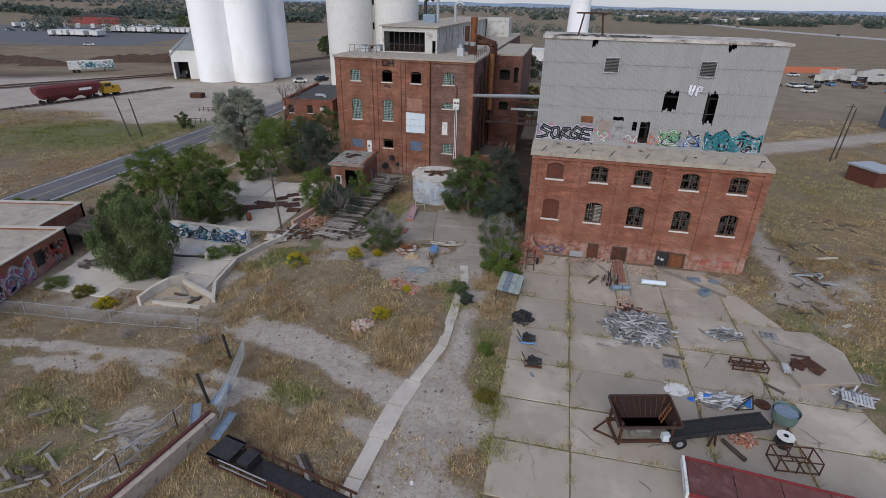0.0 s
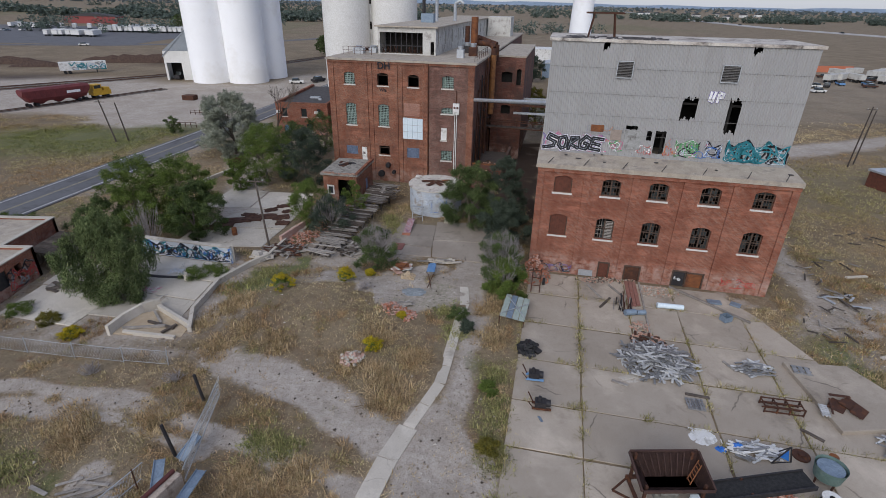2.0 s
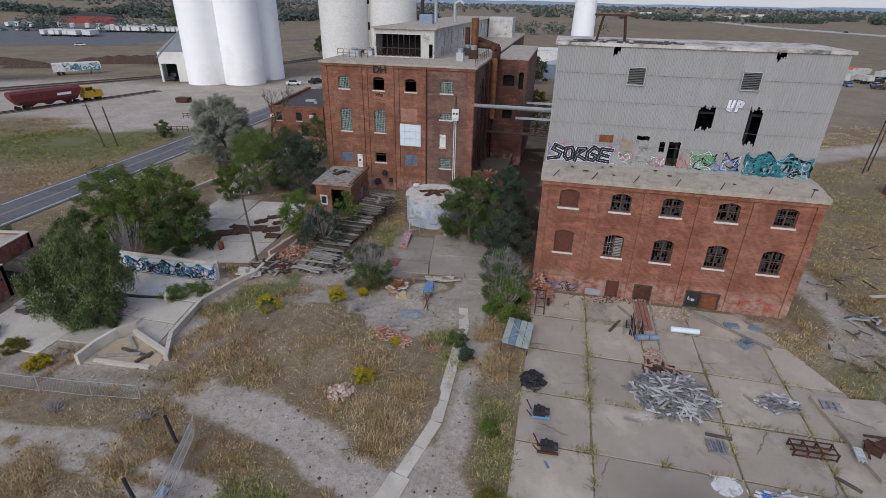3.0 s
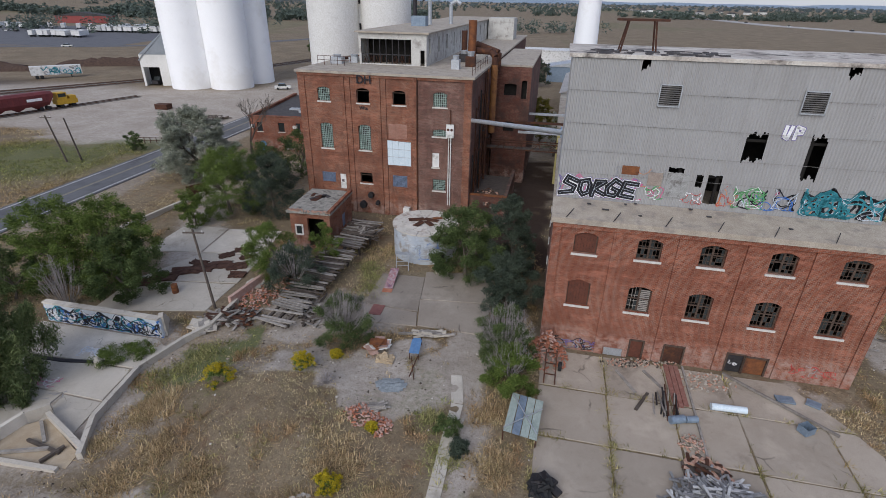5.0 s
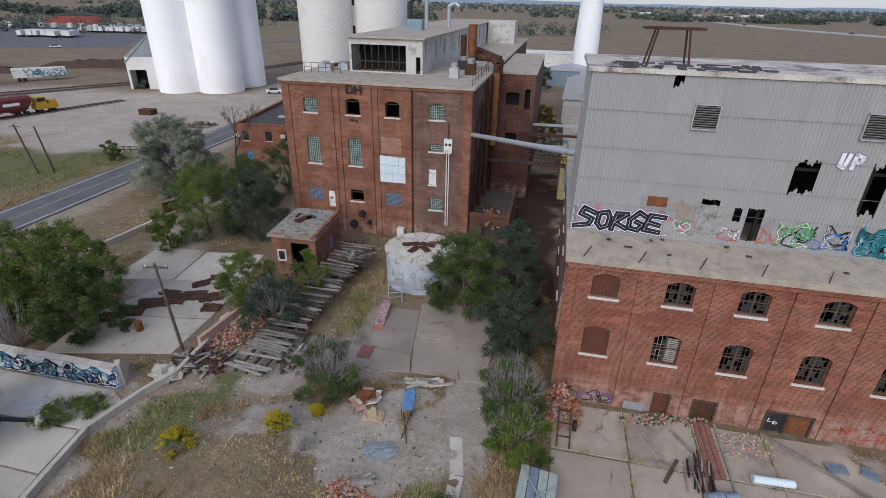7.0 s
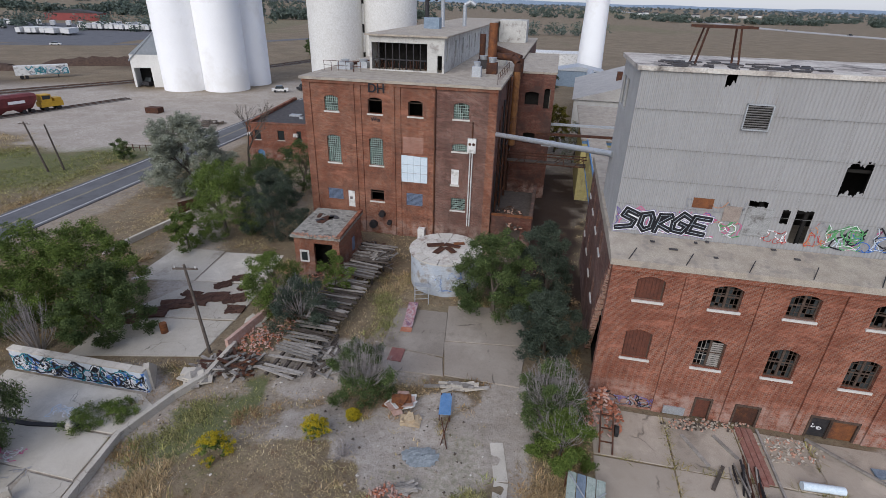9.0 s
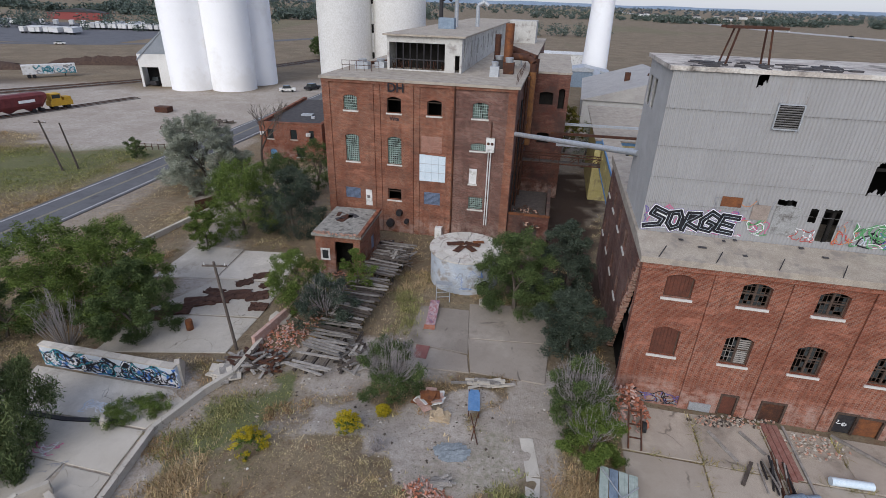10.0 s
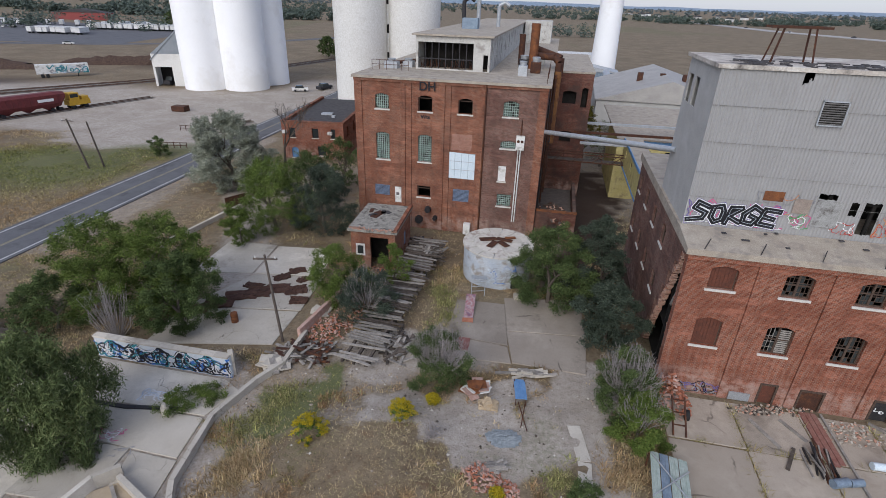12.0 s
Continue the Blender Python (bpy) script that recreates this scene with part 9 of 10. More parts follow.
def pallet(x, y, a, mat, label, l=1.2, w=1.0, z=0.0, tilt=0.0, name="pallet", n=7):
    t = thing(name, T(x, y, z) @ rot(tilt, 0, a), label, "pallet", "")
    for k in range(n):
        bm = B(); box(bm, l * k / n, 0, 0.1, l * (k + 0.72) / n, w, 0.125)
        part("board", bm, mat, t)
    for k in range(3):
        bm = B(); box(bm, 0, (w - 0.09) * k / 2, 0, l, (w - 0.09) * k / 2 + 0.09, 0.096)
        part("bearer", bm, mat, t)
    return t


pallet(17.4, 31.5, -10, M_STUD, "grey slatted pallet lying on the concrete", 1.2, 1.1)
pallet(30.2, 30.7, -22, M_WOOD_GREY, "grey wooden slatted panel at the yard's edge", 2.6, 1.1, 0.05, name="slat_panel", n=10)
pallet(28.6, 28.0, -30, M_STUD_PALE, "pale slatted panel at the yard's edge", 1.9, 1.1, 0.3, name="slat_panel", n=9)
pallet(26.9, 35.2, -15, M_STUD, "grey framed panel on the platform", 1.3, 0.9, 0.33, name="slat_panel", n=3)
pallet(26.6, 30.6, 70, M_STUD_PALE, "small pale slatted pallet on the platform", 1.2, 0.5, 0.33, n=6)
RF = thing("rusty_rack", T(22.6, 31.4, 0) @ Rz(-10), "low rusty tube rack lying on the concrete", "rack")
for y in (0, 0.45, 0.9):
    for z in (0.1, 0.55):
        bm = B(); beam(bm, (0, y, z), (2.5, y, z), 0.07)
        part("rail", bm, M_RUST, RF)
for x in (0, 0.8, 1.6, 2.5):
    bm = B(); beam(bm, (x, 0, 0.0), (x, 0, 0.6), 0.08); beam(bm, (x, 0.9, 0.0), (x, 0.9, 0.6), 0.08); beam(bm, (x, 0, 0.5), (x, 0.9, 0.5), 0.07)
    part("bent", bm, M_RUST, RF)
RP = thing("rusty_plates", T(28.4, 31.6, 0.33) @ Rz(12), "crossed rusty steel plates on the platform", "scrap")
for k, (x, y, a, l, w) in enumerate(((-0.5, 0.3, 30, 1.4, 1.0), (0.4, 0.1, 10, 1.2, 1.2), (0.3, -0.6, 25, 1.3, 0.8), (-1.2, 0.2, 50, 1.8, 0.12), (0.2, 0.9, -20, 1.4, 0.2))):
    bm = B(); box(bm, -l / 2, -w / 2, 0, l / 2, w / 2, 0.05)
    part("plate", bm, M_RUST, RP, place=T(x, y, 0.06 * k) @ rot(3 * (k % 3), 2, a))
for k, (x, y, a, l) in enumerate(((22.6, 36.2, 110, 1.3), (24.6, 29.3, -50, 1.4), (14.9, 47.3, -75, 2.6), (15.4, 45.2, 50, 2.2), (17.0, 47.6, -70, 2.0), (18.6, 32.8, -15, 1.6), (13.4, 34.0, -30, 1.2))):
    bm = B(); box(bm, -l / 2, -0.11, 0.0, l / 2, 0.11, 0.1)
    solid("loose_plank", bm, M_WOOD_DARK if k % 2 else M_WOOD_GREY, T(x, y, 0.01) @ Rz(a), "weathered plank lying on the concrete", "plank", "loose planks")
# ramp of red boards from the second door, pipes beside it
RM = thing("board_ramp", SITE @ T(10.2, -0.4, 0), "faded red board ramp leading from the door", "ramp")
for k in range(3):
    bm = B(); box(bm, -0.55 + 0.37 * k, -4.9 + 0.2 * k, 0.03, -0.22 + 0.37 * k, 0, 0.11)
    part("board", bm, mottled("faded_red_board", (0.22, 0.09, 0.07), (0.28, 0.15, 0.12), 3, 0.9, grain=25) if k == 0 else bpy.data.materials["faded_red_board"], RM)
bm = B(); beam(bm, (0.85, 0, 0.1), (0.75, -9.0, 0.08), 0.14)
part("kerb", bm, M_WOOD_GREY, RM)
heap("pipe_stack", 17.0, 44.9, 0.55, 0.9, 0.25, 16, (2.6, 0.09, 0.09), (M_STEEL_DARK, M_RUST, M_WOOD_GREY), "stack of dark pipes beside the ramp", "pipes", 30, "pipe", long=True, turn=8).matrix_basis @= Rz(72)
bm = B(); tube(bm, (0, 0, 0.28), (2.3, -0.35, 0.26), 0.25, 0.25, 18)
solid("white_pipe", bm, M_PANEL, T(20.0, 44.6, 0), "pale blue-white pipe section on the concrete", "pipe")
bm = B(); tube(bm, (0, 0, 0.28), (1.0, 0.15, 0.28), 0.28, 0.28, 18); tube(bm, (1.1, 0.1, 0.26), (1.9, 0.15, 0.26), 0.24, 0.24, 18)
solid("steel_drum", bm, M_BLUE_GREY, T(16.6, 43.2, 0), "dented blue-grey steel drums lying on their side", "drum")
for k, (x, y, w) in enumerate(((25.4, 42.6, 0.8), (25.8, 45.6, 1.2), (27.6, 45.2, 0.9))):
    bm = B(); box(bm, -w / 2, -0.35, 0, w / 2, 0.35, 0.55 if k == 0 else 0.12)
    bmesh.ops.delete(bm, geom=[f for f in bm.faces if f.calc_center_median().z > 0.5], context="FACES")
    solid("blue_bin" if k == 0 else "blue_sheet", bm, M_BLUE_GREY, T(x, y, 0.05) @ Rz(20 - 30 * k), "open blue-grey plastic bin" if k == 0 else "blue-grey sheet in the weeds", "bin" if k == 0 else "metal sheet")
bm = B(); beam(bm, (22.6, 48.3, 0.15), (27.4, 42.2, 0.12), 0.16)
solid("long_beam", bm, M_WOOD_GREY, None, "long grey beam along the yard's broken edge", "beam")
# edge of the yard: engine parts, tyres, carts
heap("tyre_heap", 7.2, 37.9, 0.7, 0.9, 0.5, 26, (0.7, 0.5, 0.18), (M_RUBBER, M_STEEL_DARK), "dark heap of tyres and engine parts", "scrap heap", 31, "lump")
for nm, y, mt, lb in (("engine_block", 34.4, M_BLUE, "blue-framed old engine on a skid"), ("rusty_cart", 31.4, M_RUST, "small rusty machine cart")):
    t = thing(nm, T(6.5, y, 0) @ Rz(-8), lb, "machine")
    bm = B(); box(bm, 0, -0.35, 0.12, 1.3, -0.22, 0.26); box(bm, 0, 0.22, 0.12, 1.3, 0.35, 0.26)
    part("skid", bm, mt, t)
    bm = B(); box(bm, 0.2, -0.3, 0.262, 0.95, 0.3, 0.7); tube(bm, (0.5, 0, 0.7), (0.5, 0, 1.0), 0.16, 0.12, 10); tube(bm, (0.95, 0, 0.5), (1.25, 0, 0.5), 0.25, 0.25, 14)
    part("motor", bm, M_STEEL_DARK, t)
    bm = B(); beam(bm, (0.1, -0.3, 0.2), (-0.3, -0.5, 0.9), 0.06); beam(bm, (0.1, 0.3, 0.2), (-0.3, 0.5, 0.9), 0.06)
    part("handle", bm, M_RUST, t)
bm = B(); box(bm, 0, 0, 0, 0.6, 0.5, 0.05)
solid("tin_sheet", bm, M_BLUE_GREY, T(6.9, 30.0, 0.02) @ rot(0, 20, 15), "small blue-grey panel on the concrete", "panel")
# slumped canopy of ribbed sheets
CN = thing("sheet_canopy", T(5.0, 41.4, 0) @ Rz(-16), "slumped canopy of pale green ribbed sheets", "canopy")
for k in range(4):
    bm = B()
    for j in range(5):
        box(bm, 0.12 + 0.55 * k + 0.1 * j, 0, 0.02 * (j % 2), 0.12 + 0.55 * k + 0.1 * j + 0.098, 3.4, 0.02 * (j % 2) + 0.02)
    part("sheet", bm, mottled("pale_green_sheet", (0.30, 0.36, 0.32), (0.40, 0.45, 0.41), 2, 0.6, 0.2, grain=15) if k == 0 else (M_BLUE_GREY if k == 1 else bpy.data.materials["pale_green_sheet"]), CN, place=T(0, 0, 0.9) @ rot(4, 6, 0))
for x, y in ((0.1, 0.1), (2.2, 0.1), (0.1, 3.2), (2.2, 3.2)):
    bm = B(); beam(bm, (x, y, 0), (x, y, 0.9 + 0.05 * y - 0.1 * x), 0.08)
    part("post", bm, M_RUST, CN)
for a, b in (((0.1, 0.2, 1.0), (2.3, 2.6, 0.95)), ((0.2, 3.2, 1.2), (2.2, 0.4, 0.85))):
    bm = B(); beam(bm, a, b, 0.06)
    part("brace", bm, M_GALV, CN)
RK = thing("pipe_rack", SITE @ T(0.6, -3.0, 0), "rusty ladder-like rack with an old tyre", "rack")
for x in (0, 0.8):
    bm = B(); beam(bm, (x, -1.8, 0.05), (x, 0.4, 1.5), 0.1)
    part("upright", bm, M_RUST, RK)
for k in range(3):
    bm = B(); beam(bm, (0, -1.2 + 0.7 * k, 0.45 + 0.46 * k), (0.8, -1.2 + 0.7 * k, 0.45 + 0.46 * k), 0.07)
    part("rung", bm, M_RUST, RK)
bm = B(); tube(bm, (1.0, 0, 0.36), (1.25, 0, 0.36), 0.36, 0.36, 18)
part("tyre", bm, M_RUBBER, RK)

# court: carpeted plank, red mat, wrecked panels, blue bench, sagging tank porch
PK = thing("carpeted_ramp", T(-4.3, 60.0, 0) @ Rz(-7), "plank ramp covered in a red and white patterned rug", "ramp")
bm = B(); beam(bm, (0, 0, 0.1), (0, 3.2, 0.6), 0.85, 0.07)
part("plank", bm, mottled("patterned_rug", (0.42, 0.36, 0.36), (0.30, 0.10, 0.11), 4, 0.9, grain=9, stain=(0.16, 0.10, 0.16), stain_scale=3), PK)
bm = B(); box(bm, -0.5, -0.6, 0.03, 0.45, 0.0, 0.08)
part("mat", bm, M_BRICK_LOOSE, PK)
bm = B(); box(bm, 0, 0, 0, 1.1, 1.6, 0.06)
solid("red_mat", bm, mottled("faded_red_mat", (0.22, 0.09, 0.08), (0.28, 0.13, 0.11), 2, 0.9), T(-5.6, 55.6, 0.04) @ Rz(-10), "faded red mat on the concrete court", "mat")
PO = thing("tank_porch", T(-4.0, 64.0, 0), "collapsed grey tin porch leaning on the tank", "porch")
bm = B(); box(bm, 0, 0, 0, 1.5, 0.9, 0.05)
part("tin_roof", bm, M_GALV, PO, place=T(0.1, -0.2, 1.9) @ rot(-8, 6, 0))
for x in (0.15, 1.4):
    bm = B(); beam(bm, (x, -0.1, 0), (x, 0, 1.85), 0.08)
    part("post", bm, M_GALV, PO)
for z in (0.5, 1.0, 1.4):
    bm = B(); beam(bm, (0.15, -0.1, z), (1.4, -0.1, z + 0.1), 0.05)
    part("rail", bm, M_GALV, PO)
bm = B(); box(bm, 0, 0, 0, 1.3, 0.6, 0.5)
solid("concrete_block", bm, M_CONC_PALE, T(0.2, 63.2, 0.0) @ Rz(5), "pale concrete block before the tank", "block")
heap("panel_wreck", -4.0, 50.6, 0.8, 0.9, 0.7, 22, (1.1, 0.8, 0.04), (M_WHITE, M_RUST_ORANGE, M_BRICK_PALE, M_WHITE), "heap of rusty and white sheet-metal panels", "scrap heap", 32, "panel", z=0.05, long=True)
heap("sack_wreck", -3.4, 49.2, 0.6, 0.4, 0.35, 12, (0.6, 0.45, 0.2), (mottled("tan_sack", (0.36, 0.27, 0.17), (0.44, 0.35, 0.24), 3, 0.9),), "slumped tan sacks and rubble", "scrap heap", 33, "sack")
BN = thing("blue_trestle", T(-1.5, 49.2, 0) @ Rz(-4), "faded blue ribbed sheet on a low frame", "bench")
for k in range(5):
    bm = B(); box(bm, 0.16 * k, 0, 0.02 * (k % 2), 0.16 * k + 0.158, 2.3, 0.02 * (k % 2) + 0.03)
    part("rib", bm, M_BLUE, BN, place=T(0, 0, 0.75) @ rot(-6, 0, 0))
for x in (0.05, 0.75):
    for y in (0.1, 2.1):
        bm = B(); beam(bm, (x, y, 0), (x, y, 0.72), 0.06)
        part("leg", bm, M_RUST, BN)
bm = B(); beam(bm, (0.2, 0, 0.5), (0.7, -2.2, 0.05), 0.06); beam(bm, (0.7, 0, 0.5), (0.3, -1.9, 0.05), 0.06)
part("brace", bm, M_RUST, BN)
heap("court_edge", -0.2, 52.6, 2.2, 0.4, 0.3, 20, (1.4, 0.2, 0.14), (M_WOOD_GREY, M_CONC_PALE), "old beams along the edge of the court", "scrap wood", 34, "beam", long=True, turn=12)
crumpled("flattened_tin", -2.6, 46.2, 1.15, 0.75, 0.12, mottled("dull_tin", (0.20, 0.225, 0.235), (0.30, 0.325, 0.33), 2.5, 0.55, 0.2, grain=9), 5, "flattened blue-grey sheet of tin in the dust", "metal sheet")
BL = thing("steel_barrel", T(-24.4, 58.6, 0.03), "rusty steel barrel standing on the concrete", "barrel")
bm = B(); tube(bm, (0, 0, 0), (0, 0, 0.88), 0.29, 0.29, 18)
part("shell", bm, M_RUST_ORANGE, BL)
for z in (0.28, 0.58):
    bm = B(); tube(bm, (0, 0, z), (0, 0, z + 0.03), 0.305, 0.305, 18)
    part("hoop", bm, M_RUST, BL)
for x, y in ((-30.6, 50.0), (-25.0, 47.8)):
    bm = B(); tube(bm, (0, 0, 0), (0, 0, 0.6), 0.28, 0.25, 14); tube(bm, (0, 0, 0.6), (0, 0, 0.85), 0.16, 0.12, 10)
    solid("concrete_stub", bm, M_CONC_PALE, T(x, y, 0.03), "worn concrete stub on the yard floor", "stub", "concrete stubs")
bm = B(); strip_mesh(bm, [(-34, 49.3), (-28, 48.3), (-24, 48.2)], 0.3, 0.02, 0.12)
solid("yard_drain", bm, M_STEEL_DARK, None, "dark drain kerb across the yard", "kerb")
bm = B(); beam(bm, (-18.3, 56.4, 0.5), (-16.0, 63.0, 0.5), 0.3, 1.0)
solid("brick_kerb", bm, M_BRICK_PALE, None, "low orange-tinged wall at the yard's edge", "wall")

# foreground: retaining wall with its pipe, fence, gate posts and chute
RW = thing("retaining_wall", T(0, 0, 0), "pale concrete retaining wall topped by a dark red pipe", "wall")
wp = [(-14.4, 24.4), (-16.4, 19.6), (-18.6, 14.6), (-21.5, 8.5)]
for (ax_, ay), (bx, by) in zip(wp, wp[1:]):
    bm = B(); beam(bm, (ax_, ay, 0.55), (bx, by, 0.55), 0.4, 1.3)
    part("wall_length", bm, mottled("pinkish_concrete", (0.36, 0.295, 0.24), (0.44, 0.37, 0.31), 1.2, 0.9, grain=14, stain=(0.22, 0.17, 0.135), stain_scale=1.2) if ay > 24 else bpy.data.materials["pinkish_concrete"], RW)
    bm = B(); tube(bm, (ax_ - 0.3, ay + 0.05, 1.3), (bx - 0.3, by + 0.05, 1.3), 0.13, 0.13, 10)
    part("pipe", bm, mottled("dark_red_pipe", (0.12, 0.035, 0.03), (0.08, 0.03, 0.028), 3, 0.7, grain=20) if ay > 24 else bpy.data.materials["dark_red_pipe"], RW)
GP = thing("fallen_gate", T(0, 0, 0), "sagging chain-link gate between dark leaning posts", "gate")
for (x, y, lx, ly, h) in ((-16.2, 31.3, -0.25, 0, 2.3), (-15.9, 26.6, -0.4, 0.1, 2.4)):
    bm = B(); tube(bm, (x, y, 0), (x + lx, y + ly, h), 0.11, 0.10, 8)
    part("post", bm, M_STEEL_DARK, GP)
bm = B()
for z0, z1 in ((0.15, 0.3), (0.9, 0.9), (1.6, 1.4)):
    tube(bm, (-14.3, 24.6, z0 + 0.3), (-15.2, 31.6, z1), 0.035, 0.035, 6)
part("gate_rail", bm, M_GALV, GP)
bm = B()
for k in range(46):
    f = k / 45
    x, y = -14.3 - 0.9 * f, 24.6 + 7.0 * f
    beam(bm, (x, y, 0.3), (x - 0.05, y + 0.5, 1.6), 0.012)
    beam(bm, (x, y, 1.6), (x - 0.05, y + 0.5, 0.3), 0.012)
tagged(part("wire_mesh", bm, M_GALV, GP), kind="stuff")
for k, (x, y, a, l, tl) in enumerate(((-15.7, 24.4, 20, 2.3, 10), (-13.6, 23.8, -3, 2.6, -8), (-14.9, 26.6, -24, 1.6, 25))):
    bm = B(); box(bm, -0.28, -l / 2, 0, 0.28, l / 2, 0.04); box(bm, -0.3, -l / 2, 0.041, -0.24, l / 2, 0.1); box(bm, 0.24, -l / 2, 0.041, 0.3, l / 2, 0.1)
    solid("bent_gutter", bm, M_BLUE_GREY, T(x, y, 0.75) @ rot(tl, 6, a), "bent blue-grey sheet-metal trough", "metal sheet", "bent troughs")
FN = thing("chain_link_fence", T(0, 0, 0), "sagging chain-link fence across dead grass", "fence")
fp = [(-44, 37.4), (-40, 37.0), (-36, 36.6), (-32, 36.1), (-28, 35.6), (-24, 35.2), (-20.5, 35.0)]
for k, (x, y) in enumerate(fp):
    bm = B(); tube(bm, (x, y, 0), (x + 0.1, y, 1.5), 0.035, 0.035, 6)
    part("post", bm, M_GALV, FN)
for z in (0.2, 1.4):
    for (ax_, ay), (bx, by) in zip(fp, fp[1:]):
        bm = B(); tube(bm, (ax_, ay, z), (bx, by, z - 0.1), 0.02, 0.02, 5)
        part("rail", bm, M_GALV, FN)
bm = B()
for (ax_, ay), (bx, by) in zip(fp, fp[1:]):
    for j in range(16):
        f = j / 16
        x, y = ax_ + (bx - ax_) * f, ay + (by - ay) * f
        beam(bm, (x, y, 0.15), (x + 0.6, y - 0.05, 1.35), 0.01)
        beam(bm, (x, y, 1.35), (x + 0.6, y - 0.05, 0.15), 0.01)
tagged(part("wire_mesh", bm, M_GALV, FN), kind="stuff")
FW = thing("fence_rail", T(0, 0, 0), "leaning fence rail and wire beside the wall", "fence")
for a, b in (((-16.6, 24.8, 1.5), (-22.0, 13.0, 1.3)), ((-16.8, 24.6, 0.4), (-22.2, 13.0, 0.3))):
    bm = B(); tube(bm, a, b, 0.03, 0.03, 6)
    part("rail", bm, M_GALV, FW)
for f in (0.05, 0.35, 0.65, 0.95):
    bm = B(); tube(bm, (-16.6 - 5.4 * f, 24.8 - 11.8 * f, 0), (-16.6 - 5.4 * f, 24.8 - 11.8 * f, 1.6), 0.04, 0.04, 6)
    part("post", bm, M_RUST, FW)
bm = B()
for k in range(60):
    f = k / 60
    x, y = -16.6 - 5.4 * f, 24.8 - 11.8 * f
    beam(bm, (x, y, 0.3), (x - 0.25, y - 0.55, 1.45), 0.01)
    beam(bm, (x, y, 1.45), (x - 0.25, y - 0.55, 0.3), 0.01)
tagged(part("wire_mesh", bm, M_GALV, FW), kind="stuff")
CH = thing("steel_chute", T(-13.4, 22.2, 0) @ Rz(-24), "long dark rusty steel chute frame lying on the ground", "chute")
for y in (-0.75, 0.75):
    for z in (0.15, 0.85):
        bm = B(); beam(bm, (0, y, z), (9.5, y, z), 0.1, 0.14)
        part("side_rail", bm, M_RUST, CH)
    for k in range(9):
        bm = B(); beam(bm, (0.3 + 1.1 * k, y, 0.1), (0.3 + 1.1 * k, y, 0.9), 0.08)
        part("upright", bm, M_RUST, CH)
bm = B(); box(bm, 0.1, -0.6, 0.35, 9.4, 0.6, 0.42)
part("trough", bm, M_STEEL_DARK, CH)
bm = B(); box(bm, 2.2, -0.6, 0.42, 3.0, 0.5, 1.15); box(bm, 0.0, -0.85, 0.86, 1.6, 0.85, 0.92)
part("guard_box", bm, M_STEEL_DARK, CH)
bm = B(); beam(bm, (1.0, -0.85, 0.95), (4.6, -0.85, 1.05), 0.05); beam(bm, (1.0, -0.85, 0.5), (4.6, -0.85, 0.6), 0.05)
part("hand_rail", bm, M_GALV, CH)
TBm = thing("timber_bundle", T(-8.6, 21.9, 0) @ Rz(-58), "bundle of square grey timbers on the ground", "timber")
for k in range(5):
    bm = B(); box(bm, 0, 0.22 * (k % 3), 0.02 + 0.2 * (k // 3), 2.2, 0.22 * (k % 3) + 0.2, 0.21 + 0.2 * (k // 3))
    part("timber", bm, M_WOOD_GREY if k % 2 else M_WOOD_DARK, TBm)
bm = B(); box(bm, 0, 0, 0, 0.18, 0.28, 0.02)
solid("paper_scrap", bm, M_WHITE, T(-1.6, 20.3, 0.05), "white scrap of paper on the gravel", "litter")
bm = B(); box(bm, 0, -1.4, 0, 0.1, 1.4, 1.9)
solid("rusty_sheet", bm, M_RUST, T(-33.6, 84.0, 0) @ Rz(-40), "rusty steel sheet standing by the trees", "metal sheet")
LK = thing("long_kerb_wall", T(0, 0, 0), "low pale wall along the road verge", "wall")
bm = B(); beam(bm, (-37.5, 72, 0.3), (-31.8, 88, 0.3), 0.3, 0.7)
part("length", bm, M_CONC_PALE, LK)
bm = B(); box(bm, 0, 0, 0, 3.2, 2.2, 1.2)
solid("rust_bin", bm, M_RUST, T(-70.5, 143, 0) @ Rz(-8), "rusty steel skip on the open ground", "skip")
heap("timber_stack", -52, 133, 2.5, 2.0, 0.6, 24, (3.0, 0.3, 0.3), (M_WOOD_DARK, M_WOOD_GREY), "stack of dark railway timbers", "timber", 35, "timber", long=True, turn=12)
for x0, x1, y in ((-58.5, -52.8, 112.0), (-60, -54.5, 125)):
    t = thing("rail_fence", T(x0, y, 0), "short rusty rail fence by the road", "fence")
    for k in range(6):
        bm = B(); beam(bm, ((x1 - x0) * k / 5, 0, 0), ((x1 - x0) * k / 5, 0, 1.1), 0.1)
        part("post", bm, M_RUST, t)
    for z in (0.5, 1.0):
        bm = B(); beam(bm, (0, 0, z), (x1 - x0, 0, z), 0.08)
        part("rail", bm, M_RUST, t)
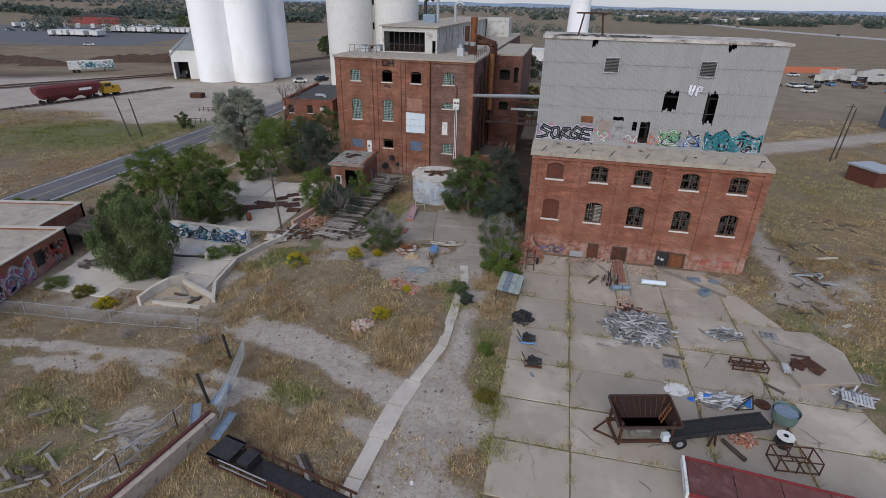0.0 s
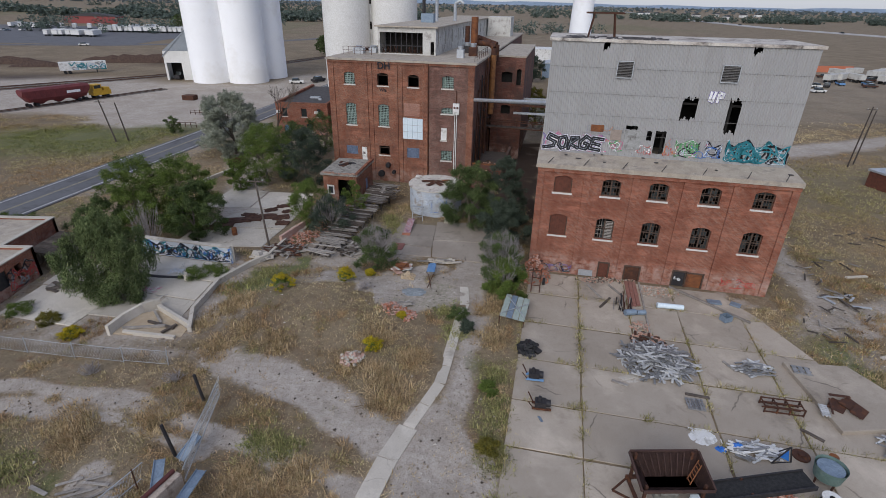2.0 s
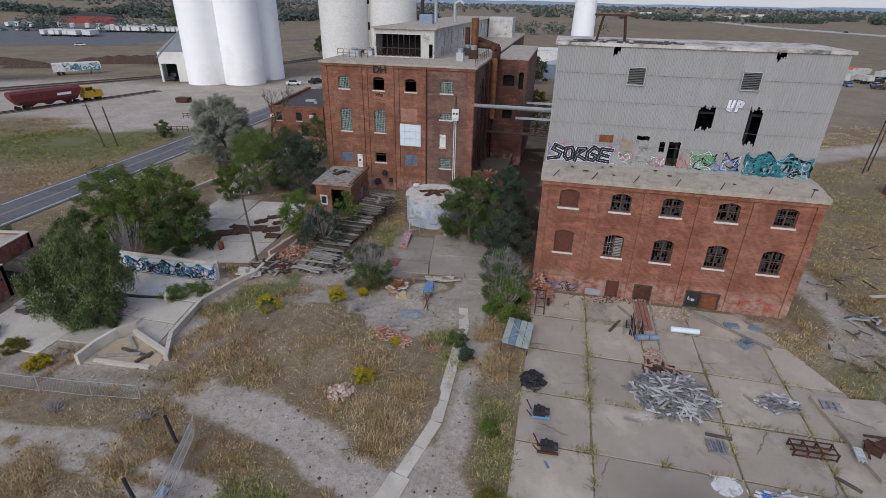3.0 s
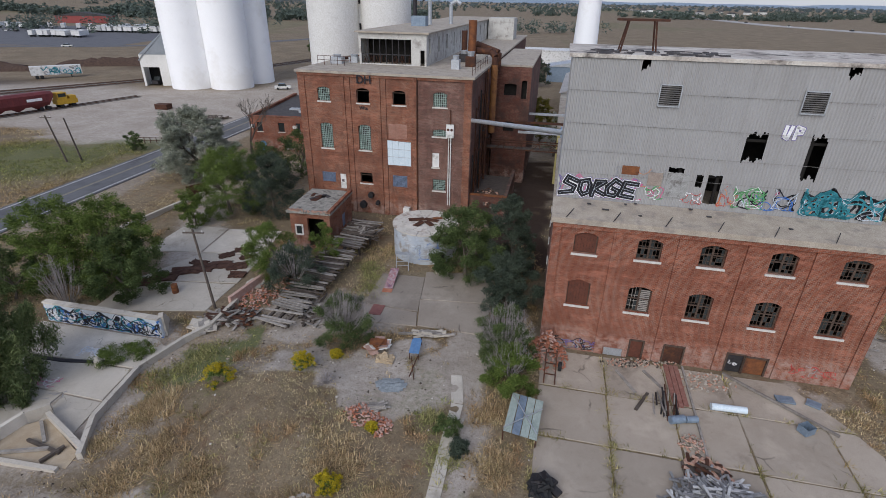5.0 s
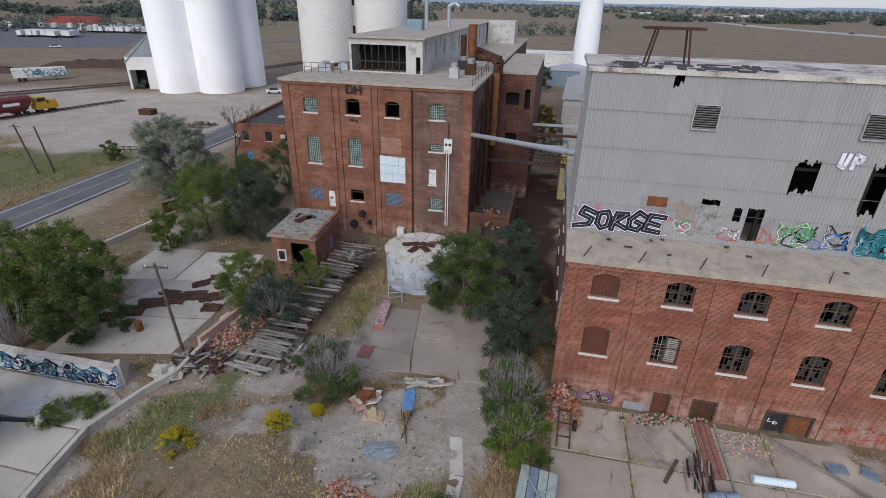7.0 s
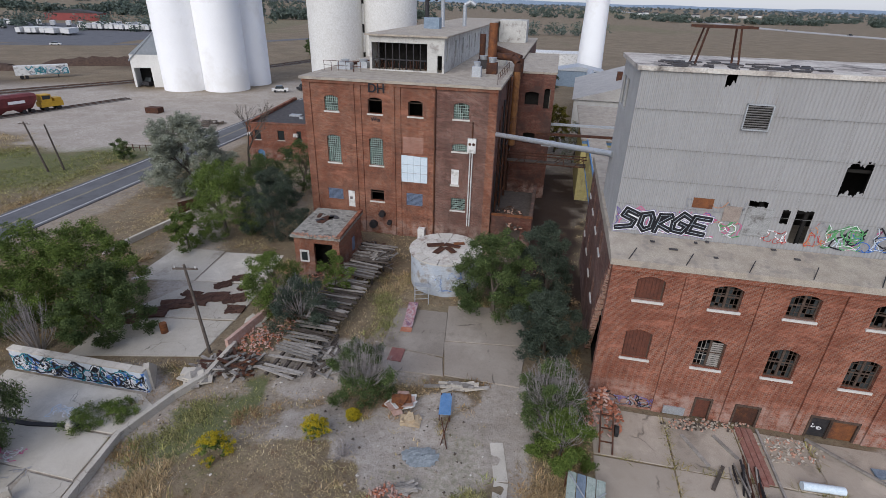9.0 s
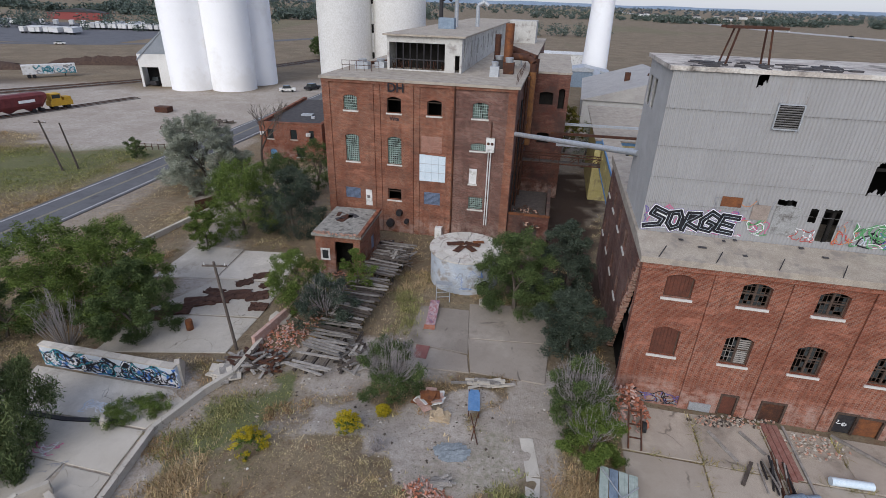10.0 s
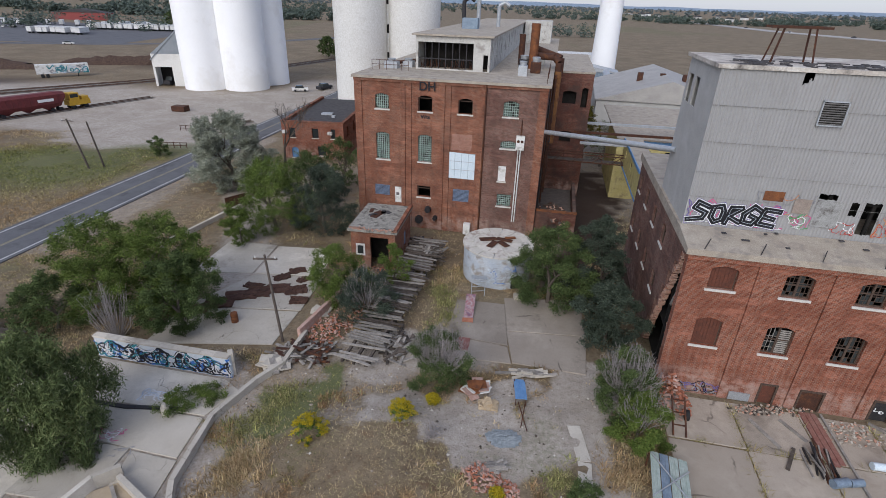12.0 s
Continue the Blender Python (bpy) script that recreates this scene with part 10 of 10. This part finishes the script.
# roof clutter on the process building
RT = T(-17.0, 81.2, 0) @ Rz(ANG)
for k, (x, y, w, d, h, mt, lb) in enumerate(((1.4, 6.5, 1.6, 1.2, 1.1, M_GALV, "galvanised roof fan housing"), (3.2, 8.4, 1.2, 1.2, 1.0, M_GALV, "galvanised roof fan housing"), (17.6, 6.0, 1.0, 1.0, 1.6, M_GALV, "rusty grey roof ventilator"), (18.8, 9.2, 1.2, 1.2, 1.8, M_RUST, "rusty steel roof ventilator"), (17.0, 14.0, 1.4, 1.4, 1.5, M_STEEL_DARK, "dark machine on the roof"), (19.0, 18.5, 1.2, 1.6, 1.8, M_PENT, "pale machine on the roof"))):
    t = thing("roof_unit", RT @ T(x, y, DT + 0.28), lb, "roof unit")
    bm = B(); box(bm, 0, 0, 0, w, d, h * 0.7)
    part("housing", bm, mt, t)
    bm = B(); tube(bm, (w / 2, d / 2, h * 0.7), (w / 2, d / 2, h), min(w, d) * 0.35, min(w, d) * 0.42, 14)
    part("cowl", bm, M_GALV, t)
RR = thing("roof_railing", RT @ T(0.4, 5.0, DT + 0.28), "thin rusty railing on the roof", "railing")
for k in range(6):
    bm = B(); beam(bm, (0.9 * k, 0, 0), (0.9 * k, 0, 1.1), 0.05)
    part("post", bm, M_RUST, RR)
for z in (0.6, 1.1):
    bm = B(); beam(bm, (0, 0, z), (4.5, 0, z), 0.05)
    part("rail", bm, M_RUST, RR)
for k, (x, y, h) in enumerate(((7.5, 26, 3.6), (9.4, 28, 4.2), (12.0, 32, 3.0))):
    t = thing("vent_pipe", RT @ T(x, y, DT + 4.28), "bent grey vent pipe on the penthouse", "vent")
    bm = B(); tube(bm, (0, 0, 0), (0, 0, h), 0.3, 0.3, 12); tube(bm, (0, 0, h), (0.9, 0, h + 0.5), 0.3, 0.3, 12); tube(bm, (0.9, 0, h + 0.5), (1.6, 0, h), 0.3, 0.3, 12)
    part("pipe", bm, M_STEEL_DARK if k == 0 else M_GALV, t)
bm = B(); box(bm, 0, 0, 0, 2.2, 1.6, 1.4)
tt = solid("blue_vent_box", bm, M_BLUE_GREY, RT @ T(8.0, 22, DT + 4.28), "blue-grey vent box on the penthouse roof", "roof unit")
bm = B(); box(bm, 0, 0, 0, 5.5, 7, 4.2)
solid("rooftop_house", bm, M_PENT, RT @ T(14.4, 60, DT + 0.28), "dirty white rooftop machine house", "roof house")
bm = B(); box(bm, -0.3, 0, 0, 3.3, 5, 2.6)
solid("left_roof_house", bm, M_PENT, RT @ T(1.2, 24, DT + 0.28), "dirty white rooftop shed", "roof house")
bm = B(); tube(bm, (2.4, 8.2, 0.5), (4.4, 12.8, 0.5), 0.2, 0.2, 10)
solid("roof_pipe", bm, M_RUST, RT @ T(0, 0, DT + 0.28), "rusty pipe lying on the roof", "pipe")
# gear at the foot of the process building
for k, (x, z) in enumerate(((7.6, 1.2), (8.7, 2.6), (9.6, 1.6))):
    bm = B(); tube(bm, (0, -0.02, 0), (0, -0.5, 0), 0.5 - 0.1 * k, 0.45 - 0.1 * k, 14)
    solid("wall_fan", bm, M_STEEL_DARK, RT @ T(x, 0, z), "round dark fan housing on the wall", "fan", "wall fans")
bm = B(); box(bm, 13.2, -0.9, 0.2, 14.0, -0.25, 1.5)
solid("gas_meter", bm, M_WHITE, RT, "dirty white meter cabinet by the wall", "cabinet")
